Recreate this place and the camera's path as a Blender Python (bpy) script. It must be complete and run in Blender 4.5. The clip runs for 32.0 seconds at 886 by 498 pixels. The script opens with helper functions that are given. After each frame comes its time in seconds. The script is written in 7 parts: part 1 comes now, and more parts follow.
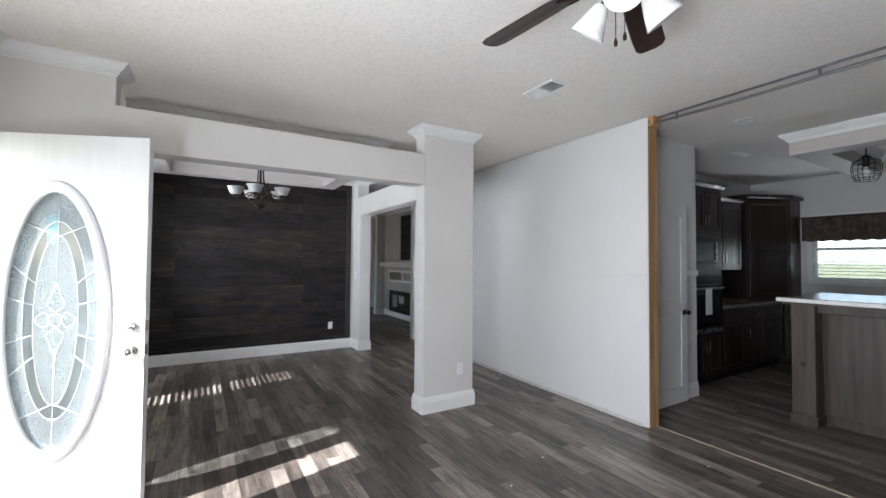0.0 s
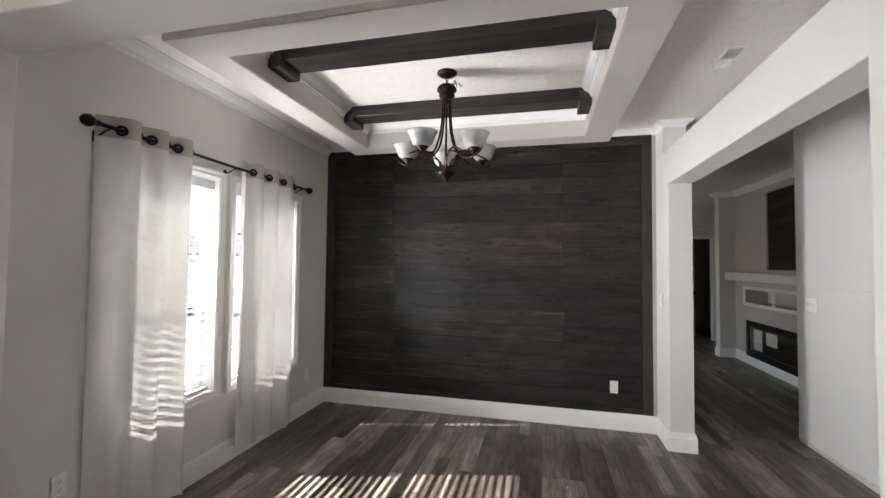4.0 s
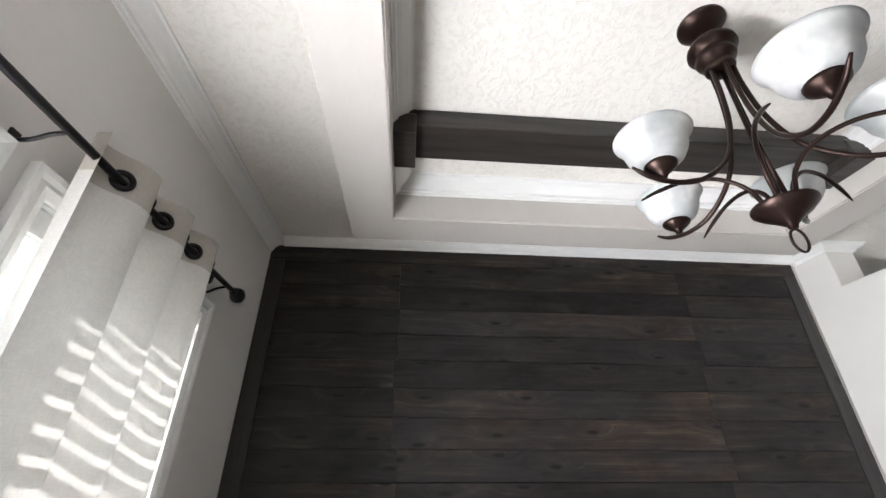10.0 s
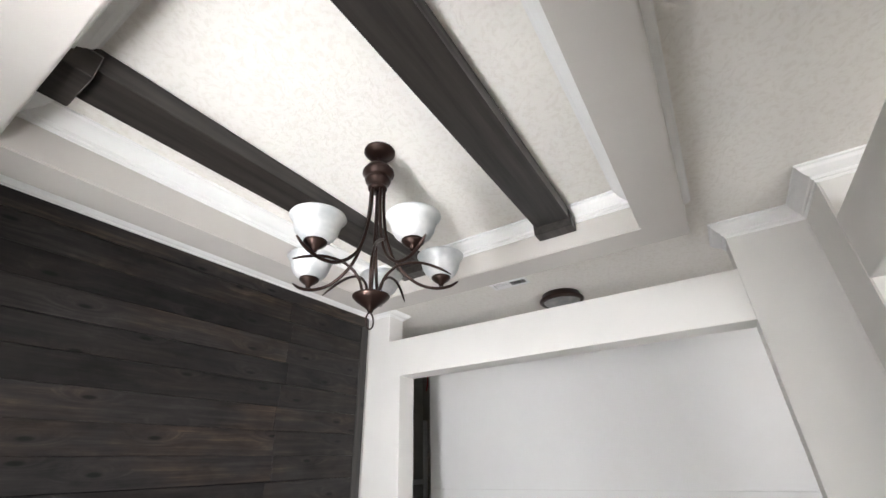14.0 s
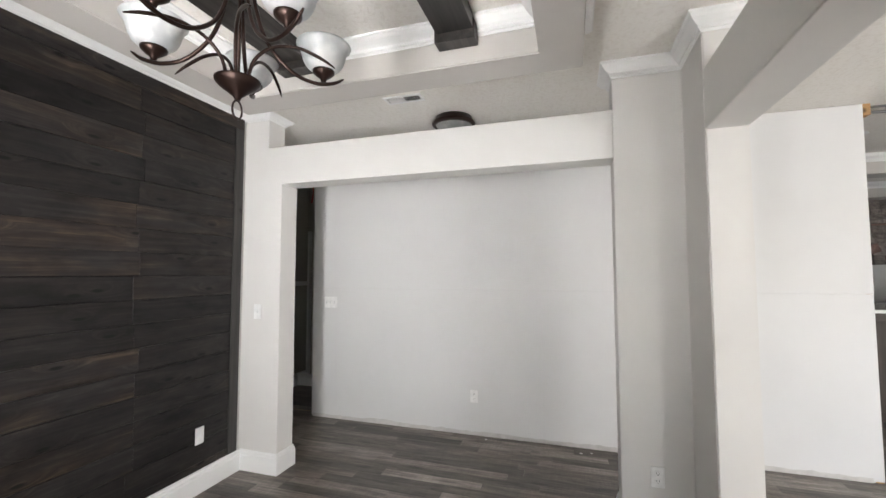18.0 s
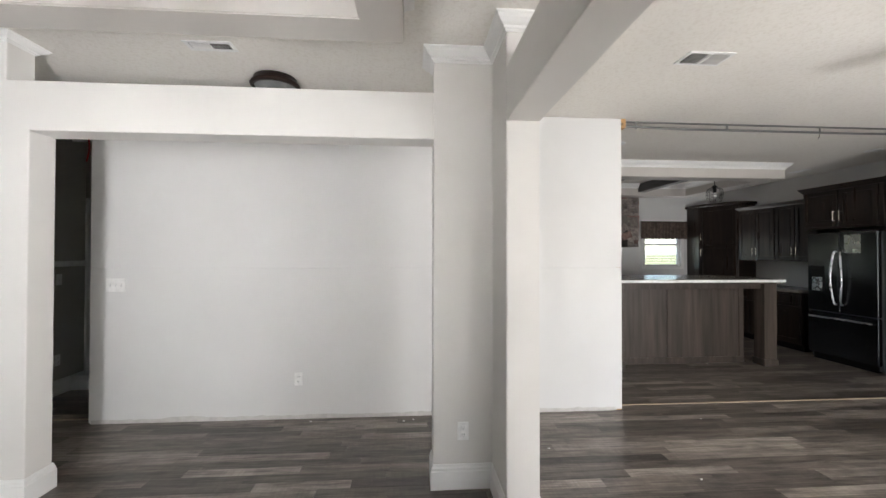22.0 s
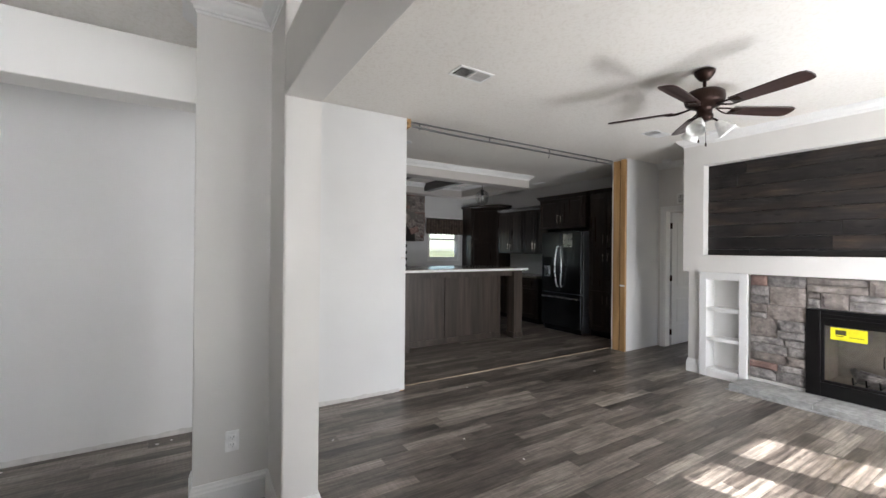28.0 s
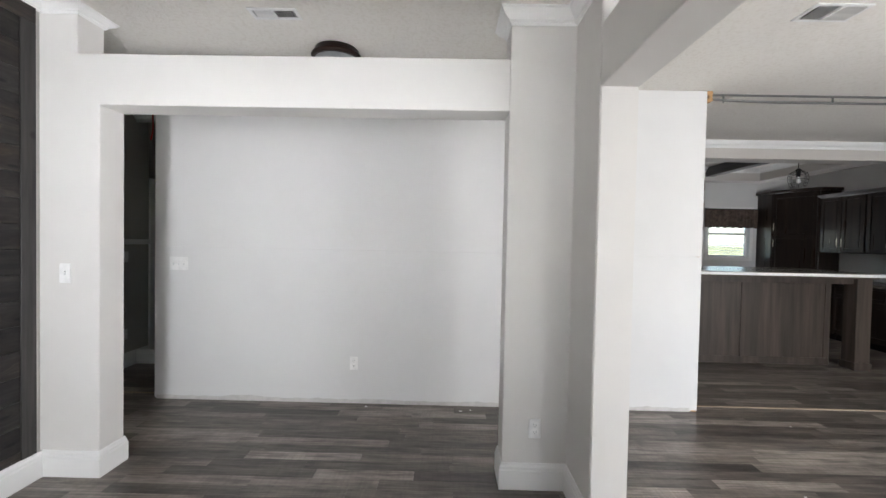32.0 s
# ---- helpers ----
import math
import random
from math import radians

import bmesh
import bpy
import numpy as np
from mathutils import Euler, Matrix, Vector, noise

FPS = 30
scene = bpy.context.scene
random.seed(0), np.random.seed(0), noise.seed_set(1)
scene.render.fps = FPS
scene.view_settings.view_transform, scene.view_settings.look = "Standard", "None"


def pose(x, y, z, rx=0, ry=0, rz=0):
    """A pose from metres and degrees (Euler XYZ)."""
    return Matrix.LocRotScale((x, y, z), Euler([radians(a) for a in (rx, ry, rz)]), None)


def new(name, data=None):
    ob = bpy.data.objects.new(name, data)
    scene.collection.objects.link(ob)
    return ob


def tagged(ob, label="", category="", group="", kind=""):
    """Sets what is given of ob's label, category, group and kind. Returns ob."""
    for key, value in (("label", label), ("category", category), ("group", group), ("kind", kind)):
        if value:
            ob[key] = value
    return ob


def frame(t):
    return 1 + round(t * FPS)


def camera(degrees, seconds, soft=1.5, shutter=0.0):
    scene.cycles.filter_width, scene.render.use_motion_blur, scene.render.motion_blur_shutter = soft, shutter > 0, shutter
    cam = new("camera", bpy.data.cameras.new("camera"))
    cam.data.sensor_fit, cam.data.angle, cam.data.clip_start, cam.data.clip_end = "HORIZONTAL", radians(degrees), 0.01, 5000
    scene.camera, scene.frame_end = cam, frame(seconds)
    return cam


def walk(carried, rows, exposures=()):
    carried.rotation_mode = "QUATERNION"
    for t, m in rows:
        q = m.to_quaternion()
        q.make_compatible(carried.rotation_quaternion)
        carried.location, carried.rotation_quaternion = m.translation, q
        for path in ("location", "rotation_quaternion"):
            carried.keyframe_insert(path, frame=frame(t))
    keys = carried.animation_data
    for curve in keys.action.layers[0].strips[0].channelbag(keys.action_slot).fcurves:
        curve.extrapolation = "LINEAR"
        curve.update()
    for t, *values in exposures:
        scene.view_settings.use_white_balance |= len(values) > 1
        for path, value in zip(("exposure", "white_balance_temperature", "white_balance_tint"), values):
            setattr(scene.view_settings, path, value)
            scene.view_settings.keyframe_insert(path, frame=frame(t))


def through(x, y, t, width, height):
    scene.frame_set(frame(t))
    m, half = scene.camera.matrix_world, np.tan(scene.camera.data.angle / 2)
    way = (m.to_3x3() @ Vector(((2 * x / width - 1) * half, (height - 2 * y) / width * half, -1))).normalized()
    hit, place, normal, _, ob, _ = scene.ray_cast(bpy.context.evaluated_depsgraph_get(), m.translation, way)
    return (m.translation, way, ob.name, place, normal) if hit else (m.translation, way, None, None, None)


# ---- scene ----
cam = camera(94.6, 32.0)
# seconds, x, y, z in metres, yaw, pitch, roll in degrees
ROWS = [
    (0.0, 0.222, 0.467, 1.466, -30.79, 1.65, -0.44),
    (0.5, 0.432, 0.811, 1.484, -19.37, 1.46, -0.30),
    (1.0, 0.716, 1.121, 1.475, -12.01, 1.47, -0.47),
    (1.5, 0.863, 1.520, 1.481, -5.85, 1.61, -0.54),
    (2.0, 1.202, 1.879, 1.487, -2.35, 1.69, -0.57),
    (2.5, 1.226, 2.265, 1.496, 0.78, 1.98, -0.71),
    (4.5, 1.514, 3.446, 1.515, 20.20, 2.06, -0.77),
    (5.0, 1.543, 3.765, 1.523, 28.81, 2.03, -1.02),
    (5.5, 1.470, 3.883, 1.546, 38.16, 2.29, -1.05),
    (6.0, 1.477, 3.835, 1.556, 45.37, 2.42, -0.99),
    (6.5, 1.447, 3.798, 1.556, 51.59, 2.31, -0.94),
    (7.0, 1.194, 3.857, 1.549, 55.15, 2.26, -1.02),
    (7.5, 1.045, 4.147, 1.545, 53.14, 2.44, -1.10),
    (8.0, 0.768, 4.291, 1.540, 45.24, 3.80, -1.16),
    (8.5, 0.563, 4.623, 1.546, 31.26, 8.83, -1.17),
    (9.0, 0.308, 4.757, 1.565, 17.04, 16.07, -0.93),
    (9.5, 0.187, 4.979, 1.560, 4.26, 23.16, -0.42),
    (10.0, -0.020, 5.004, 1.576, -4.50, 27.74, -0.07),
    (10.5, 0.031, 5.073, 1.586, -15.31, 28.83, 0.67),
    (11.0, -0.035, 5.096, 1.597, -25.52, 29.04, 0.98),
    (11.5, -0.055, 5.087, 1.589, -32.20, 28.98, 1.20),
    (12.0, -0.080, 5.028, 1.588, -38.39, 29.02, 1.30),
    (12.5, -0.117, 4.945, 1.587, -43.76, 28.97, 1.47),
    (13.0, -0.153, 4.877, 1.588, -48.67, 28.88, 1.54),
    (13.5, -0.181, 4.821, 1.581, -53.28, 28.74, 1.62),
    (15.5, -0.199, 4.734, 1.549, -65.23, 20.28, 1.17),
    (16.0, -0.177, 4.745, 1.535, -67.29, 15.97, 0.93),
    (16.5, -0.176, 4.752, 1.522, -68.95, 11.31, 0.60),
    (17.0, -0.170, 4.758, 1.513, -70.28, 7.35, 0.29),
    (17.5, -0.150, 4.759, 1.514, -71.46, 4.90, 0.27),
    (18.0, -0.156, 4.758, 1.516, -72.54, 3.24, 0.09),
    (18.5, -0.154, 4.753, 1.518, -73.48, 2.29, -0.03),
    (19.0, -0.152, 4.745, 1.516, -74.64, 1.61, -0.08),
    (19.5, -0.146, 4.736, 1.514, -76.40, 1.15, -0.19),
    (20.0, -0.137, 4.717, 1.514, -78.90, 0.88, -0.27),
    (20.5, -0.120, 4.704, 1.508, -82.28, 0.63, -0.27),
    (21.0, -0.106, 4.687, 1.504, -85.96, 0.55, -0.26),
    (21.5, -0.101, 4.662, 1.492, -90.05, 0.64, -0.16),
    (22.0, -0.106, 4.636, 1.477, -94.22, 0.68, -0.11),
    (22.5, -0.123, 4.604, 1.455, -98.65, 0.65, 0.05),
    (23.0, -0.088, 4.574, 1.453, -102.34, 0.70, -0.17),
    (23.5, -0.078, 4.566, 1.444, -105.73, 0.68, -0.06),
    (24.0, -0.080, 4.570, 1.435, -108.76, 0.67, -0.00),
    (24.5, -0.087, 4.565, 1.432, -112.00, 0.62, -0.01),
    (25.0, -0.096, 4.554, 1.433, -114.78, 0.56, -0.04),
    (25.5, -0.099, 4.547, 1.437, -117.40, 0.45, -0.14),
    (26.0, -0.101, 4.545, 1.446, -119.90, 0.36, -0.21),
    (26.5, -0.108, 4.546, 1.449, -122.19, 0.35, -0.32),
    (28.5, -0.059, 4.534, 1.432, -121.60, -0.18, -0.75),
    (29.0, -0.037, 4.536, 1.436, -118.75, -0.36, -0.76),
    (29.5, -0.032, 4.587, 1.455, -115.32, -0.55, -1.09),
    (30.0, -0.044, 4.622, 1.465, -111.15, -0.72, -1.22),
    (30.5, -0.042, 4.697, 1.469, -105.72, -0.88, -1.17),
    (31.0, -0.016, 4.782, 1.475, -99.84, -1.01, -1.29),
    (31.5, 0.038, 4.830, 1.464, -94.57, -1.08, -1.19),
    (32.0, 0.094, 4.843, 1.453, -89.21, -1.28, -1.15),
]
EXPOSURES = [(t, s - 1.2, k - 120, 11) for t, s, k in ((0.0, 4.35, 6050), (1.0, 4.0, 6350), (2.0, 4.0, 6850), (2.5, 4.1, 6850), (5.0, 4.78, 6400), (7.0, 4.53, 6400), (9.0, 4.25, 7000), (10.0, 4.7, 6400), (11.0, 4.7, 6500), (13.0, 4.75, 6500), (19.0, 4.7, 6650), (22.0, 4.75, 6650), (26.0, 4.42, 6430), (29.0, 4.45, 6400), (30.0, 4.6, 6350), (31.0, 4.75, 6400), (32.0, 4.75, 6400))]
walk(cam, [(t, pose(x, y, z, 90 + pitch, roll, yaw)) for t, x, y, z, yaw, pitch, roll in ROWS], EXPOSURES)

# ---- world and light ----
SUN_EL, SUN_AZ = 41.5, 14.0      # light travels towards +x, turned SUN_AZ towards +y
world = bpy.data.worlds.new("sky")
scene.world = world
world.use_nodes = True
wn = world.node_tree
sky = wn.nodes.new("ShaderNodeTexSky")
sky.sky_type, sky.sun_disc = "NISHITA", False
sky.sun_elevation, sky.sun_rotation = radians(SUN_EL), radians(-90 - SUN_AZ)
wn.nodes["Background"].inputs[1].default_value = 0.075
wn.links.new(sky.outputs[0], wn.nodes["Background"].inputs[0])
sun_data = bpy.data.lights.new("sun", "SUN")
sun_data.energy, sun_data.angle, sun_data.color = 2.8, radians(0.5), (1.0, 0.965, 0.92)
sun = new("sun", sun_data)
sd = Vector((math.cos(radians(SUN_AZ)) * math.cos(radians(SUN_EL)), math.sin(radians(SUN_AZ)) * math.cos(radians(SUN_EL)), -math.sin(radians(SUN_EL))))
sun.matrix_world = sd.to_track_quat("-Z", "Y").to_matrix().to_4x4()


def daylight_fill(place, towards, up, w, h, power, spread=180, color=(0.985, 0.985, 1.0)):
    """An area lamp in an opening, for the sky's light; towards and up: the way it shines, in degrees from +x to +y and above level."""
    d = bpy.data.lights.new("daylight_fill", "AREA")
    d.shape, d.size, d.size_y, d.energy, d.color, d.spread = "RECTANGLE", h, w, power, color, radians(spread)
    ob = new("daylight_fill", d)
    ob.matrix_world = Matrix.Translation(place) @ pose(0, 0, 0, 0, 0, towards) @ pose(0, 0, 0, 0, -90 - up, 0)
    return ob


# added lamps for sky light in the openings: living-room windows, entry door, dining windows and kitchen; family and
# south-room openings are unseen
for y0, y1 in ((0.885, 1.335), (0.15, 0.70)):
    daylight_fill((-0.866, (y0 + y1) / 2, 1.10), 0, 24, y1 - y0, 1.0, 8.2)
daylight_fill((-0.93, 3.02, 1.1), -22, 12, 0.32, 2.0, 0.9, 120)
daylight_fill((-0.866, 5.49, 1.30), 18, 16, 0.28, 1.40, 3.7, 104)
# steeper lamp stands in for daylight bounced off the ground to the ceiling
daylight_fill((-0.866, 5.49, 1.60), 5, 64, 0.28, 0.60, 0.75, 96)
# family and south-room lamps sit in unseen openings, added to brighten those rooms
for y0 in (9.0, 10.2):
    daylight_fill((-0.995, y0 + 0.4, 1.33), 0, 0, 0.8, 1.48, 0.45)
daylight_fill((-0.995, -2.7, 1.33), 0, 0, 0.8, 1.48, 0.55)
for y in (-0.65, 2.52):
    daylight_fill((8.18, y, 1.46), 180, 40, 0.72, 0.30, 0.35, 100)

# ---- materials ----
def material(name):
    m = bpy.data.materials.new(name)
    m.use_nodes = True
    return m, m.node_tree.nodes, m.node_tree.links, m.node_tree.nodes["Principled BSDF"]


def coords(n, l, scale=(1, 1, 1), turn=(0, 0, 0)):
    tc, mp = n.new("ShaderNodeTexCoord"), n.new("ShaderNodeMapping")
    mp.inputs["Scale"].default_value = scale
    mp.inputs["Rotation"].default_value = turn
    l.new(tc.outputs["Object"], mp.inputs["Vector"])
    return mp.outputs["Vector"]


def noise_node(n, l, vec, scale, detail=4, rough=0.55):
    t = n.new("ShaderNodeTexNoise")
    t.inputs["Scale"].default_value, t.inputs["Detail"].default_value, t.inputs["Roughness"].default_value = scale, detail, rough
    l.new(vec, t.inputs["Vector"])
    return t.outputs["Fac"]


def ramp(n, l, fac, stops):
    r = n.new("ShaderNodeValToRGB")
    while len(r.color_ramp.elements) < len(stops):
        r.color_ramp.elements.new(0.5)
    for e, (p, c) in zip(r.color_ramp.elements, stops):
        e.position, e.color = p, (*c, 1) if len(c) == 3 else (c[0], c[0], c[0], 1)
    l.new(fac, r.inputs["Fac"])
    return r.outputs["Color"]


def mix(n, l, a, b, fac, kind="MIX"):
    m = n.new("ShaderNodeMix")
    m.data_type, m.blend_type = "RGBA", kind
    for sock, v in ((m.inputs["Factor"], fac), (m.inputs["A"], a), (m.inputs["B"], b)):
        if isinstance(v, (int, float)):
            sock.default_value = v
        elif isinstance(v, tuple):
            sock.default_value = (*v, 1)
        else:
            l.new(v, sock)
    return m.outputs["Result"]


def bump(n, l, height, p, strength=0.2, dist=0.01):
    b = n.new("ShaderNodeBump")
    b.inputs["Strength"].default_value, b.inputs["Distance"].default_value = strength, dist
    l.new(height, b.inputs["Height"])
    l.new(b.outputs["Normal"], p.inputs["Normal"])


def paint(name, color, rough=0.6, grain=0.04, bumps=0.05, scale=60):
    """Rolled wall or trim paint: faint mottling and a fine orange-peel relief."""
    m, n, l, p = material(name)
    v = coords(n, l)
    big = noise_node(n, l, v, 1.3, 5)
    lo = tuple(c * (1 - grain) for c in color)
    hi = tuple(min(1, c * (1 + grain)) for c in color)
    l.new(ramp(n, l, big, [(0.3, lo), (0.7, hi)]), p.inputs["Base Color"])
    p.inputs["Roughness"].default_value = rough
    bump(n, l, noise_node(n, l, v, scale, 3), p, bumps, 0.004)
    return m


def plain(name, color, rough=0.5, metal=0.0, mottle=0.1):
    m, n, l, p = material(name)
    v = coords(n, l)
    f = noise_node(n, l, v, 18, 4)
    l.new(ramp(n, l, f, [(0.3, tuple(c * (1 - mottle) for c in color)), (0.7, tuple(min(1, c * (1 + mottle)) for c in color))]), p.inputs["Base Color"])
    r = ramp(n, l, f, [(0.3, (max(0, rough - 0.5 * mottle),)), (0.7, (min(1, rough + 0.7 * mottle),))])
    l.new(r, p.inputs["Roughness"])
    p.inputs["Metallic"].default_value = metal
    return m


def knockdown(name, color):
    """Textured ceiling: trowelled splatter, ridges and flat islands."""
    m, n, l, p = material(name)
    v = coords(n, l)
    warp, add = n.new("ShaderNodeTexNoise"), n.new("ShaderNodeVectorMath")
    warp.inputs["Scale"].default_value = 9
    l.new(v, warp.inputs["Vector"])
    push = n.new("ShaderNodeVectorMath")
    push.operation = "SCALE"
    push.inputs["Scale"].default_value = 0.10
    l.new(warp.outputs["Color"], push.inputs[0])
    l.new(v, add.inputs[0])
    l.new(push.outputs["Vector"], add.inputs[1])
    a = noise_node(n, l, add.outputs["Vector"], 42, 4, 0.6)
    h = ramp(n, l, a, [(0.40, (0,)), (0.50, (0.8,)), (0.56, (1,)), (0.66, (0.55,))])
    b = noise_node(n, l, v, 1.1, 3)
    tone = ramp(n, l, b, [(0.3, tuple(c * 0.96 for c in color)), (0.7, color)])
    # shade in the hollows of the relief is put into the colour here
    l.new(mix(n, l, tone, ramp(n, l, a, [(0.36, (0.93, 0.92, 0.905)), (0.52, (1.0, 1.0, 1.0))]), 1.0, "MULTIPLY"), p.inputs["Base Color"])
    p.inputs["Roughness"].default_value = 0.8
    bump(n, l, h, p, 0.32, 0.004)
    return m


def wood(name, dark, light, along=1, rough=0.5, scale=1.0, tint=None, knots=True, island=False, vary=0.35, bumps=0.25):
    """Grained wood, the grain along one axis; each piece has its own tone and offset."""
    m, n, l, p = material(name)
    s = [26 * scale] * 3
    s[along] = 1.6 * scale
    tc, mp = n.new("ShaderNodeTexCoord"), n.new("ShaderNodeMapping")
    mp.inputs["Scale"].default_value = s
    if island:
        g = n.new("ShaderNodeNewGeometry")
        rnd = g.outputs["Random Per Island"]
    else:
        g = n.new("ShaderNodeObjectInfo")
        rnd = g.outputs["Random"]
    off = n.new("ShaderNodeVectorMath")
    off.operation = "SCALE"
    off.inputs[0].default_value = (37, 53, 71)
    l.new(rnd, off.inputs["Scale"])
    add = n.new("ShaderNodeVectorMath")
    src = tc.outputs["Object"]
    l.new(src, mp.inputs["Vector"])
    l.new(mp.outputs["Vector"], add.inputs[0])
    l.new(off.outputs["Vector"], add.inputs[1])
    vec = add.outputs["Vector"]
    g1 = noise_node(n, l, vec, 1.0, 7, 0.62)
    g2 = noise_node(n, l, vec, 0.22, 4, 0.5)
    base = ramp(n, l, g1, [(0.32, dark), (0.5, tuple((a + b) / 2 for a, b in zip(dark, light))), (0.68, light)])
    tone = ramp(n, l, rnd, [(0.0, (1 - vary,) * 3), (1.0, (1 + vary * 0.9,) * 3)])
    base = mix(n, l, base, tone, 1.0, "MULTIPLY")
    blot = ramp(n, l, g2, [(0.35, (0.72,) * 3), (0.65, (1.15,) * 3)])
    base = mix(n, l, base, blot, 1.0, "MULTIPLY")
    if knots:
        kv = n.new("ShaderNodeVectorMath")
        l.new(tc.outputs["Object"], kv.inputs[0])
        l.new(off.outputs["Vector"], kv.inputs[1])
        vo = n.new("ShaderNodeTexVoronoi")
        vo.inputs["Scale"].default_value = 2.6
        l.new(kv.outputs["Vector"], vo.inputs["Vector"])
        base = mix(n, l, tuple(c * 0.25 for c in dark), base, ramp(n, l, vo.outputs["Distance"], [(0.035, (0,)), (0.075, (1,))]))
    if tint:
        tf = ramp(n, l, g2, [(0.5, (0,)), (0.72, (1,))])
        base = mix(n, l, base, tint, tf)
    l.new(base, p.inputs["Base Color"])
    l.new(ramp(n, l, g1, [(0.3, (min(1, rough + 0.12),)), (0.7, (max(0.05, rough - 0.1),))]), p.inputs["Roughness"])
    bump(n, l, g1, p, bumps, 0.002)
    return m


def random_offset(n, l, island):
    """Each piece's own random number and its texture coordinates, moved by it."""
    if island:
        rnd = n.new("ShaderNodeNewGeometry").outputs["Random Per Island"]
    else:
        rnd = n.new("ShaderNodeObjectInfo").outputs["Random"]
    off, add, tc = n.new("ShaderNodeVectorMath"), n.new("ShaderNodeVectorMath"), n.new("ShaderNodeTexCoord")
    off.operation = "SCALE"
    off.inputs[0].default_value = (37, 53, 71)
    l.new(rnd, off.inputs["Scale"])
    l.new(tc.outputs["Object"], add.inputs[0])
    l.new(off.outputs["Vector"], add.inputs[1])
    return rnd, add.outputs["Vector"]


def stretched(n, l, vec, scale):
    m = n.new("ShaderNodeVectorMath")
    m.operation = "MULTIPLY"
    l.new(vec, m.inputs[0])
    m.inputs[1].default_value = scale
    return m.outputs["Vector"]


def plank_vinyl(name, island):
    """Grey-brown wood-look planks: each its own tone, fine grain along y, sooty smudges and saw marks."""
    m, n, l, p = material(name)
    rnd, vec = random_offset(n, l, island)
    tone = ramp(n, l, rnd, [(0.0, (0.080, 0.066, 0.056)), (0.3, (0.122, 0.102, 0.087)), (0.62, (0.180, 0.153, 0.131)), (0.85, (0.25, 0.216, 0.186)), (1.0, (0.335, 0.293, 0.253))])
    grain = noise_node(n, l, stretched(n, l, vec, (95, 2.6, 1)), 1.0, 6, 0.65)
    smudge = noise_node(n, l, stretched(n, l, vec, (17, 3.4, 1)), 1.0, 4, 0.6)
    saw = noise_node(n, l, stretched(n, l, vec, (5, 70, 1)), 1.0, 3, 0.5)
    base = mix(n, l, tone, ramp(n, l, grain, [(0.3, (0.5,) * 3), (0.53, (0.97,) * 3), (0.74, (1.5,) * 3)]), 1.0, "MULTIPLY")
    base = mix(n, l, base, ramp(n, l, smudge, [(0.34, (0.48,) * 3), (0.5, (0.95,) * 3), (0.68, (1.3,) * 3)]), 1.0, "MULTIPLY")
    base = mix(n, l, base, ramp(n, l, saw, [(0.35, (0.88,) * 3), (0.65, (1.1,) * 3)]), 1.0, "MULTIPLY")
    l.new(base, p.inputs["Base Color"])
    l.new(ramp(n, l, grain, [(0.3, (0.42,)), (0.7, (0.28,))]), p.inputs["Roughness"])
    bump(n, l, grain, p, 0.12, 0.001)
    return m


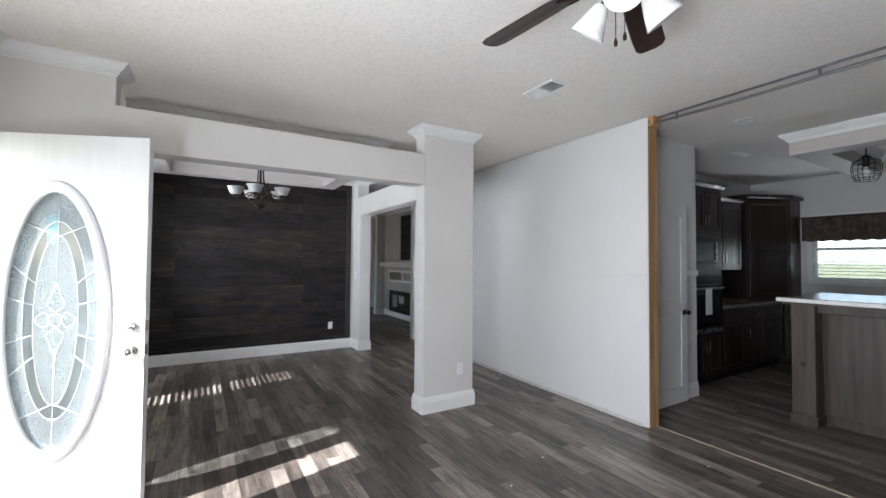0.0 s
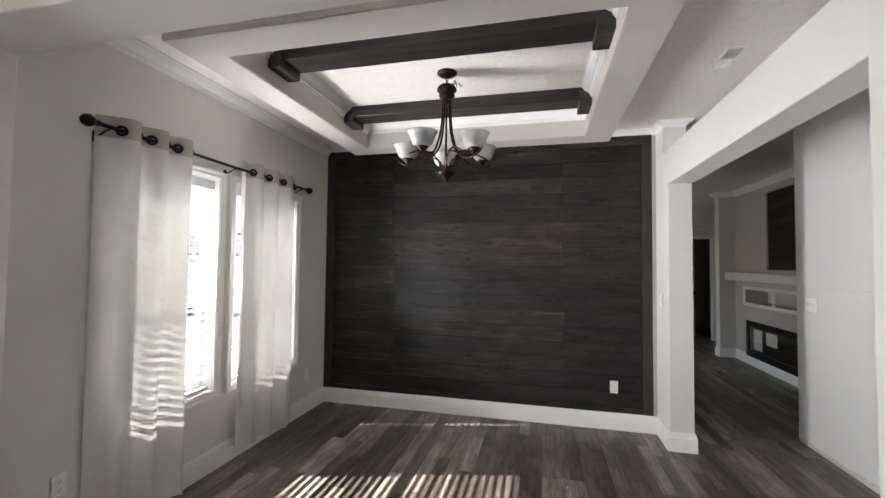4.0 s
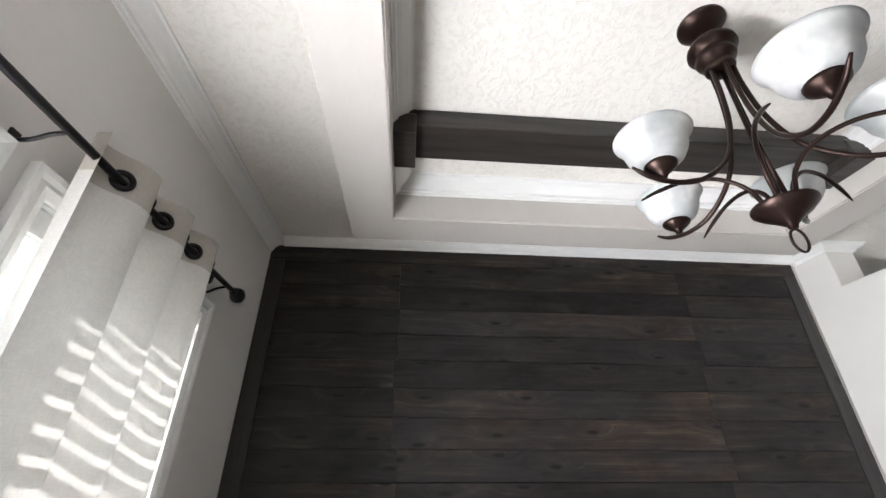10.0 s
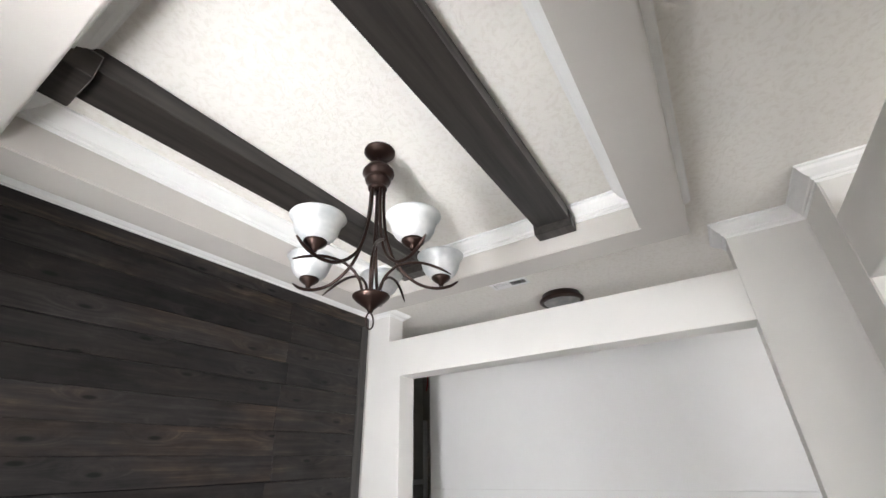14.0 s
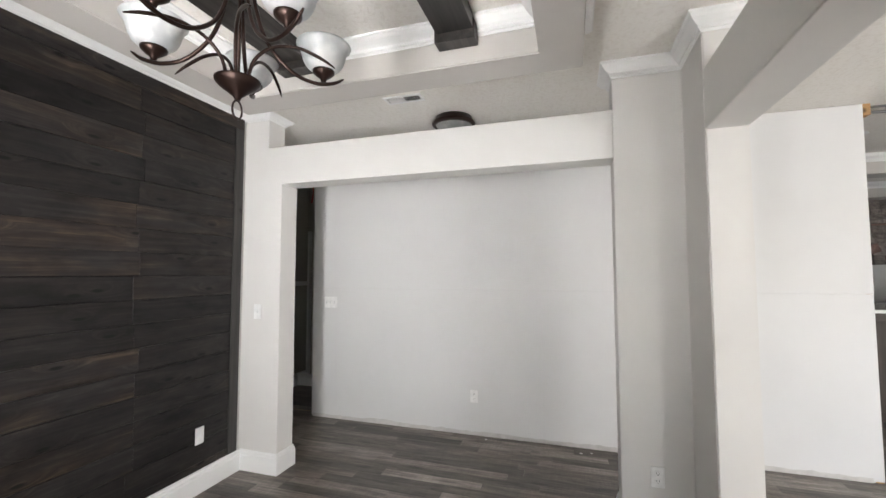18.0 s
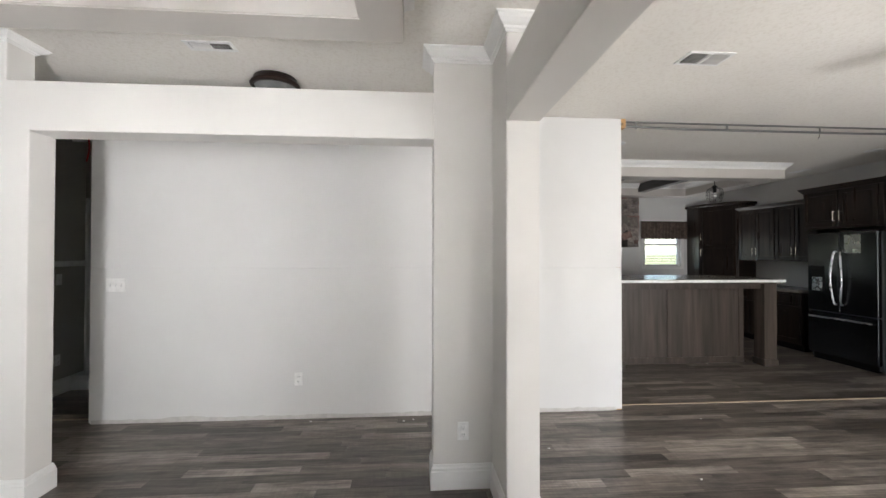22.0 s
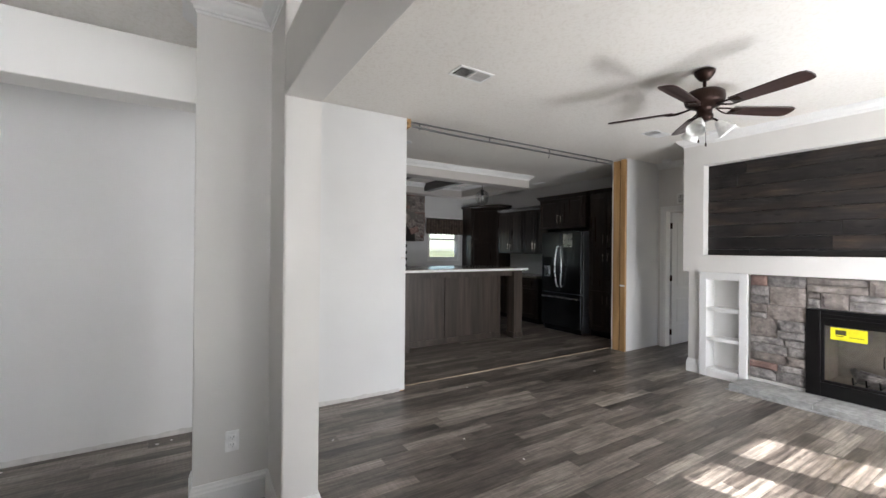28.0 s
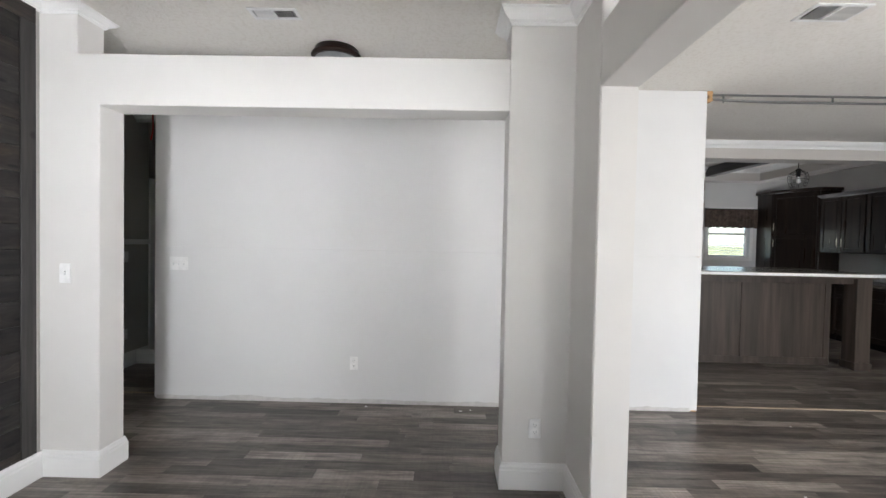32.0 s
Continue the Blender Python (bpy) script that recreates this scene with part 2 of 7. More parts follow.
def stained_board(name):
    """Charcoal-stained pine boards along x: faint grain round knots, smoky uneven stain, warm rubbed-through streaks."""
    m, n, l, p = material(name)
    rnd, vec = random_offset(n, l, False)
    vo = n.new("ShaderNodeTexVoronoi")
    vo.voronoi_dimensions = "2D"
    vo.inputs["Scale"].default_value = 1.0
    sep, com = n.new("ShaderNodeSeparateXYZ"), n.new("ShaderNodeCombineXYZ")
    l.new(stretched(n, l, vec, (1.8, 1.0, 6.0)), sep.inputs[0])
    l.new(sep.outputs["X"], com.inputs["X"])
    l.new(sep.outputs["Z"], com.inputs["Y"])
    l.new(com.outputs[0], vo.inputs["Vector"])
    bend = ramp(n, l, vo.outputs["Distance"], [(0.0, (1,)), (0.30, (0,))])
    lift, add = n.new("ShaderNodeVectorMath"), n.new("ShaderNodeVectorMath")
    lift.operation = "SCALE"
    lift.inputs[0].default_value = (0, 0, 3.0)
    l.new(bend, lift.inputs["Scale"])
    l.new(stretched(n, l, vec, (1.9, 1, 38)), add.inputs[0])
    l.new(lift.outputs["Vector"], add.inputs[1])
    grain = noise_node(n, l, add.outputs["Vector"], 1.0, 6, 0.62)
    fine = noise_node(n, l, stretched(n, l, vec, (9, 1, 260)), 1.0, 3, 0.6)
    patch = noise_node(n, l, stretched(n, l, vec, (1.5, 1, 7)), 1.0, 4, 0.6)
    smoke = noise_node(n, l, stretched(n, l, vec, (2.6, 1, 5.5)), 1.0, 5, 0.66)
    base = ramp(n, l, grain, [(0.30, (0.0115, 0.0100, 0.0097)), (0.50, (0.0185, 0.0162, 0.0156)), (0.72, (0.034, 0.0295, 0.0275))])
    warm = ramp(n, l, grain, [(0.32, (0.018, 0.0125, 0.0095)), (0.52, (0.040, 0.0275, 0.0200)), (0.72, (0.098, 0.066, 0.044))])
    worn = mix(n, l, ramp(n, l, patch, [(0.46, (0,)), (0.66, (0.85,))]), ramp(n, l, rnd, [(0.25, (0.2,) * 3), (0.7, (1.0,) * 3)]), 1.0, "MULTIPLY")
    base = mix(n, l, base, warm, worn)
    base = mix(n, l, base, ramp(n, l, smoke, [(0.30, (0.42,) * 3), (0.46, (0.9,) * 3), (0.60, (1.2,) * 3), (0.72, (2.0,) * 3)]), 1.0, "MULTIPLY")
    base = mix(n, l, base, ramp(n, l, fine, [(0.3, (0.86,) * 3), (0.7, (1.14,) * 3)]), 1.0, "MULTIPLY")
    base = mix(n, l, base, ramp(n, l, rnd, [(0.0, (0.72,) * 3), (1.0, (1.28,) * 3)]), 1.0, "MULTIPLY")
    base = mix(n, l, (0.003, 0.0027, 0.0025), base, ramp(n, l, vo.outputs["Distance"], [(0.035, (0,)), (0.075, (1,))]))
    l.new(base, p.inputs["Base Color"])
    l.new(ramp(n, l, smoke, [(0.3, (0.62,)), (0.7, (0.42,))]), p.inputs["Roughness"])
    p.inputs["Specular IOR Level"].default_value = 0.32
    bump(n, l, mix(n, l, grain, fine, 0.35), p, 0.3, 0.0016)
    return m


def glass(name, color=(1, 1, 1), rough=0.0, bumps=0.0):
    m, n, l, p = material(name)
    p.inputs["Base Color"].default_value = (*color, 1)
    p.inputs["Roughness"].default_value = rough
    p.inputs["Transmission Weight"].default_value = 1
    p.inputs["IOR"].default_value = 1.45
    if bumps:
        bump(n, l, noise_node(n, l, coords(n, l), 55, 3), p, bumps, 0.01)
    return m


def thin_glass(name, tint, rough, bumps=0.0, milk=0.0, haze=0.0):
    """Single-thickness decorative glass: tinted see-through, a gloss coat, some milkiness and scatter."""
    m, n, l, p = material(name)
    v = coords(n, l)
    p.inputs["Base Color"].default_value = (0.75, 0.80, 0.80, 1)
    p.inputs["Roughness"].default_value = rough
    if bumps:
        bump(n, l, noise_node(n, l, v, 60, 3), p, bumps, 0.01)
    relief = p.inputs["Normal"].links[0].from_socket if bumps else None
    tp, gl, tr = n.new("ShaderNodeBsdfTransparent"), n.new("ShaderNodeBsdfGlossy"), n.new("ShaderNodeBsdfTranslucent")
    tp.inputs["Color"].default_value = (*tint, 1)
    tr.inputs["Color"].default_value = (0.78, 0.82, 0.83, 1)
    gl.inputs["Roughness"].default_value = rough
    if relief:
        l.new(relief, gl.inputs["Normal"])
    last = tp.outputs[0]
    lw = n.new("ShaderNodeLayerWeight")
    gloss = ramp(n, l, lw.outputs["Facing"], [(0.0, (0.03,)), (0.55, (0.07,)), (0.8, (0.22,)), (1.0, (0.9,))])
    for other, f in ((tr.outputs[0], haze), (p.outputs[0], milk), (gl.outputs[0], None)):
        mx = n.new("ShaderNodeMixShader")
        if bumps and other == tr.outputs[0]:
            l.new(ramp(n, l, noise_node(n, l, v, 90, 3), [(0.35, (haze * 0.5,)), (0.65, (haze * 1.5,))]), mx.inputs[0])
        else:
            if f is None:
                l.new(gloss, mx.inputs[0])
            else:
                mx.inputs[0].default_value = f
        l.new(last, mx.inputs[1])
        l.new(other, mx.inputs[2])
        last = mx.outputs[0]
    l.new(last, n["Material Output"].inputs["Surface"])
    return m


def cloth(name, color, through=0.4, clear=0.0, weave=420):
    """Thin woven cloth that lets some light through."""
    m, n, l, p = material(name)
    v = coords(n, l)
    w1 = noise_node(n, l, coords(n, l, (1, 1, 0.12)), weave, 2)
    w2 = noise_node(n, l, coords(n, l, (0.12, 0.12, 1)), weave, 2)
    f = mix(n, l, w1, w2, 0.5)
    col = ramp(n, l, f, [(0.35, tuple(c * 0.86 for c in color)), (0.65, color)])
    l.new(col, p.inputs["Base Color"])
    p.inputs["Roughness"].default_value = 0.9
    bump(n, l, f, p, 0.2, 0.001)
    out = n["Material Output"]
    tr, mx = n.new("ShaderNodeBsdfTranslucent"), n.new("ShaderNodeMixShader")
    l.new(col, tr.inputs["Color"])
    mx.inputs[0].default_value = through
    l.new(p.outputs[0], mx.inputs[1])
    l.new(tr.outputs[0], mx.inputs[2])
    last = mx.outputs[0]
    if clear:
        tp, m2 = n.new("ShaderNodeBsdfTransparent"), n.new("ShaderNodeMixShader")
        m2.inputs[0].default_value = clear
        l.new(last, m2.inputs[1])
        l.new(tp.outputs[0], m2.inputs[2])
        last = m2.outputs[0]
    l.new(last, out.inputs["Surface"])
    return m


WALL = paint("greige_wall_paint", (0.72, 0.70, 0.67), 0.62)
BOARD = paint("wallboard", (0.72, 0.715, 0.705), 0.7, 0.03, 0.04)
TRIM = paint("white_trim", (0.84, 0.835, 0.82), 0.35, 0.02, 0.02)
CEIL = knockdown("ceiling_texture", (0.86, 0.83, 0.778))
# greige about a quarter darker than the walls, even on every face
SOFFIT = paint("dark_greige", (0.56, 0.53, 0.495), 0.6)
FLOOR = plain("floor_joint", (0.035, 0.032, 0.03), 0.7)
PLANK = plank_vinyl("grey_plank", False)
PLANK_S = plank_vinyl("grey_plank_rest", True)
STAIN = stained_board("dark_stained_board")
GAP = plain("board_gap", (0.004, 0.004, 0.004), 0.9)
STAIN_V = wood("dark_stained_upright", (0.012, 0.011, 0.011), (0.045, 0.04, 0.037), 2, 0.45, 0.9, vary=0.3)
BEAM = wood("dark_beam", (0.014, 0.012, 0.011), (0.05, 0.043, 0.038), 0, 0.4, 0.9, vary=0.2)
PINE = wood("bare_pine", (0.36, 0.195, 0.072), (0.60, 0.37, 0.165), 2, 0.6, 0.7, vary=0.15)
CAB = wood("espresso_cabinet", (0.010, 0.0062, 0.0046), (0.030, 0.018, 0.0125), 2, 0.34, 0.8, vary=0.15)
ISLE = wood("grey_oak_panel", (0.044, 0.033, 0.026), (0.086, 0.066, 0.052), 2, 0.45, 0.7, vary=0.12)
BRONZE = plain("oil_rubbed_bronze", (0.034, 0.0195, 0.0155), 0.36, 0.8)
BLACK = plain("black_metal", (0.012, 0.011, 0.011), 0.35, 0.6)
STEEL = plain("brushed_steel", (0.55, 0.55, 0.55), 0.28, 1.0)
DARKSTEEL = plain("black_stainless", (0.075, 0.078, 0.082), 0.22, 0.9, 0.02)
NICKEL = plain("satin_nickel", (0.62, 0.58, 0.52), 0.22, 1.0)
PLATE = plain("white_plate", (0.86, 0.855, 0.84), 0.35)
VINYL = plain("white_vinyl", (0.80, 0.80, 0.79), 0.4)
PANE = glass("clear_glass")
# grey tint added only to dim the bright outdoors behind the panes
WINPANE = glass("dimming_window_glass", (0.52, 0.55, 0.56))


# ---- mesh helpers ----
def bm_new():
    return bmesh.new()


def box(bm, x0, x1, y0, y1, z0, z1):
    vs = [bm.verts.new((x, y, z)) for x in (x0, x1) for y in (y0, y1) for z in (z0, z1)]
    for f in ((0, 1, 3, 2), (4, 6, 7, 5), (0, 4, 5, 1), (2, 3, 7, 6), (0, 2, 6, 4), (1, 5, 7, 3)):
        bm.faces.new([vs[i] for i in f])
    return vs


def rounded(bm, r=0.003, segs=1):
    bmesh.ops.recalc_face_normals(bm, faces=bm.faces)
    bmesh.ops.bevel(bm, geom=[e for e in bm.edges if len(e.link_faces) == 2 and e.calc_face_angle(0) > 0.6], offset=r, segments=segs, affect="EDGES", clamp_overlap=True)
    return bm


def bbox(x0, x1, y0, y1, z0, z1, r=0.003, segs=1):
    bm = bm_new()
    box(bm, x0, x1, y0, y1, z0, z1)
    return rounded(bm, r, segs) if r else bm


def boxes(*bs, r=0.0):
    bm = bm_new()
    for b in bs:
        box(bm, *b)
    return rounded(bm, r) if r else bm


def prism(bm, prof, axis, a, b):
    """A profile of (u, v) drawn out along x ('x': u=y, v=z), y ('y': u=x, v=z) or z ('z': u=x, v=y)."""
    def at(u, v, w):
        return {"x": (w, u, v), "y": (u, w, v), "z": (u, v, w)}[axis]
    r0 = [bm.verts.new(at(u, v, a)) for u, v in prof]
    r1 = [bm.verts.new(at(u, v, b)) for u, v in prof]
    k = len(prof)
    for i in range(k):
        bm.faces.new((r0[i], r0[(i + 1) % k], r1[(i + 1) % k], r1[i]))
    bm.faces.new(r0)
    bm.faces.new(r1[::-1])
    return bm


def lathe(bm, prof, at=(0, 0, 0), segs=24, m=None):
    """Profile of (radius, height) turned about z."""
    rings = []
    for r, z in prof:
        ring = []
        for i in range(segs):
            a = 2 * math.pi * i / segs
            v = Vector((r * math.cos(a), r * math.sin(a), z))
            v = (m @ v) if m else v
            ring.append(bm.verts.new(v + Vector(at)))
        rings.append(ring)
    for r0, r1 in zip(rings, rings[1:]):
        for i in range(segs):
            j = (i + 1) % segs
            bm.faces.new((r0[i], r0[j], r1[j], r1[i]))
    if prof[0][0] > 1e-4:
        bm.faces.new(rings[0][::-1])
    if prof[-1][0] > 1e-4:
        bm.faces.new(rings[-1])
    return bm


def tube(bm, pts, rad, segs=8, closed=False):
    """A round bar along points; rad is one radius or one for each point."""
    pts = [Vector(p) for p in pts]
    k = len(pts)
    rads = [rad] * k if isinstance(rad, (int, float)) else rad
    rings, side = [], None
    for i, p in enumerate(pts):
        d = (pts[(i + 1) % k] - pts[i - 1]) if closed or 0 < i < k - 1 else (pts[1] - pts[0] if i == 0 else pts[-1] - pts[-2])
        d.normalize()
        if side is None:
            side = d.orthogonal().normalized()
        side = (side - d * side.dot(d)).normalized()
        up = d.cross(side)
        rings.append([bm.verts.new(p + rads[i] * (math.cos(2 * math.pi * j / segs) * side + math.sin(2 * math.pi * j / segs) * up)) for j in range(segs)])
    pairs = list(zip(rings, rings[1:])) + ([(rings[-1], rings[0])] if closed else [])
    for r0, r1 in pairs:
        for i in range(segs):
            j = (i + 1) % segs
            bm.faces.new((r0[i], r0[j], r1[j], r1[i]))
    if not closed:
        bm.faces.new(rings[0][::-1])
        bm.faces.new(rings[-1])
    return bm


def part(name, bm, mat, parent=None, label="", smooth=False):
    """One mesh object out of a bmesh, under a thing or a part."""
    bmesh.ops.recalc_face_normals(bm, faces=bm.faces)
    me = bpy.data.meshes.new(name)
    bm.to_mesh(me)
    bm.free()
    if mat:
        me.materials.append(mat)
    if smooth:
        for f in me.polygons:
            f.use_smooth = True
    ob = new(name, me)
    if parent is not None:
        ob.parent = parent
        ob.matrix_parent_inverse = parent.matrix_basis.inverted() if parent.parent is None else (parent.parent.matrix_basis @ parent.matrix_parent_inverse @ parent.matrix_basis).inverted()
    return tagged(ob, label)


def thing(name, place, label, category, group="", turn=0):
    """The Empty at a thing's base. Its parts are drawn in the thing's own axes."""
    ob = new(name)
    ob.empty_display_size = 0.05
    ob.matrix_basis = pose(*place, 0, 0, turn)
    return tagged(ob, label, category, group)


def own(name, bm, mat, parent, label="", smooth=False):
    """A part drawn in its parent's own axes."""
    ob = part(name, bm, mat, None, label, smooth)
    ob.parent = parent
    return ob


def structure(name, bm, mat, label, category, smooth=False):
    return tagged(part(name, bm, mat, None, "", smooth), label, category, "", "structure")


def holed(bm, axis, a, b, u0, u1, z0, z1, holes):
    """A wall between a and b on one axis, from u0 to u1 and z0 to z1, with holes (u0, u1, z0, z1)."""
    us = sorted({u0, u1, *[h[0] for h in holes], *[h[1] for h in holes]})
    zs = sorted({z0, z1, *[h[2] for h in holes], *[h[3] for h in holes]})
    for ua, ub in zip(us, us[1:]):
        for za, zb in zip(zs, zs[1:]):
            um, zm = (ua + ub) / 2, (za + zb) / 2
            if any(h[0] < um < h[1] and h[2] < zm < h[3] for h in holes):
                continue
            box(bm, a, b, ua, ub, za, zb) if axis == "x" else box(bm, ua, ub, a, b, za, zb)
    bmesh.ops.remove_doubles(bm, verts=bm.verts, dist=1e-5)
    seen = {}
    for f in bm.faces:
        seen.setdefault(tuple(round(c, 4) for c in f.calc_center_median()), []).append(f)
    bmesh.ops.delete(bm, geom=[f for fs in seen.values() if len(fs) > 1 for f in fs], context="FACES_ONLY")
    return bm



def molding(bm, path, prof, z, closed=False):
    """A profile of (out, up) led along a plan path; out is to the left of the way. Corners are mitred."""
    pts = [Vector(p) for p in path]
    k = len(pts)
    rings = []
    for i, p in enumerate(pts):
        da = (pts[i] - pts[i - 1]).normalized() if closed or i else None
        db = (pts[(i + 1) % k] - pts[i]).normalized() if closed or i < k - 1 else None
        na = Vector((-da.y, da.x)) if da else None
        nb = Vector((-db.y, db.x)) if db else None
        off = (na + nb) / max(0.2, 1 + na.dot(nb)) if na and nb else (na or nb)
        rings.append([bm.verts.new((p.x + off.x * o, p.y + off.y * o, z + u)) for o, u in prof])
    q = len(prof)
    for r0, r1 in list(zip(rings, rings[1:])) + ([(rings[-1], rings[0])] if closed else []):
        for i in range(q):
            j = (i + 1) % q
            bm.faces.new((r0[i], r0[j], r1[j], r1[i]))
    if not closed:
        bm.faces.new(rings[0])
        bm.faces.new(rings[-1][::-1])
    return bm


CROWN = [(0, 0), (0.068, 0), (0.068, -0.010), (0.060, -0.014), (0.052, -0.030), (0.034, -0.048), (0.018, -0.058), (0.016, -0.072), (0.008, -0.074), (0.006, -0.086), (0, -0.086)]
CROWN_S = [(0.8 * o, 0.6 * u) for o, u in CROWN]
BASE = [(0, 0), (0.017, 0), (0.017, 0.112), (0.013, 0.118), (0.013, 0.132), (0.008, 0.140), (0.006, 0.155), (0, 0.155)]


def arc(pts, n=6):
    """A smooth line through points."""
    pts = [Vector(p) for p in pts]
    ext = [2 * pts[0] - pts[1], *pts, 2 * pts[-1] - pts[-2]]
    out = []
    for i in range(1, len(ext) - 2):
        a, b, c, d = ext[i - 1:i + 3]
        for j in range(n):
            t = j / n
            out.append(0.5 * (2 * b + (c - a) * t + (2 * a - 5 * b + 4 * c - d) * t * t + (3 * b - a - 3 * c + d) * t ** 3))
    return out + [pts[-1]]


def mesh_of(name, bm, mat):
    bmesh.ops.recalc_face_normals(bm, faces=bm.faces)
    me = bpy.data.meshes.new(name)
    bm.to_mesh(me)
    bm.free()
    me.materials.append(mat)
    return me


def piece(name, me, parent, m):
    """One more object on a shared mesh, under a thing, in the thing's own axes."""
    ob = new(name, me)
    ob.parent = parent
    ob.matrix_basis = m
    return ob


# ---- the shell ----
C = 2.777                 # ceiling
XW = -0.87                # inner face of the front wall
XM = 3.65                 # face of the wall on the home's middle line
XE = 8.2                  # inner face of the back wall
Y_ACC = 7.26              # wall behind the dark boards
HEAD, SHELF = 2.203, 2.5  # underside and top of the open headers

# front wall with the entry door, the twin dining windows and two living-room windows
DOOR_Y0, DOOR_Y1 = 2.845, 3.838
WIN = [(4.86, 5.657, 0.585, 2.105), (5.838, 6.64, 0.585, 2.105)]
LWIN = [(0.885, 1.335, 0.585, 2.12), (0.15, 0.70, 0.585, 2.12)]
# last three openings are unseen, added to light the family and south rooms
bm = holed(bm_new(), "x", XW - 0.13, XW, -3.5, 15.1, 0, C, [(DOOR_Y0, DOOR_Y1, 0, 2.20), *WIN, *LWIN, (9.0, 9.8, 0.585, 2.07), (10.2, 11.0, 0.585, 2.07), (-3.1, -2.3, 0.585, 2.07)])
structure("wall_front", bm, WALL, "greige painted exterior wall with entry door and windows", "wall")

# wall between living and dining room: an open header with a plant shelf, and the corner column
bm = prism(bm_new(), [(XW, 0), (-0.285, 0), (-0.285, HEAD), (2.08, HEAD), (2.08, SHELF), (-0.285, SHELF), (-0.285, C), (XW, C)], "y", 3.945, 4.13)
structure("wall_dining_south", rounded(bm, 0.004), WALL, "greige wall end and open header with plant shelf", "wall")
bm = bm_new()
prism(bm, [(2.08, 3.945), (2.66, 3.945), (2.66, 4.505), (2.474, 4.505), (2.474, 4.13), (2.08, 4.13)], "z", 0, C)
structure("wall_column", rounded(bm, 0.006, 2), WALL, "greige painted corner column between living room, dining room and hall", "column")

# wall between dining room and hall: open header, plant shelf, end post
bm = prism(bm_new(), [(4.505, HEAD), (6.90, HEAD), (6.90, 0), (Y_ACC, 0), (Y_ACC, C), (7.03, C), (7.03, SHELF), (4.505, SHELF)], "x", 2.474, 2.66)
structure("wall_dining_east", rounded(bm, 0.004), WALL, "greige open header and end post beside the hall", "wall")

bm = bbox(XW, 2.66, Y_ACC, Y_ACC + 0.12, 0, C, 0)
structure("wall_accent", bm, WALL, "wall behind dark-stained horizontal boards", "wall")
accent = bpy.data.objects["wall_accent"]

# bare wallboard on the middle line, with the joint between two sheets
marriage = structure("wall_marriage", bbox(XM + 0.013, XM + 0.11, 2.70, 7.42, 0.0, C - 0.004, 0.002), BOARD, "unfinished off-white wallboard partition with a sheet joint", "wall")
for z0, z1 in ((0.012, 1.3485), (1.3505, C - 0.006)):
    part("wallboard_sheet", bbox(XM, XM + 0.0125, 2.655, 7.42, z0, z1, 0.0015), BOARD, marriage)
bm = bbox(3.50, 3.73, -1.60, -0.80, 0.0, C, 0.002)
structure("wall_hall_stub", bm, BOARD, "short white wallboard partition beside the opening", "wall")

# south: fireplace block, hall door wall, closing walls
bm = holed(bm_new(), "y", -1.72, -1.60, 2.0, 3.50, 0, C, [(2.62, 3.40, 0, 2.06)])
structure("wall_hall_end", bm, WALL, "greige wall at the end of the hall with a doorway", "wall")
bm = boxes((XW, 8.2, -3.5, -3.4, 0, C))
structure("wall_south", bm, WALL, "plain closing wall", "wall")
# third opening is unseen and unglazed, and lets daylight in
bm = holed(bm_new(), "x", XE, XE + 0.13, -3.5, 15.1, 0, C, [(-1.05, -0.25, 1.22, 2.15), (2.12, 2.92, 1.22, 2.15), (7.6, 9.0, 0.7, 2.1)])
structure("wall_back", bm, BOARD, "pale exterior kitchen wall with two windows", "wall")
bm = boxes((3.85, 8.2, -1.97, -1.85, 0, C))
structure("wall_kitchen_south", bm, BOARD, "pale kitchen wall behind the fridge run", "wall")
bm = boxes((3.76, 5.0, 2.95, 3.07, 0, C), (5.0, 8.2, 3.72, 3.84, 0, C), (4.88, 5.0, 3.07, 3.84, 0, C))
structure("wall_kitchen_north", bm, BOARD, "pale kitchen wall beside the oven cabinet", "wall")

# family room beyond the hall
bm = holed(bm_new(), "y", 12.6, 12.72, 2.0, XE, 0, C, [(4.10, 4.86, 0, 2.09)])
structure("wall_family_north", bm, WALL, "dim grey wall with a doorway", "wall")
bm = boxes((XW, XE, 15.0, 15.1, 0, C))
structure("wall_north", bm, WALL, "plain closing wall", "wall")
# unseen opening added to pass light from the front into the family room
bm = holed(bm_new(), "x", 2.0, 2.12, 7.38, 12.6, 0, C, [(9.3, 11.8, 0, 2.3)])
structure("wall_family_west", bm, WALL, "dim grey wall of the family room", "wall")

bm = bbox(XW - 0.13, XE + 0.13, -3.5, 15.1, C, C + 0.1, 0)
structure("ceiling", bm, CEIL, "off-white knockdown textured ceiling", "ceiling")
bm = bbox(XW - 0.13, XE + 0.13, -3.5, 15.1, -0.15, -0.006, 0)
structure("floor", bm, FLOOR, "grey-brown wood-look plank floor", "floor")
floor = bpy.data.objects["floor"]

# ---- trim ----
base_path = [(2.66, 7.38), (2.66, 6.90), (2.474, 6.90), (2.474, 7.24), (XW, 7.24), (XW, 4.13), (-0.285, 4.13), (-0.285, 3.945), (XW, 3.945), (XW, 3.91)]
structure("baseboard_dining", molding(bm_new(), base_path, BASE, 0), TRIM, "white painted baseboard round the dining room", "baseboard")
col_path = [(2.66, 3.945), (2.08, 3.945), (2.08, 4.13), (2.474, 4.13), (2.474, 4.505), (2.66, 4.505)]
structure("baseboard_column", molding(bm_new(), col_path, BASE, 0, True), TRIM, "white painted baseboard round the column", "baseboard")
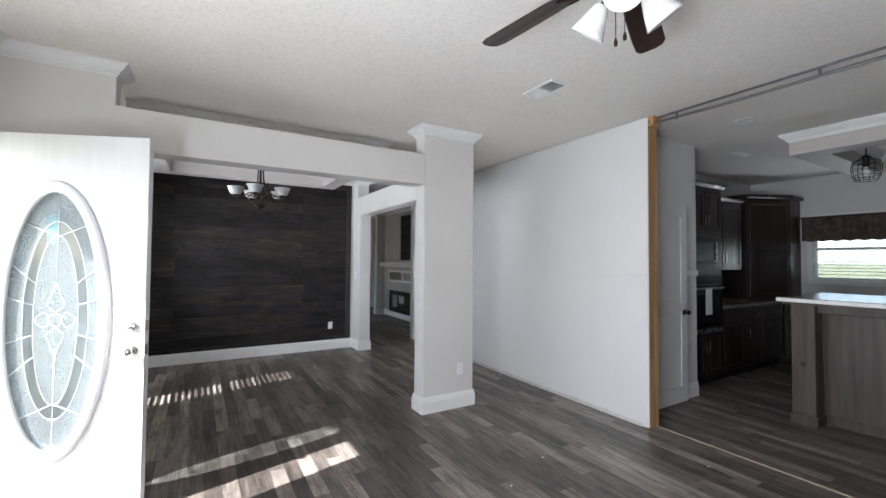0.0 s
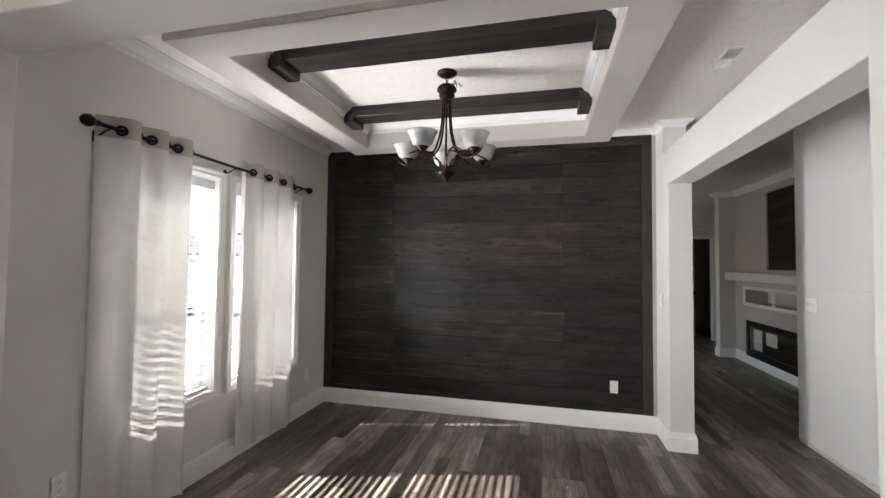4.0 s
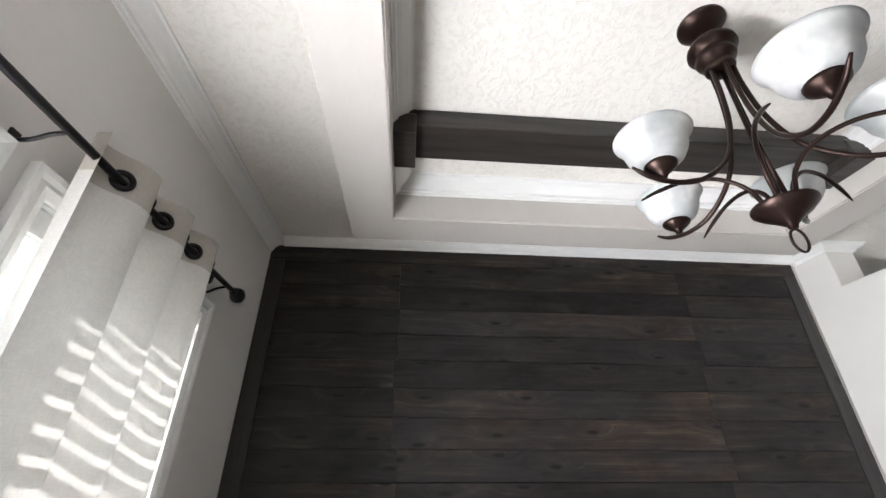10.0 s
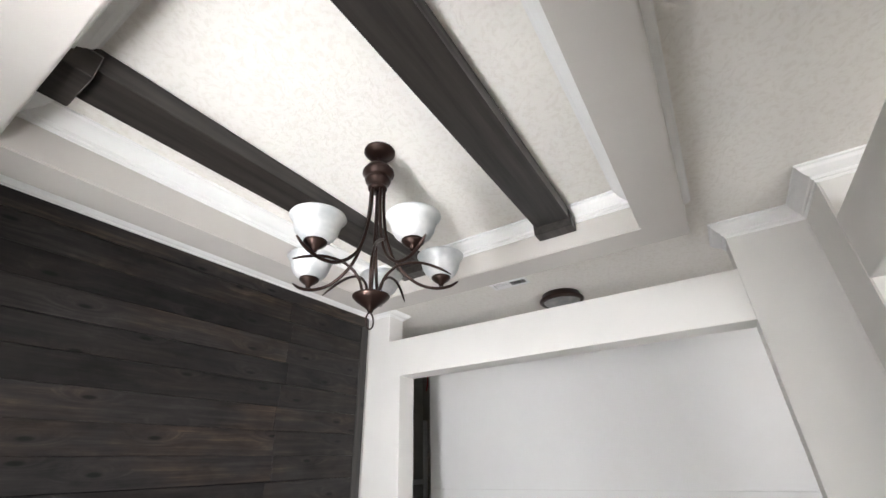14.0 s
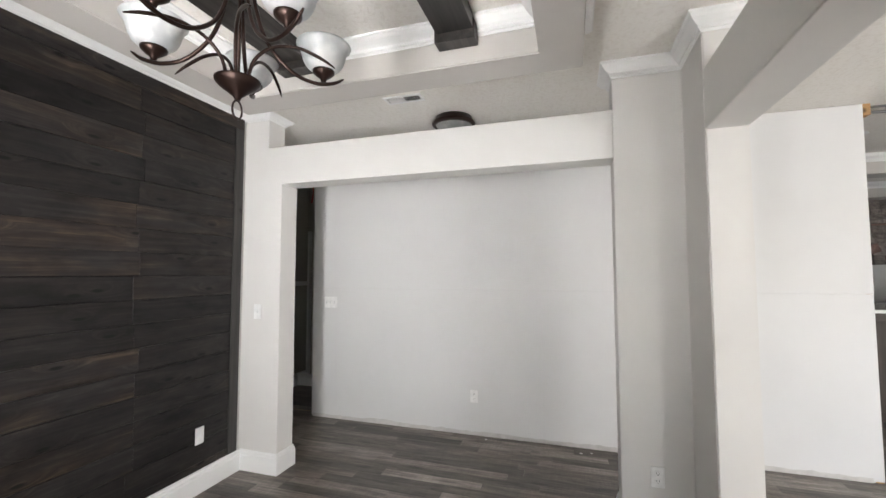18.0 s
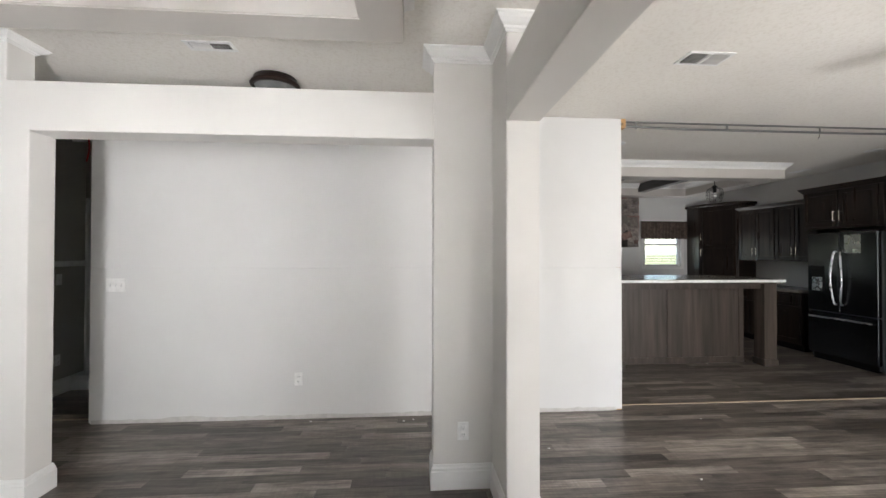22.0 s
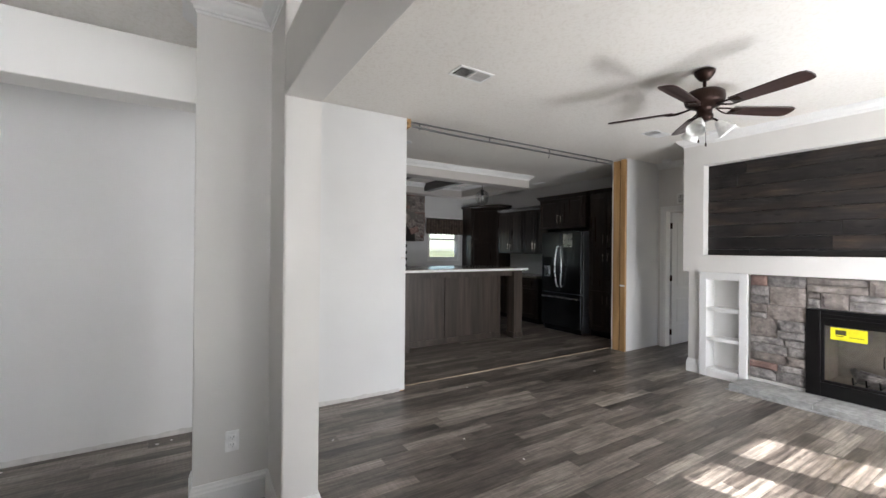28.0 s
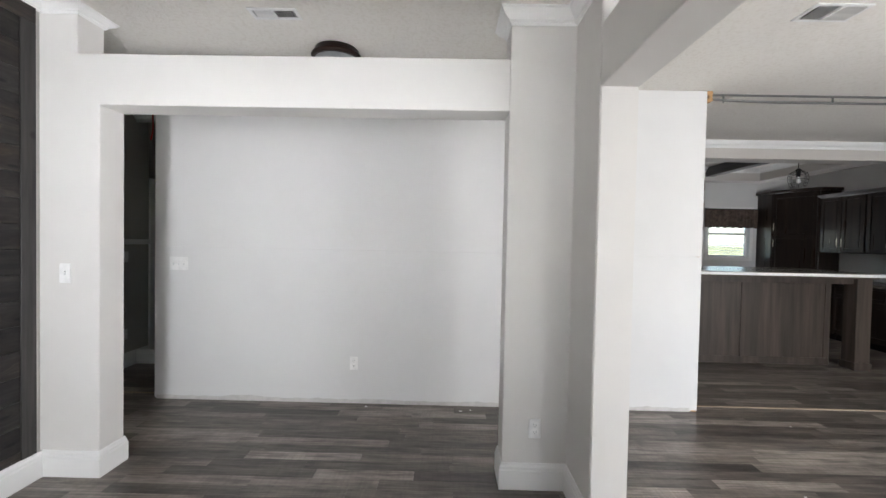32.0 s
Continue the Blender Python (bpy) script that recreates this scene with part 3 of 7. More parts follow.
structure("crown_column", molding(bm_new(), col_path, CROWN, C, True), TRIM, "white crown moulding round the column top", "crown moulding")
structure("baseboard_living", molding(bm_new(), [(XW, 2.83), (XW, -0.565), (-0.35, -0.565)], BASE, 0), TRIM, "white painted baseboard under the living-room windows", "baseboard")
crown_path = [(XW, 7.24), (XW, 4.13), (-0.285, 4.13), (-0.285, 3.945), (XW, 3.945), (XW, -0.565), (2.585, -0.565), (2.585, -1.60), (3.50, -1.60)]
structure("crown_front", molding(bm_new(), crown_path, CROWN, C), TRIM, "white crown moulding along the front wall", "crown moulding")
structure("crown_accent", molding(bm_new(), [(2.66, 7.26), (2.66, 7.03), (2.474, 7.03), (2.474, 7.24), (XW + 0.07, 7.24)], CROWN_S, C), TRIM, "slim white crown moulding above the dark boards", "crown moulding")

# ---- dining room ceiling frame ----
TX0, TX1, TY0, TY1, TZ = -0.325, 2.0, 4.685, 6.795, 2.56
IX0, IX1, IY0, IY1 = -0.116, 1.787, 4.89, 6.59
bm = bm_new()
o = [bm.verts.new((x, y, z)) for z in (TZ, C) for x, y in ((TX0, TY0), (TX1, TY0), (TX1, TY1), (TX0, TY1))]
i4 = [bm.verts.new((x, y, z)) for z in (TZ, C) for x, y in ((IX0, IY0), (IX1, IY0), (IX1, IY1), (IX0, IY1))]
for k in range(4):
    j = (k + 1) % 4
    bm.faces.new((o[k], o[j], o[4 + j], o[4 + k]))
    bm.faces.new((i4[k], i4[4 + k], i4[4 + j], i4[j]))
    bm.faces.new((o[k], i4[k], i4[j], o[j]))
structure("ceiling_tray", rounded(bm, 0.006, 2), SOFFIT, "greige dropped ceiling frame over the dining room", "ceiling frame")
structure("crown_tray", molding(bm_new(), [(IX0, IY0), (IX1, IY0), (IX1, IY1), (IX0, IY1)], CROWN, C, True), TRIM, "white crown moulding inside the ceiling frame", "crown moulding")
structure("crown_tray_outer", molding(bm_new(), [(TX1, TY1), (TX1, TY0), (TX0, TY0)], CROWN_S, C), TRIM, "slim white crown moulding outside the ceiling frame", "crown moulding")

for y in (5.285, 6.232):
    beam = thing("ceiling_beam", (0.835, y, 2.69), "dark-stained wooden box beam across the ceiling frame", "beam", "ceiling beams")
    own("beam", bbox(IX0 - 0.835 + 0.02, IX1 - 0.835 - 0.02, -0.093, 0.093, 0, C - 2.693, 0.004), BEAM, beam)
    for s in (-1, 1):
        bm = bm_new()
        xe = (IX0 if s < 0 else IX1) - 0.835
        prism(bm, [(-0.102, -0.045), (0.102, -0.045), (0.102, 0.045), (0.078, 0.084), (-0.078, 0.084), (-0.102, 0.045)], "x", *sorted((xe, xe - s * 0.085)))
        own("bracket", rounded(bm, 0.003), BEAM, beam, "dark-stained end bracket")

# ---- dark board wall ----
XB = 2.435                # where the dark boards end beside the post
bm = bbox(XW, XB, 7.252, 7.262, 0.15, 2.74, 0)
part("backing", bm, GAP, accent)
rng = random.Random(4)
part("board", bbox(XW, XB, 7.234, 7.256, 2.645, 2.737, 0.002), STAIN, accent)
for x0, x1 in ((XW, XW + 0.085), (XB - 0.085, XB)):
    part("board", bbox(x0, x1, 7.234, 7.256, 0.155, 2.643, 0.002), STAIN_V, accent)
xa, xb = XW + 0.087, XB - 0.087
z = 2.643
while z > 0.16:
    z0 = max(0.157, z - 0.1435)
    cuts = [xa, -0.088 + rng.uniform(-0.022, 0.022), 1.64 + rng.uniform(-0.03, 0.03), xb]
    for a, b in zip(cuts, cuts[1:]):
        d = rng.uniform(0, 0.003)
        low = z0 + 0.0004 + 0.0036 * rng.random() ** 2
        bm = bm_new()
        for v in box(bm, a + 0.0002, b - 0.0002, 7.2385 + d, 7.256, low, z - 0.0004):
            if v.co.z < low + 0.001:
                v.co.z += rng.uniform(-0.0003, 0.0012)       # edges not quite straight
        part("board", rounded(bm, 0.0011), STAIN, accent)
    z = z0


# ---- windows of the front wall ----
def front_window(name, y0, y1, z0, z1, cased):
    """A single-hung white vinyl window in the front wall, seen from inside, with its casing."""
    w = tagged(new(name), "white vinyl single-hung window with picture-frame casing", "window", "", "structure")
    w.matrix_basis = pose(XW, y0, z0)
    W, H = y1 - y0, z1 - z0
    if cased:
        prof = [(0, 0), (0.012, 0), (0.016, 0.010), (0.020, 0.022), (0.016, 0.034), (0.022, 0.046), (0.024, 0.060), (0, 0.060)]
        bm = bm_new()
        rings = []
        for sy, sz in ((0, 0), (1, 0), (1, 1), (0, 1)):
            rings.append([bm.verts.new((ox + 0.001, sy * W + (off if sy else -off), sz * H + (off if sz else -off))) for ox, off in prof])
        for k in range(4):
            r0, r1 = rings[k], rings[(k + 1) % 4]
            for i in range(len(prof)):
                j = (i + 1) % len(prof)
                bm.faces.new((r0[i], r0[j], r1[j], r1[i]))
        own("casing", bm, TRIM, w)
    bm = boxes((-0.13, 0, -0.001, 0.006, 0, H), (-0.13, 0, W - 0.006, W + 0.001, 0, H), (-0.13, 0, 0.006, W - 0.006, H - 0.006, H + 0.001), (-0.13, 0, 0.006, W - 0.006, -0.001, 0.006))
    own("window_liner", bm, VINYL, w)
    f = 0.035
    bm = boxes((-0.115, -0.075, 0.006, f, 0.006, H - 0.006), (-0.115, -0.075, W - f, W - 0.006, 0.006, H - 0.006), (-0.115, -0.075, f, W - f, 0.006, f), (-0.115, -0.075, f, W - f, H - f, H - 0.006))
    own("window_frame", rounded(bm, 0.002), VINYL, w)
    zm = 0.5 * H
    own("meeting_rail", bbox(-0.112, -0.072, f, W - f, zm - 0.034, zm + 0.034, 0.003), VINYL, w)
    bm = boxes((-0.108, -0.082, f, f + 0.03, f, zm - 0.022), (-0.108, -0.082, W - f - 0.03, W - f, f, zm - 0.022), (-0.108, -0.082, f + 0.03, W - f - 0.03, f, f + 0.035))
    own("sash", rounded(bm, 0.002), VINYL, w)
    for a, b in ((f, zm), (zm, H - f)):
        g = own("pane", boxes((-0.097, -0.093, f, W - f, a, b)), WINPANE, w)
        g.visible_shadow = False
    return w


SLAT = plain("white_blind_slat", (0.66, 0.66, 0.655), 0.4)


def blind(y0, y1, z0, z1, drop=0.0, tilt=17, gap=0.047):
    """A two-inch horizontal blind: valance, slats, bottom rail and ladder cords."""
    b = thing("window_blind", (XW - 0.040, (y0 + y1) / 2, z0), "white two-inch horizontal blind with open slats in the window", "blind", "window blinds")
    h, H = (y1 - y0) / 2 - 0.012, z1 - z0
    own("headrail", bbox(-0.028, 0.02, -h, h, H - 0.045, H - 0.008, 0.004), SLAT, b)
    own("valance", bbox(0.022, 0.032, -h, h, H - 0.075, H - 0.008, 0.003), SLAT, b)
    bm = bm_new()
    prism(bm, [(-0.0245, -0.001), (-0.012, 0.0018), (0, 0.0026), (0.012, 0.0018), (0.0245, -0.001), (0.012, 0.0005), (0, 0.0012), (-0.012, 0.0005)], "y", -h, h)
    me = mesh_of("slat", bm, SLAT)
    z = H - 0.075
    while z > 0.05 + drop:
        piece("slat", me, b, pose(0, 0, z, 0, tilt, 0))
        z -= gap
    own("bottom_rail", bbox(-0.025, 0.025, -h, h, 0.008 + drop, 0.026 + drop, 0.003), SLAT, b)
    for y in (-0.6 * h, 0.6 * h):
        bm = tube(bm_new(), [(0.0255, y, 0.02), (0.0255, y, H - 0.05)], 0.0009, 5)
        tube(bm, [(-0.0255, y, 0.02), (-0.0255, y, H - 0.05)], 0.0009, 5)
        own("ladder_cord", bm, SLAT, b)
    return b


for i, wn4 in enumerate(WIN):
    front_window(f"window_{i + 1}", *wn4, True)
    blind(*wn4, tilt=10, gap=0.054)
for i, wn4 in enumerate(LWIN):
    front_window(f"window_{i + 3}", *wn4, True)
    blind(*wn4, tilt=29)

# ---- curtains ----
ROD_X, ROD_Z = -0.768, 2.212
rod = thing("curtain_rod", (ROD_X, 5.70, ROD_Z), "black metal curtain rod with ball finials above the dining windows", "curtain rod")
own("pole", tube(bm_new(), [(0, -0.955, 0), (0, 0.0, -0.004), (0, 0.945, 0)], 0.0105, 12), BLACK, rod, smooth=True)
for s in (-1, 1):
    bm = bm_new()
    m = Matrix.Rotation(radians(-90 * s), 4, "X")
    lathe(bm, [(0.001, 0), (0.014, 0.002), (0.018, 0.01), (0.012, 0.02), (0.016, 0.026), (0.026, 0.036), (0.033, 0.055), (0.026, 0.078), (0.012, 0.09), (0.001, 0.093)], (0, s * 0.95, 0), 20, m)
    own("finial", bm, BLACK, rod, smooth=True)
for y in (-0.90, 0.02, 0.88):
    bm = tube(bm_new(), arc([(0, y, -0.012), (-0.03, y, -0.02), (-0.06, y, -0.035), (-0.1, y, -0.04)]), 0.005, 8)
    box(bm, -0.102, -0.097, y - 0.012, y + 0.012, -0.07, -0.015)
    own("bracket", bm, BLACK, rod)

SHEER = cloth("linen_sheer", (0.735, 0.72, 0.69), 0.11, 0.004)
HEM = cloth("linen_hem", (0.52, 0.49, 0.44), 0.05)


def curtain(y0, y1, zb0, zb1, folds, phase, outer):
    """A grommet-top sheer panel hung in deep folds from the rod."""
    c = thing("curtain", (ROD_X, (y0 + y1) / 2, 0.0), "sheer off-white linen grommet curtain lit from behind", "curtain", "dining curtains")
    yc, n, zt = (y0 + y1) / 2, 90, 2.285

    def wave(u, z):
        fall = (zt - z) / zt
        a = 0.036 * (1 - 0.2 * fall)
        ph = 2 * math.pi * folds * u + phase
        x = a * math.tanh(1.5 * math.sin(ph)) + 0.006 * fall * math.sin(2.7 * ph + 1)
        y = y0 - yc + (y1 - y0) * u + 0.029 * math.sin(ph) + 0.012 * fall * math.sin(5 * u + 3 * fall)
        k = max(0.0, 1 - (1 - u if outer > 0 else u) / 0.07)      # the outer edge turns back to the wall
        return x * (1 - k) - 0.082 * k, y + outer * 0.03 * k * (1 - 0.3 * k)

    def sheet(z_lo, z_hi, rows):
        bm = bm_new()
        grid = []
        for r in range(rows + 1):
            line = []
            for i in range(n + 1):
                u = i / n
                lo = z_lo if z_lo > 1 else zb0 + (zb1 - zb0) * u + 0.012 * math.sin(2 * math.pi * folds * u)
                z = z_hi + (lo - z_hi) * r / rows
                line.append(bm.verts.new((*wave(u, z), z)))
            grid.append(line)
        for r in range(rows):
            for i in range(n):
                bm.faces.new((grid[r][i], grid[r][i + 1], grid[r + 1][i + 1], grid[r + 1][i]))
        return bm
    own("hem", sheet(zt - 0.115, zt, 3), HEM, c, "doubled linen top hem", True)
    own("panel", sheet(0.0, zt - 0.114, 22), SHEER, c, "", True)
    for ring in range(2 * math.ceil(folds) + 2):        # the rod threads the cloth where it crosses from back to front
        u = (ring / 2 - phase / (2 * math.pi)) / folds
        if u > 0.98:
            continue
        x, y = wave(u, ROD_Z)
        x2, y2 = wave(u + 0.004, ROD_Z)
        nrm = Vector((y2 - y, -(x2 - x), 0)).normalized()
        t = Vector((x2 - x, y2 - y, 0)).normalized()
        bm = bm_new()
        tube(bm, [Vector((x, y, ROD_Z)) + nrm * 0.003 + 0.0225 * (math.cos(a) * t + math.sin(a) * Vector((0, 0, 1))) for a in [2 * math.pi * k / 20 for k in range(20)]], 0.0078, 8, True)
        own("grommet", bm, BLACK, c, "black metal grommet", True)
    return c


curtain(4.832, 5.325, 0.06, 0.05, 2.82, -1.22, -1)
curtain(5.80, 6.525, 0.125, 0.05, 3.7, -3.37, 1)

# ---- chandelier ----
ch = thing("chandelier", (0.833, 5.735, 1.985), "oil-rubbed bronze five-light chandelier with white swirled glass bowls", "chandelier")
SWIRL, sn, sl, sp = material("alabaster_glass")
v = coords(sn, sl, (1, 1, 1))
f = noise_node(sn, sl, v, 9, 3, 0.6)
sl.new(ramp(sn, sl, f, [(0.34, (0.48, 0.50, 0.50)), (0.50, (0.65, 0.66, 0.655)), (0.62, (0.84, 0.84, 0.825))]), sp.inputs["Base Color"])
sp.inputs["Roughness"].default_value = 0.3
sp.inputs["Transmission Weight"].default_value = 0.55
sp.inputs["Subsurface Weight"].default_value = 0.4
sp.inputs["Subsurface Radius"].default_value = (0.03, 0.03, 0.03)
top = C - 1.985
own("canopy", lathe(bm_new(), [(0.001, top - 0.036), (0.012, top - 0.034), (0.03, top - 0.028), (0.052, top - 0.022), (0.058, top - 0.014), (0.066, top - 0.01), (0.066, top)], segs=28), BRONZE, ch, smooth=True)
bm = bm_new()
for k in range(3):
    zc = top - 0.045 - 0.02 * k
    turn4 = Matrix.Rotation(radians(90 * k), 4, "Z")
    tube(bm, [turn4 @ Vector((0.009 * math.cos(a), 0, zc + 0.015 * math.sin(a))) for a in [2 * math.pi * i / 12 for i in range(12)]], 0.0022, 5, True)
own("chain", bm, BRONZE, ch, smooth=True)
bm = bm_new()
for k in range(5):
    c0 = Vector((0.05 + 0.012 * k * (k % 2), 0.012 * (k - 2), 0.705 + 0.008 * (k % 3)))
    mt = Euler((0.7 * k, 1.1 * k, 0.4 * k)).to_matrix()
    tube(bm, [c0 + mt @ Vector((0.016 * math.cos(a), 0.011 * math.sin(a), 0)) for a in [2 * math.pi * i / 12 for i in range(12)]], 0.0018, 5, True)
own("spare_chain", bm, BRONZE, ch, smooth=True)
own("urn", lathe(bm_new(), [(0.001, 0.715), (0.03, 0.712), (0.052, 0.70), (0.064, 0.683), (0.066, 0.668), (0.05, 0.655), (0.046, 0.645), (0.054, 0.637), (0.05, 0.625), (0.036, 0.612), (0.036, 0.60), (0.04, 0.595), (0.036, 0.585), (0.001, 0.582)], segs=28), BRONZE, ch, smooth=True)
own("stem", tube(bm_new(), [(0, 0, 0.59), (0, 0, 0.12)], 0.0055, 8), BRONZE, ch, smooth=True)
own("hub", lathe(bm_new(), [(0.001, 0.062), (0.008, 0.062), (0.012, 0.072), (0.03, 0.088), (0.052, 0.104), (0.066, 0.118), (0.067, 0.125), (0.055, 0.13), (0.02, 0.134), (0.001, 0.135)], segs=28), BRONZE, ch, smooth=True)
own("ring", tube(bm_new(), [(0.019 * math.cos(a), 0, 0.032 + 0.029 * math.sin(a)) for a in [2 * math.pi * i / 20 for i in range(20)]], 0.0032, 6, True), BRONZE, ch, smooth=True)
for k in range(5):
    a = radians(106.5 + 72 * k)
    d = Vector((math.cos(a), math.sin(a), 0))
    e = Vector((-math.sin(a), math.cos(a), 0))
    up = Vector((0, 0, 1))

    def at(r, z, s=0.0):
        return d * r + e * s + up * z
    pts = arc([at(0.028, 0.60), at(0.03, 0.50), at(0.045, 0.38), at(0.085, 0.27), at(0.16, 0.20), at(0.235, 0.182), at(0.30, 0.196), at(0.34, 0.222)], 5)
    own("arm", tube(bm_new(), pts, [0.0065] * (len(pts) - 6) + [0.0065, 0.006, 0.0055, 0.005, 0.004, 0.003], 8), BRONZE, ch, smooth=True)
    b = a + radians(36)
    d2 = Vector((math.cos(b), math.sin(b), 0))
    e2 = Vector((-math.sin(b), math.cos(b), 0))
    pts = arc([d2 * r + e2 * s + up * z for r, z, s in ((0.03, 0.125, 0), (0.05, 0.19, 0.0), (0.10, 0.235, 0.01), (0.17, 0.245, 0.03), (0.235, 0.225, 0.055), (0.28, 0.20, 0.075))], 5)
    own("scroll", tube(bm_new(), pts, [0.0055] * (len(pts) - 5) + [0.005, 0.0045, 0.004, 0.003, 0.002], 8), BRONZE, ch, smooth=True)
    cup = at(0.268, 0.205)
    own("cup", lathe(bm_new(), [(0.001, -0.012), (0.008, -0.012), (0.011, -0.002), (0.022, 0.006), (0.036, 0.018), (0.038, 0.026), (0.03, 0.03), (0.001, 0.031)], cup, 20), BRONZE, ch, smooth=True)
    prof = [(0.034, 0.024), (0.050, 0.031), (0.065, 0.045), (0.075, 0.063), (0.080, 0.083), (0.085, 0.100), (0.093, 0.113), (0.100, 0.120), (0.098, 0.123), (0.089, 0.115), (0.081, 0.101), (0.076, 0.083), (0.071, 0.064), (0.061, 0.048), (0.047, 0.035), (0.030, 0.028)]
    prof = [(0.93 * r, 0.024 + 0.94 * (z - 0.024)) for r, z in prof]
    own("shade", lathe(bm_new(), prof, cup, 32), SWIRL, ch, "white swirled glass bowl shade", True)


# ---- outlets and switches ----
def wall_plate(place, turn, kind, gangs=1):
    """A cover plate on a wall; its own front looks along -y before the turn."""
    label = {"outlet": "white duplex outlet with cover plate on the wall", "switch": "white toggle switch plate on the wall", "triple": "white triple toggle switch plate on the wall", "blank": "white blank cover plate on the dark boards"}[kind]
    w = 0.072 + 0.046 * (gangs - 1)
    p = thing("outlet" if kind in ("outlet", "blank") else "light_switch", place, label, "outlet" if kind in ("outlet", "blank") else "switch", "wall plates", turn)
    own("plate", bbox(-w / 2, w / 2, -0.006, 0, -0.058, 0.058, 0.003, 2), PLATE, p)
    for g in range(gangs):
        x = (g - (gangs - 1) / 2) * 0.046
        if kind == "outlet":
            for dz in (-0.021, 0.021):
                own("socket", boxes((x - 0.017, x + 0.017, -0.0085, -0.005, dz - 0.014, dz + 0.014), r=0.003), PLATE, p)
                own("slots", boxes((x - 0.008, x - 0.006, -0.0088, -0.008, dz - 0.003, dz + 0.007), (x + 0.006, x + 0.008, -0.0088, -0.008, dz - 0.003, dz + 0.007), (x - 0.002, x + 0.002, -0.0088, -0.008, dz - 0.010, dz - 0.006)), BLACK, p, "dark socket slots")
        elif kind != "blank":
            bm = boxes((x - 0.005, x + 0.005, -0.007, -0.005, -0.012, 0.012))
            own("toggle_slot", bm, SLAT, p)
            bm = bm_new()
            prism(bm, [(-0.006, 0.002), (-0.018, 0.010), (-0.017, 0.014), (-0.006, 0.010)], "x", x - 0.004, x + 0.004)
            own("toggle", bm, PLATE, p)
    return p


wall_plate((2.10, 7.238, 0.39), 0, "blank")
wall_plate((XW, 6.90, 0.378), 90, "outlet")
wall_plate((XW, 4.70, 0.398), 90, "outlet")
wall_plate((2.474, 4.317, 0.36), -90, "outlet")
wall_plate((2.50, 3.945, 0.384), 0, "outlet")
wall_plate((2.474, 7.10, 1.212), -90, "switch")
wall_plate((XM, 7.206, 1.20), -90, "triple", 3)
wall_plate((XM, 5.652, 0.356), -90, "outlet")


# ---- ceiling vents and lamps ----
def ceiling_vent(x, y, w, l, turn, gridded=False):
    """A white stamped register on the ceiling, two banks of louvres thrown apart."""
    v = thing("ceiling_vent", (x, y, C), "white metal louvred air register on the ceiling", "vent", "air registers", turn)
    own("frame", rounded(boxes((-l / 2, l / 2, -w / 2, -w / 2 + 0.022, -0.008, 0), (-l / 2, l / 2, w / 2 - 0.022, w / 2, -0.008, 0), (-l / 2, -l / 2 + 0.022, -w / 2 + 0.022, w / 2 - 0.022, -0.008, 0), (l / 2 - 0.022, l / 2, -w / 2 + 0.022, w / 2 - 0.022, -0.008, 0)), 0.002), PLATE, v)
    # flat dark sheet paints the shade of the duct
    own("backing", boxes((-l / 2 + 0.02, l / 2 - 0.02, -w / 2 + 0.02, w / 2 - 0.02, -0.002, -0.0005)), FLOOR, v, "dark sheet for the shaded duct behind the louvres")
    n = int((l - 0.05) / 0.016)
    me = mesh_of("louvre", boxes((-0.0008, 0.0008, -w / 2 + 0.022, w / 2 - 0.022, -0.007, 0.007)), PLATE)
    for i in range(n):
        xx = -l / 2 + 0.028 + i * 0.016
        piece("louvre", me, v, pose(xx, 0, -0.006, 0, 38 if xx < 0 else -38, 0))
    own("crossbar", boxes((-0.006, 0.006, -w / 2 + 0.02, w / 2 - 0.02, -0.013, -0.002)), PLATE, v)
    return v


ceiling_vent(2.535, 5.90, 0.12, 0.29, 90)
ceiling_vent(2.452, 2.715, 0.18, 0.31, 90)
ceiling_vent(2.585, 0.03, 0.18, 0.31, 90)
ceiling_vent(2.10, -0.42, 0.12, 0.29, 0)

fl = thing("flush_ceiling_lamp", (3.01, 5.66, C - 0.11), "bronze-rimmed flush ceiling lamp with white glass dome", "ceiling lamp")
own("rim", lathe(bm_new(), [(0.15, 0.11), (0.155, 0.085), (0.172, 0.07), (0.178, 0.058), (0.17, 0.045), (0.15, 0.04), (0.146, 0.05), (0.14, 0.11)], segs=40), BRONZE, fl, smooth=True)
own("dome", lathe(bm_new(), [(0.001, 0.0), (0.05, 0.004), (0.1, 0.018), (0.135, 0.038), (0.15, 0.055)], segs=40), SWIRL, fl, smooth=True)

# ---- entry door ----
DOORPAINT, dn, dl, dp = material("white_door_skin")
gv = coords(dn, dl, (30, 30, 2.2))
gf = noise_node(dn, dl, gv, 1.0, 5, 0.6)
dl.new(ramp(dn, dl, gf, [(0.3, (0.70, 0.695, 0.70)), (0.7, (0.76, 0.755, 0.76))]), dp.inputs["Base Color"])
dp.inputs["Roughness"].default_value = 0.4
bump(dn, dl, gf, dp, 0.25, 0.002)
LITE = thin_glass("clear_bevelled_glass", (0.80, 0.84, 0.85), 0.02, 0.0, 0.02)
RAIN = thin_glass("textured_glass", (0.84, 0.88, 0.89), 0.08, 0.5, 0.07, 0.22)
LEAD = plain("lead_came", (0.74, 0.75, 0.75), 0.35, 0.7)

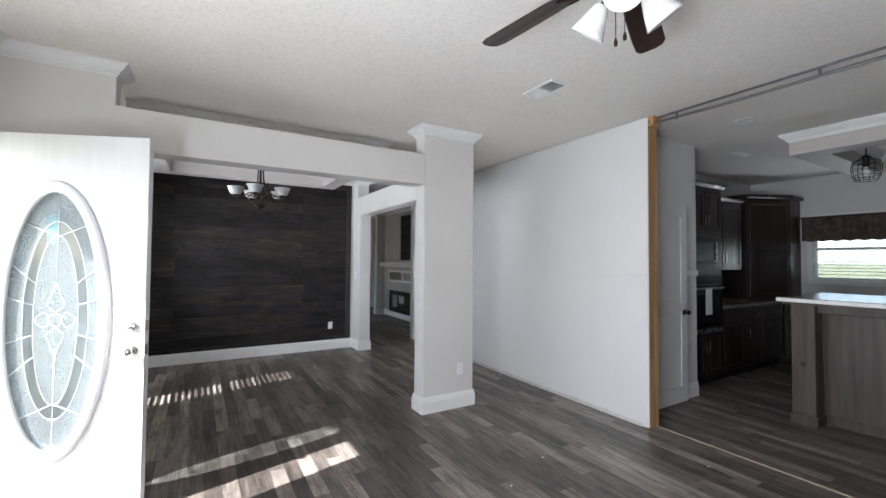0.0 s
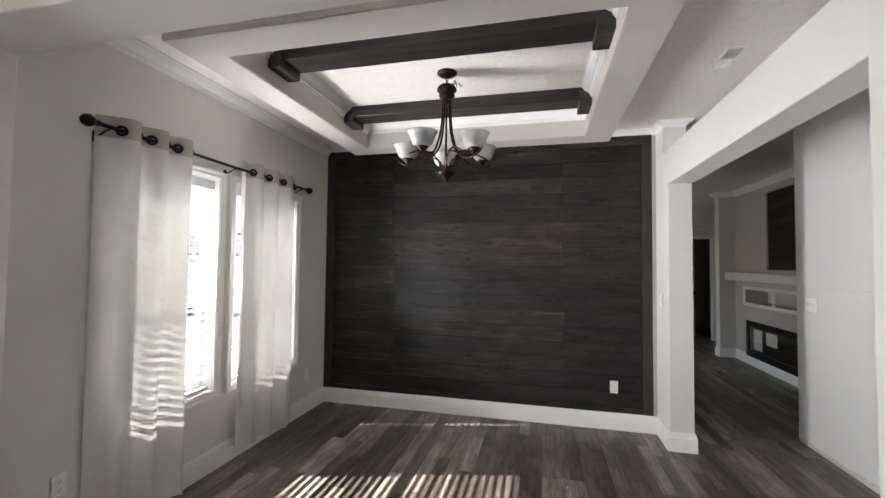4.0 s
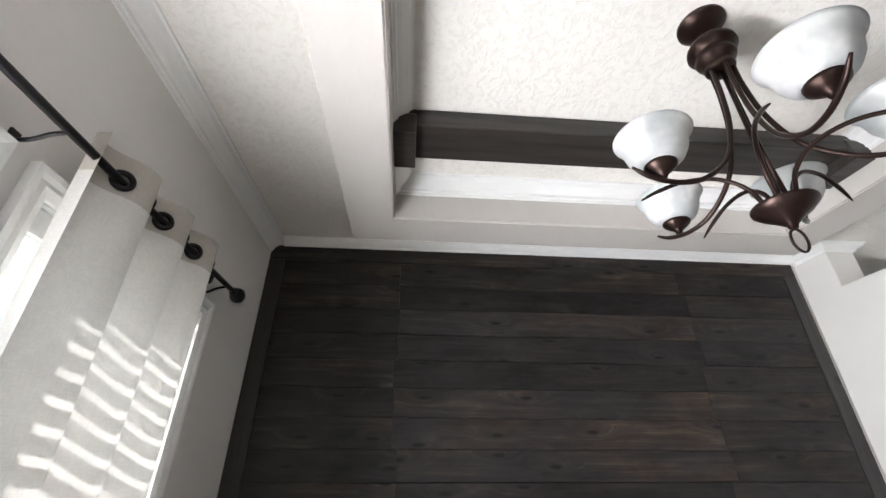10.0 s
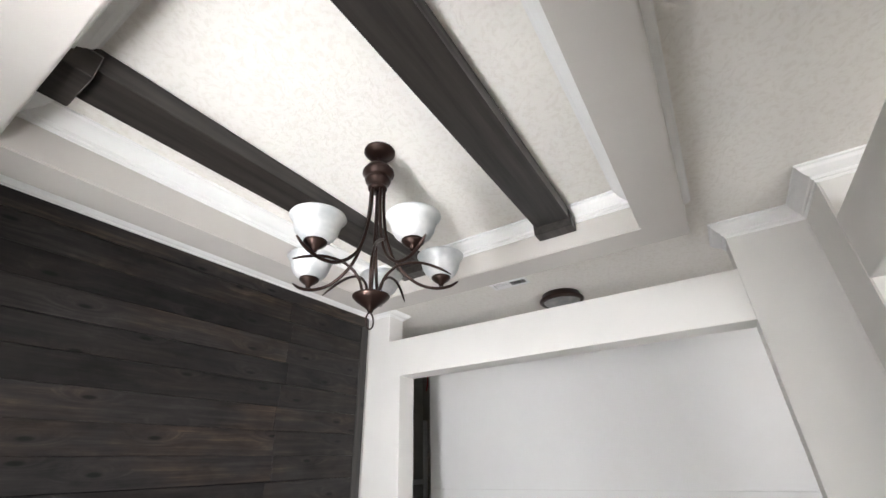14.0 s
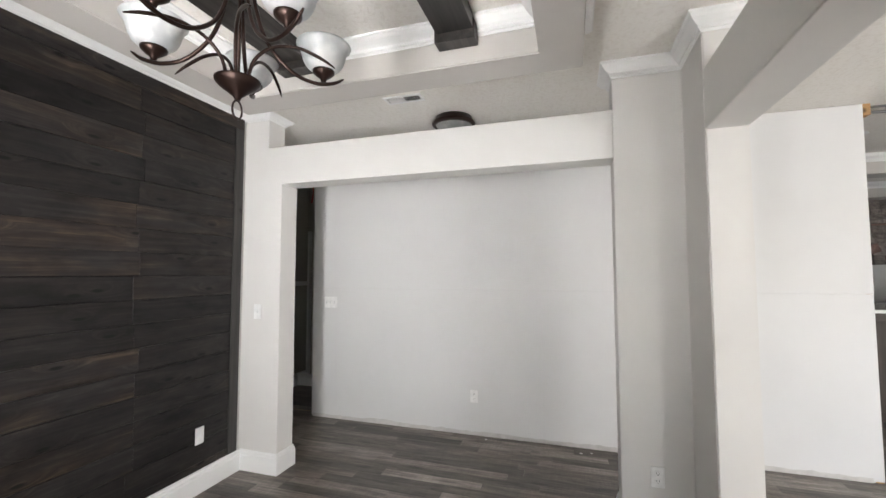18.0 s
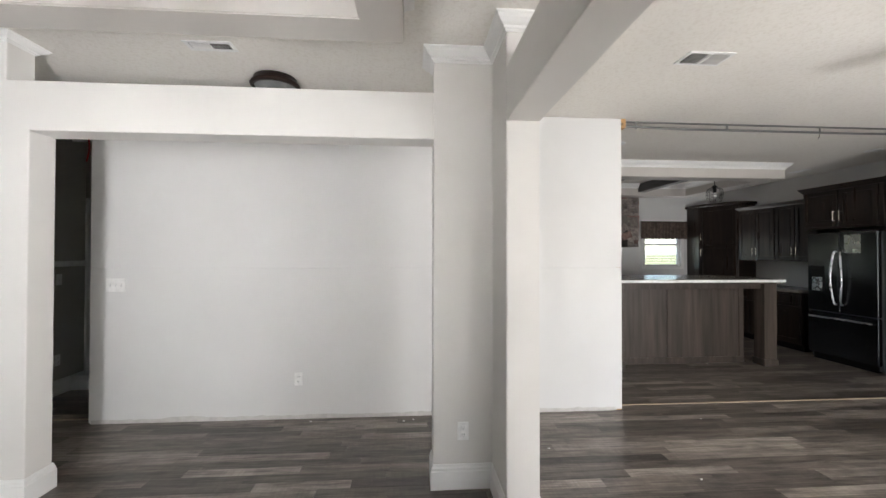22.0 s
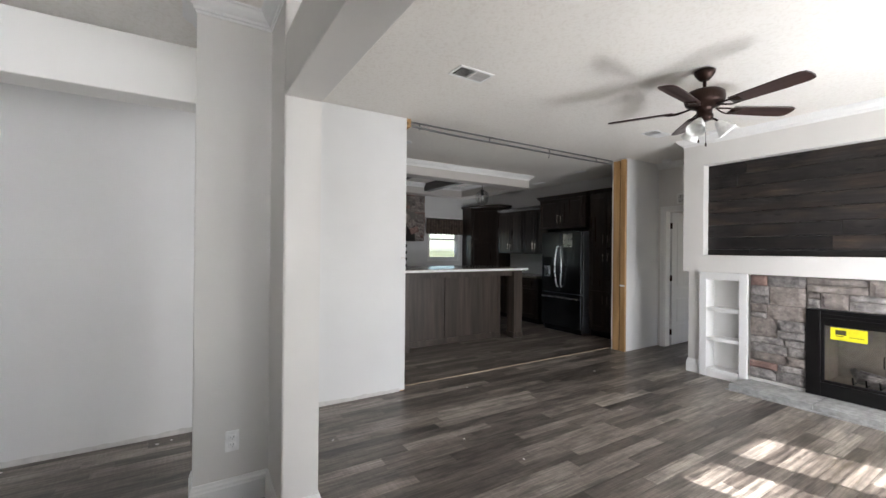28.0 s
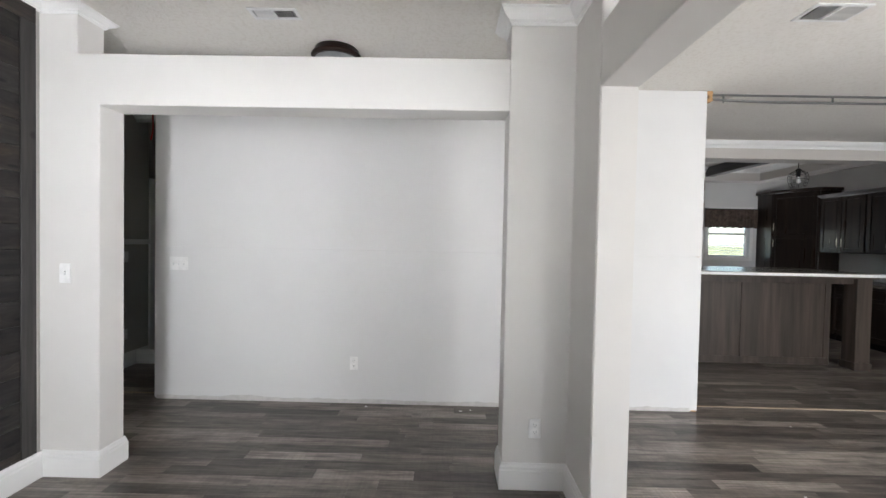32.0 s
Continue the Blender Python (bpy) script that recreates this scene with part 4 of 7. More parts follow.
leaf_turn = -23.1
ed = thing("entry_door", (-0.881, 3.790, 0.02), "white entry door standing open with an oval leaded glass light", "door", "", leaf_turn)
LW, LH, LT = 0.921, 2.155, 0.044          # along x from the hinge; thickness along y
OX, OZ, OA, OB = 0.439, 1.09, 0.252, 0.742
bm = bm_new()
N = 64
ring = [(OX + OA * math.cos(2 * math.pi * i / N), OZ + OB * math.sin(2 * math.pi * i / N)) for i in range(N)]
rim = []
for x, z in ring:
    dx, dz = x - OX, z - OZ
    k = min(((LW - OX) if dx > 0 else OX) / abs(dx) if abs(dx) > 1e-6 else 1e9, ((LH - OZ) if dz > 0 else OZ) / abs(dz) if abs(dz) > 1e-6 else 1e9)
    rim.append([OX + dx * k, OZ + dz * k])
for cx, cz in ((0, 0), (LW, 0), (LW, LH), (0, LH)):
    j = min(range(N), key=lambda q: (rim[q][0] - cx) ** 2 + (rim[q][1] - cz) ** 2)
    rim[j] = [cx, cz]
loops = {}
for side, y in ((0, -LT / 2), (1, LT / 2)):
    loops[side] = ([bm.verts.new((x, y, z)) for x, z in ring], [bm.verts.new((x, y, z)) for x, z in rim])
for i in range(N):
    j = (i + 1) % N
    a0, b0 = loops[0]
    a1, b1 = loops[1]
    for f in ((a0[i], a0[j], b0[j], b0[i]), (a1[i], b1[i], b1[j], a1[j]), (a0[i], a1[i], a1[j], a0[j]), (b0[i], b0[j], b1[j], b1[i])):
        bm.faces.new(f)
own("leaf", bm, DOORPAINT, ed)
for s in (-1, 1):
    bm = bm_new()
    prof = [(0.0, 0.0), (0.0, 0.012), (0.010, 0.020), (0.024, 0.016), (0.036, 0.024), (0.050, 0.022), (0.060, 0.012), (0.068, 0.0)]
    rings = []
    for i in range(N):
        a = 2 * math.pi * i / N
        rings.append([bm.verts.new((OX + (OA - 0.012 + o) * math.cos(a), s * (LT / 2 + h), OZ + (OB - 0.012 + o) * math.sin(a))) for o, h in prof])
    for i in range(N):
        r0, r1 = rings[i], rings[(i + 1) % N]
        for q in range(len(prof)):
            p2 = (q + 1) % len(prof)
            bm.faces.new((r0[q], r0[p2], r1[p2], r1[q]))
    own("oval_frame", bm, TRIM, ed, "white moulded oval frame", True)


def oval_pane(a_out, b_out, a_in, b_in, mat, y):
    bm = bm_new()
    for yy in (y - 0.001, y + 0.001):
        outer = [bm.verts.new((OX + a_out * math.cos(2 * math.pi * i / N), yy, OZ + b_out * math.sin(2 * math.pi * i / N))) for i in range(N)]
        if a_in:
            inner = [bm.verts.new((OX + a_in * math.cos(2 * math.pi * i / N), yy, OZ + b_in * math.sin(2 * math.pi * i / N))) for i in range(N)]
            for i in range(N):
                bm.faces.new((outer[i], outer[(i + 1) % N], inner[(i + 1) % N], inner[i]))
        else:
            bm.faces.new(outer)
    own("glass", bm, mat, ed, "leaded glass field")


A1, B1, A2, B2 = 0.170, 0.565, 0.115, 0.485
oval_pane(OA, OB, A1, B1, RAIN, 0)
oval_pane(A1, B1, A2, B2, LITE, 0)
oval_pane(A2, B2, 0, 0, RAIN, 0)
bm = bm_new()
for a, b in ((A1, B1), (A2, B2)):
    tube(bm, [(OX + a * math.cos(2 * math.pi * i / 48), 0, OZ + b * math.sin(2 * math.pi * i / 48)) for i in range(48)], 0.003, 6, True)
for t in (25, 10, -10, -25, 155, 170, 190, 205):
    c, s = math.cos(radians(t)), math.sin(radians(t))
    tube(bm, [(OX + A2 * c, 0, OZ + B2 * s), (OX + OA * c, 0, OZ + OB * s)], 0.0036, 6)
for sz in (1, -1):
    tube(bm, [(OX, 0, OZ + sz * 0.165), (OX, 0, OZ + sz * OB)], 0.0026, 6)
    for sx in (1, -1):
        tube(bm, [(OX, 0, OZ + sz * 0.477), (OX + sx * 0.168, 0, OZ + sz * 0.552)], 0.0034, 6)
    petal = arc([(OX, 0, OZ + sz * 0.045), (OX - 0.045, 0, OZ + sz * 0.085), (OX - 0.02, 0, OZ + sz * 0.15), (OX, 0, OZ + sz * 0.21), (OX + 0.02, 0, OZ + sz * 0.15), (OX + 0.045, 0, OZ + sz * 0.085), (OX, 0, OZ + sz * 0.045)], 5)
    tube(bm, petal, 0.0028, 6)
for sx in (1, -1):
    petal = arc([(OX + sx * 0.03, 0, OZ), (OX + sx * 0.05, 0, OZ + 0.04), (OX + sx * 0.085, 0, OZ + 0.03), (OX + sx * 0.105, 0, OZ), (OX + sx * 0.085, 0, OZ - 0.03), (OX + sx * 0.05, 0, OZ - 0.04), (OX + sx * 0.03, 0, OZ)], 5)
    tube(bm, petal, 0.0028, 6)
tube(bm, [(OX + 0.034 * math.cos(2 * math.pi * i / 24), 0, OZ + 0.036 * math.sin(2 * math.pi * i / 24)) for i in range(24)], 0.003, 6, True)
own("lead_came", bm, LEAD, ed, "silver lead came pattern", True)
LX = LW - 0.065
for s in (-1, 1):
    m = Matrix.Rotation(radians(90 * -s), 4, "X")
    bm = lathe(bm_new(), [(0.001, 0.0), (0.032, 0.0), (0.033, 0.006), (0.024, 0.01), (0.013, 0.014), (0.012, 0.032), (0.02, 0.038), (0.027, 0.048), (0.026, 0.062), (0.016, 0.07), (0.001, 0.071)], (LX, s * LT / 2, 0.915), 24, m)
    own("door_knob", bm, NICKEL, ed, "satin nickel door knob", True)
    bm = lathe(bm_new(), [(0.001, 0.0), (0.029, 0.0), (0.029, 0.012), (0.024, 0.018), (0.012, 0.02), (0.001, 0.021)], (LX, s * LT / 2, 1.055), 24, m)
    box(bm, LX - 0.004, LX + 0.004, s * LT / 2 + s * 0.02 - 0.002, s * LT / 2 + s * 0.02 + 0.012 * s + 0.002, 1.04, 1.07)
    own("deadbolt", bm, NICKEL, ed, "satin nickel deadbolt", True)
for z in (0.915, 1.055):
    own("latch_plate", bbox(LW - 0.001, LW + 0.002, -0.013, 0.013, z - 0.03, z + 0.03, 0.001), NICKEL, ed)
for z in (0.25, 1.106, 1.914):
    bm = boxes((-0.026, 0.001, 0.012, 0.016, z - 0.05, z + 0.05), r=0.001)
    tube(bm, [(-0.004, 0.024, z - 0.05), (-0.004, 0.024, z + 0.05)], 0.0065, 10)
    hg = own("hinge", bm, BRONZE, ed, "dark bronze butt hinge", True)
    own("hinge_slot", boxes((-0.016, -0.012, 0.0165, 0.0175, z + 0.006, z + 0.032), (-0.016, -0.012, 0.0165, 0.0175, z - 0.032, z - 0.006)), PLATE, hg)
for k in range(14):
    a = 2 * math.pi * (k + 0.5) / 14
    own("screw", lathe(bm_new(), [(0.001, 0.002), (0.003, 0.0015), (0.0035, 0)], (OX + (OA + 0.012) * math.cos(a), LT / 2 + 0.0155, OZ + (OB + 0.012) * math.sin(a)), 8, Matrix.Rotation(radians(-90), 4, "X")), BRONZE, ed, "small dark frame screw")
TAG = plain("teal_sticker", (0.22, 0.58, 0.62), 0.5)
own("sticker", boxes((OX - 0.06, OX - 0.005, 0.0045, 0.0055, OZ + 0.44, OZ + 0.60)), TAG, ed, "teal shipping sticker on the glass")

# door frame
# stop at DOOR_Y1 is thickened to block the sun through the hinge slit
bm = boxes((XW - 0.13, XW, DOOR_Y1 - 0.018, DOOR_Y1 + 0.001, 0, 2.19), (XW - 0.13, XW, DOOR_Y0 - 0.001, DOOR_Y0 + 0.018, 0, 2.19), (XW - 0.13, XW, DOOR_Y0, DOOR_Y1, 2.18, 2.201), (XW - 0.10, XW - 0.055, DOOR_Y1 - 0.050, DOOR_Y1 - 0.018, 0, 2.18), (XW - 0.10, XW - 0.055, DOOR_Y0 + 0.018, DOOR_Y0 + 0.032, 0, 2.18), (XW - 0.10, XW - 0.055, DOOR_Y0 + 0.018, DOOR_Y1 - 0.018, 2.166, 2.18))
structure("door_frame_entry", rounded(bm, 0.002), TRIM, "white entry door jamb with stop", "door frame")
casing_prof = [(0, 0), (0.058, 0), (0.058, 0.016), (0.05, 0.02), (0.03, 0.016), (0.012, 0.014), (0.004, 0.010), (0, 0.008)]
bm = bm_new()
for y0, s in ((DOOR_Y1, 1), (DOOR_Y0, -1)):
    prism(bm, [(XW + v, y0 + s * u) for u, v in casing_prof], "z", 0, 2.258)
prism(bm, [(XW + v + 0.0005, 2.2 + u) for u, v in casing_prof], "y", DOOR_Y0 - 0.058, DOOR_Y1 + 0.058)
structure("door_casing_entry", bm, TRIM, "white moulded casing round the entry door", "casing")
bm = boxes((XW - 0.16, XW + 0.005, DOOR_Y0, DOOR_Y1, -0.02, 0.014), r=0.004)
structure("threshold", bm, STEEL, "aluminium door sill", "threshold")
# storm-door frame outside the jamb
bm = boxes((XW - 0.20, XW - 0.135, DOOR_Y1 - 0.03, DOOR_Y1 + 0.03, 0, 2.2), (XW - 0.20, XW - 0.135, DOOR_Y0 - 0.03, DOOR_Y0 + 0.03, 0, 2.2), (XW - 0.20, XW - 0.135, DOOR_Y0 + 0.03, DOOR_Y1 - 0.03, 2.14, 2.2))
structure("storm_frame", rounded(bm, 0.004), VINYL, "white metal outer door frame", "door frame")

# ---- fireplace block ----
FX0, FX1, FY = XW, 2.585, -0.565
NX0, NX1, NZ0, NZ1 = -0.63, 2.36, 1.40, 2.45
bm = bm_new()
holed(bm, "y", -0.70, FY, FX0, FX1, 1.205, C, [(NX0, NX1, NZ0, NZ1)])
box(bm, FX0, FX1, -1.60, -0.70, 1.205, C)
structure("wall_fireplace", bm, WALL, "greige chimney breast with a recessed panel above the fireplace", "wall")
LYF = -0.63
bm = boxes((FX0, -0.68, -1.60, LYF, 0, 1.205), (-0.185, 0.30, -1.60, LYF - 0.02, 0, 1.205), (1.43, 1.93, -1.60, LYF - 0.02, 0, 1.205), (2.405, 2.55, -1.60, LYF, 0, 1.205), (0.30, 1.43, -1.60, LYF - 0.02, 0.90, 1.205), (0.30, 1.43, -1.60, -1.25, 0, 0.90), (-0.68, -0.185, -1.60, -0.85, 0, 1.205), (1.93, 2.405, -1.60, -0.85, 0, 1.205))
structure("wall_fireplace_lower", bm, WALL, "greige lower part of the chimney breast", "wall")
structure("baseboard_fireplace", molding(bm_new(), [(2.41, LYF), (2.55, LYF), (2.55, -1.60), (2.60, -1.60)], BASE, 0), TRIM, "white baseboard on the chimney breast", "baseboard")
fpw = bpy.data.objects["wall_fireplace"]
rng = random.Random(8)
z, row = NZ1 - 0.002, 0
while z > NZ0 + 0.02:
    z0 = max(NZ0 + 0.001, z - 0.14)
    cuts = [NX0 + 0.002, *sorted(rng.uniform(NX0 + 0.4, NX1 - 0.3) for _ in range(2)), NX1 - 0.002]
    for a, b in zip(cuts, cuts[1:]):
        part("board", bbox(a + 0.0008, b - 0.0008, -0.698, -0.675 + rng.uniform(0, 0.003), z0 + 0.002, z - 0.001, 0.0015), STAIN, fpw)
    z, row = z0, row + 1

# white shelf units either side
for x0, x1 in ((1.925, 2.41), (-0.685, -0.19)):
    sh = thing("bookcase_niche", ((x0 + x1) / 2, LYF + 0.02, 0.0), "white built-in niche with three open shelves beside the fireplace", "shelf", "fireplace niches")
    w, H = (x1 - x0) / 2, 1.203
    own("side_panel", bbox(-w, -w + 0.075, -0.022, 0.018, 0.0, H, 0.002), TRIM, sh)
    own("side_panel", bbox(w - 0.075, w, -0.022, 0.018, 0.0, H, 0.002), TRIM, sh)
    own("top_rail", bbox(-w + 0.075, w - 0.075, -0.022, 0.018, H - 0.085, H, 0.002), TRIM, sh)
    own("bottom_rail", bbox(-w + 0.075, w - 0.075, -0.022, 0.018, 0, 0.075, 0.002), TRIM, sh)
    own("back", boxes((-w + 0.06, w - 0.06, -0.18, -0.17, 0.05, H - 0.05)), TRIM, sh)
    for s in (-1, 1):
        own("inner_side", boxes((s * (w - 0.07) - 0.006, s * (w - 0.07) + 0.006, -0.17, -0.022, 0.05, H - 0.05)), TRIM, sh)
    for zz in (0.055, 0.415, 0.757):
        own("shelf", bbox(-w + 0.076, w - 0.076, -0.169, 0.012, zz, zz + 0.042, 0.002), TRIM, sh)

# ledgestone
STONES = []
for nm, c0, c1 in (("grey_stone", (0.11, 0.10, 0.097), (0.42, 0.39, 0.37)), ("brown_stone", (0.13, 0.11, 0.10), (0.36, 0.315, 0.285)), ("red_stone", (0.17, 0.105, 0.09), (0.32, 0.21, 0.18))):
    m, n, l, p = material(nm)
    oi = n.new("ShaderNodeObjectInfo")
    v = coords(n, l)
    ad = n.new("ShaderNodeVectorMath")
    sc = n.new("ShaderNodeVectorMath")
    sc.operation = "SCALE"
    sc.inputs[0].default_value = (13, 29, 7)
    l.new(oi.outputs["Random"], sc.inputs["Scale"])
    l.new(v, ad.inputs[0])
    l.new(sc.outputs[0], ad.inputs[1])
    a = noise_node(n, l, ad.outputs[0], 16, 7, 0.65)
    b = noise_node(n, l, ad.outputs[0], 5, 3)
    base = mix(n, l, ramp(n, l, a, [(0.3, c0), (0.7, c1)]), ramp(n, l, b, [(0.35, (0.75,) * 3), (0.65, (1.15,) * 3)]), 1.0, "MULTIPLY")
    base = mix(n, l, base, ramp(n, l, oi.outputs["Random"], [(0, (0.7,) * 3), (1, (1.2,) * 3)]), 1.0, "MULTIPLY")
    l.new(base, p.inputs["Base Color"])
    p.inputs["Roughness"].default_value = 0.9
    bump(n, l, a, p, 0.8, 0.012)
    STONES.append(m)


def stone_bm(w, h, d, rng, nx=6, nz=4):
    """A split-face stone: rough front towards +y, rounded edges."""
    bm = bm_new()
    sx, sz = rng.uniform(0, 99), rng.uniform(0, 99)
    front, back = [], []
    for j in range(nz + 1):
        rf, rb = [], []
        for i in range(nx + 1):
            u, v = i / nx, j / nz
            edge = min(u * w, (1 - u) * w, v * h, (1 - v) * h)
            dd = d - 0.012 * max(0, 1 - edge / 0.012) + 0.010 * noise.noise(Vector((sx + u * w * 14, sz + v * h * 14, 0)))
            jx = 0.003 * noise.noise(Vector((v * h * 25, sx, 3)))
            rf.append(bm.verts.new((-w / 2 + u * w + jx, dd, v * h)))
            rb.append(bm.verts.new((-w / 2 + u * w, 0, v * h)))
        front.append(rf)
        back.append(rb)
    for j in range(nz):
        for i in range(nx):
            bm.faces.new((front[j][i], front[j][i + 1], front[j + 1][i + 1], front[j + 1][i]))
    for i in range(nx):
        bm.faces.new((back[0][i], back[0][i + 1], front[0][i + 1], front[0][i]))
        bm.faces.new((front[nz][i], front[nz][i + 1], back[nz][i + 1], back[nz][i]))
    for j in range(nz):
        bm.faces.new((front[j][0], front[j + 1][0], back[j + 1][0], back[j][0]))
        bm.faces.new((back[j][nx], back[j + 1][nx], front[j + 1][nx], front[j][nx]))
    return bm


fst = thing("stone_surround", (0.86, LYF - 0.02, 0.10), "stacked grey and brown ledgestone fireplace surround", "fireplace")
MORTAR = plain("mortar", (0.17, 0.155, 0.14), 0.95)
own("mortar", boxes((-1.045, -0.56, -0.001, 0.012, 0, 1.10), (0.57, 1.05, -0.001, 0.012, 0, 1.10), (-0.56, 0.57, -0.001, 0.012, 0.80, 1.10)), MORTAR, fst)


def stone_field(x0, x1, z0, z1, rng, parent):
    """Courses of uneven stones; a tall stone now and then beside two low ones."""
    z = z0
    while z < z1 - 0.03:
        h = min(rng.choice((0.075, 0.11, 0.15, 0.19)), z1 - z)
        if z1 - z - h < 0.05:
            h = z1 - z
        x = x0
        while x < x1 - 0.02:
            w = min(rng.uniform(0.14, 0.38), x1 - x)
            if x1 - x - w < 0.09:
                w = x1 - x
            split = h > 0.13 and rng.random() < 0.45
            hs = (h * rng.uniform(0.4, 0.6),) if split else ()
            segs = [(0, hs[0]), (hs[0], h)] if split else [(0, h)]
            for a, b in segs:
                k = rng.random()
                mat = STONES[2] if k < 0.08 and not split else STONES[1] if k < 0.38 else STONES[0]
                ob = own("stone", stone_bm(w - 0.008, b - a - 0.008, rng.uniform(0.028, 0.052), rng), mat, parent, "", False)
                ob.matrix_basis = pose(x + w / 2, 0.004, z + a + 0.004)
            x += w
        z += h


rng = random.Random(21)
stone_field(0.575, 1.045, 0.005, 1.095, rng, fst)
stone_field(-1.04, -0.565, 0.005, 1.095, rng, fst)
stone_field(-0.56, 0.57, 0.805, 1.095, rng, fst)

# hearth slabs
HEARTH = plain("hearth_stone", (0.33, 0.33, 0.32), 0.85, 0.0, 0.25)
he = thing("hearth", (0.86, -0.46, 0.0), "low grey stone hearth slabs on the floor", "hearth")
rng = random.Random(3)
xs = [-1.10, -0.62, -0.08, 0.42, 1.10]
for a, b in zip(xs, xs[1:]):
    bm = bm_new()
    nx, ny = 10, 6
    top = [[bm.verts.new((a + 0.004 + (b - a - 0.008) * i / nx, -0.19 + 0.385 * j / ny + (0.008 * noise.noise(Vector((i * 0.8 + a * 7, 5, 0))) if j == ny else 0), 0.072 + 0.004 * noise.noise(Vector((a * 9 + i * 0.7, j * 0.9, 1))) - (0.006 if j in (0, ny) or i in (0, nx) else 0))) for i in range(nx + 1)] for j in range(ny + 1)]
    low = [[bm.verts.new((v.co.x, v.co.y - (0.006 if j == ny else 0), 0)) for v in top[j]] for j in range(ny + 1)]
    for j in range(ny):
        for i in range(nx):
            bm.faces.new((top[j][i], top[j][i + 1], top[j + 1][i + 1], top[j + 1][i]))
    for i in range(nx):
        bm.faces.new((low[ny][i], low[ny][i + 1], top[ny][i + 1], top[ny][i]))
        bm.faces.new((low[0][i + 1], low[0][i], top[0][i], top[0][i + 1]))
    for j in range(ny):
        bm.faces.new((low[j + 1][0], low[j][0], top[j][0], top[j + 1][0]))
        bm.faces.new((low[j][nx], low[j + 1][nx], top[j + 1][nx], top[j][nx]))
    own("slab", bm, HEARTH, he, "rough grey hearth slab")
own("shoe_strip", bbox(-1.12, 1.12, 0.20, 0.213, 0, 0.016, 0.003), HEARTH, he, "pale shoe strip")

# firebox insert
fi = thing("fireplace_insert", (0.865, LYF - 0.02, 0.075), "black metal wood-burning fireplace insert with glass doors", "fireplace")
own("surround", boxes((-0.565, -0.455, 0, 0.055, 0.0, 0.82), (0.455, 0.565, 0, 0.055, 0.0, 0.82), (-0.455, 0.455, 0, 0.055, 0.70, 0.82), (-0.455, 0.455, 0, 0.055, 0.0, 0.13), r=0.003), BLACK, fi)
own("louvre", boxes((-0.44, 0.44, 0.056, 0.064, 0.735, 0.75), (-0.44, 0.44, 0.056, 0.064, 0.77, 0.785)), BLACK, fi)
own("door_frame", boxes((-0.455, -0.43, 0.01, 0.045, 0.13, 0.70), (0.43, 0.455, 0.01, 0.045, 0.13, 0.70), (-0.43, 0.43, 0.01, 0.045, 0.675, 0.70), (-0.43, 0.43, 0.01, 0.045, 0.13, 0.155), (-0.012, 0.012, 0.012, 0.043, 0.155, 0.675), r=0.002), BLACK, fi)
FIREBRICK = plain("firebrick_panel", (0.34, 0.30, 0.25), 0.9)
own("firebrick", boxes((-0.455, 0.455, -0.48, -0.46, 0.1, 0.72), (-0.47, -0.455, -0.46, 0.0, 0.1, 0.72), (0.455, 0.47, -0.46, 0.0, 0.1, 0.72), (-0.455, 0.455, -0.46, 0.0, 0.09, 0.11)), FIREBRICK, fi, "tan refractory brick panels")
bm = bm_new()
for k in range(5):
    tube(bm, [(-0.25 + 0.05 * k, -0.32 + 0.03 * k, 0.15 + 0.035 * (k % 3)), (0.0 + 0.06 * k, -0.28 + 0.02 * k, 0.16 + 0.03 * (k % 2)), (0.24 + 0.02 * k, -0.3 - 0.02 * k, 0.15 + 0.03 * ((k + 1) % 3))], [0.03, 0.035, 0.028], 9)
own("logs", bm, STONES[0], fi, "grey ceramic logs")
bm = bm_new()
for k in range(7):
    tube(bm, [(-0.27 + 0.09 * k, -0.38, 0.125), (-0.27 + 0.09 * k, -0.14, 0.125), (-0.27 + 0.09 * k, -0.12, 0.19)], 0.007, 6)
own("grate", bm, BLACK, fi, "black iron grate")
for s in (-1, 1):
    g = own("glass", boxes((min(s * 0.012, s * 0.43), max(s * 0.012, s * 0.43), 0.024, 0.028, 0.155, 0.675)), PANE, fi, "clear glass door")
    own("door_handle", tube(bm_new(), arc([(s * 0.03, 0.044, 0.36), (s * 0.03, 0.065, 0.37), (s * 0.03, 0.065, 0.45), (s * 0.03, 0.044, 0.46)], 4), 0.005, 8), BLACK, fi)
YEL = plain("yellow_tag", (0.85, 0.78, 0.02), 0.5)
own("warning_tag", boxes((0.14, 0.39, 0.0295, 0.0305, 0.55, 0.665)), YEL, fi, "bright yellow warning label on the glass")
INK = plain("label_ink", (0.05, 0.045, 0.02), 0.6)
own("label_print", boxes((0.28, 0.355, 0.0308, 0.0312, 0.60, 0.645), (0.30, 0.35, 0.0308, 0.0312, 0.585, 0.593), (0.16, 0.26, 0.0308, 0.0312, 0.585, 0.589)), INK, fi, "dark illegible print")

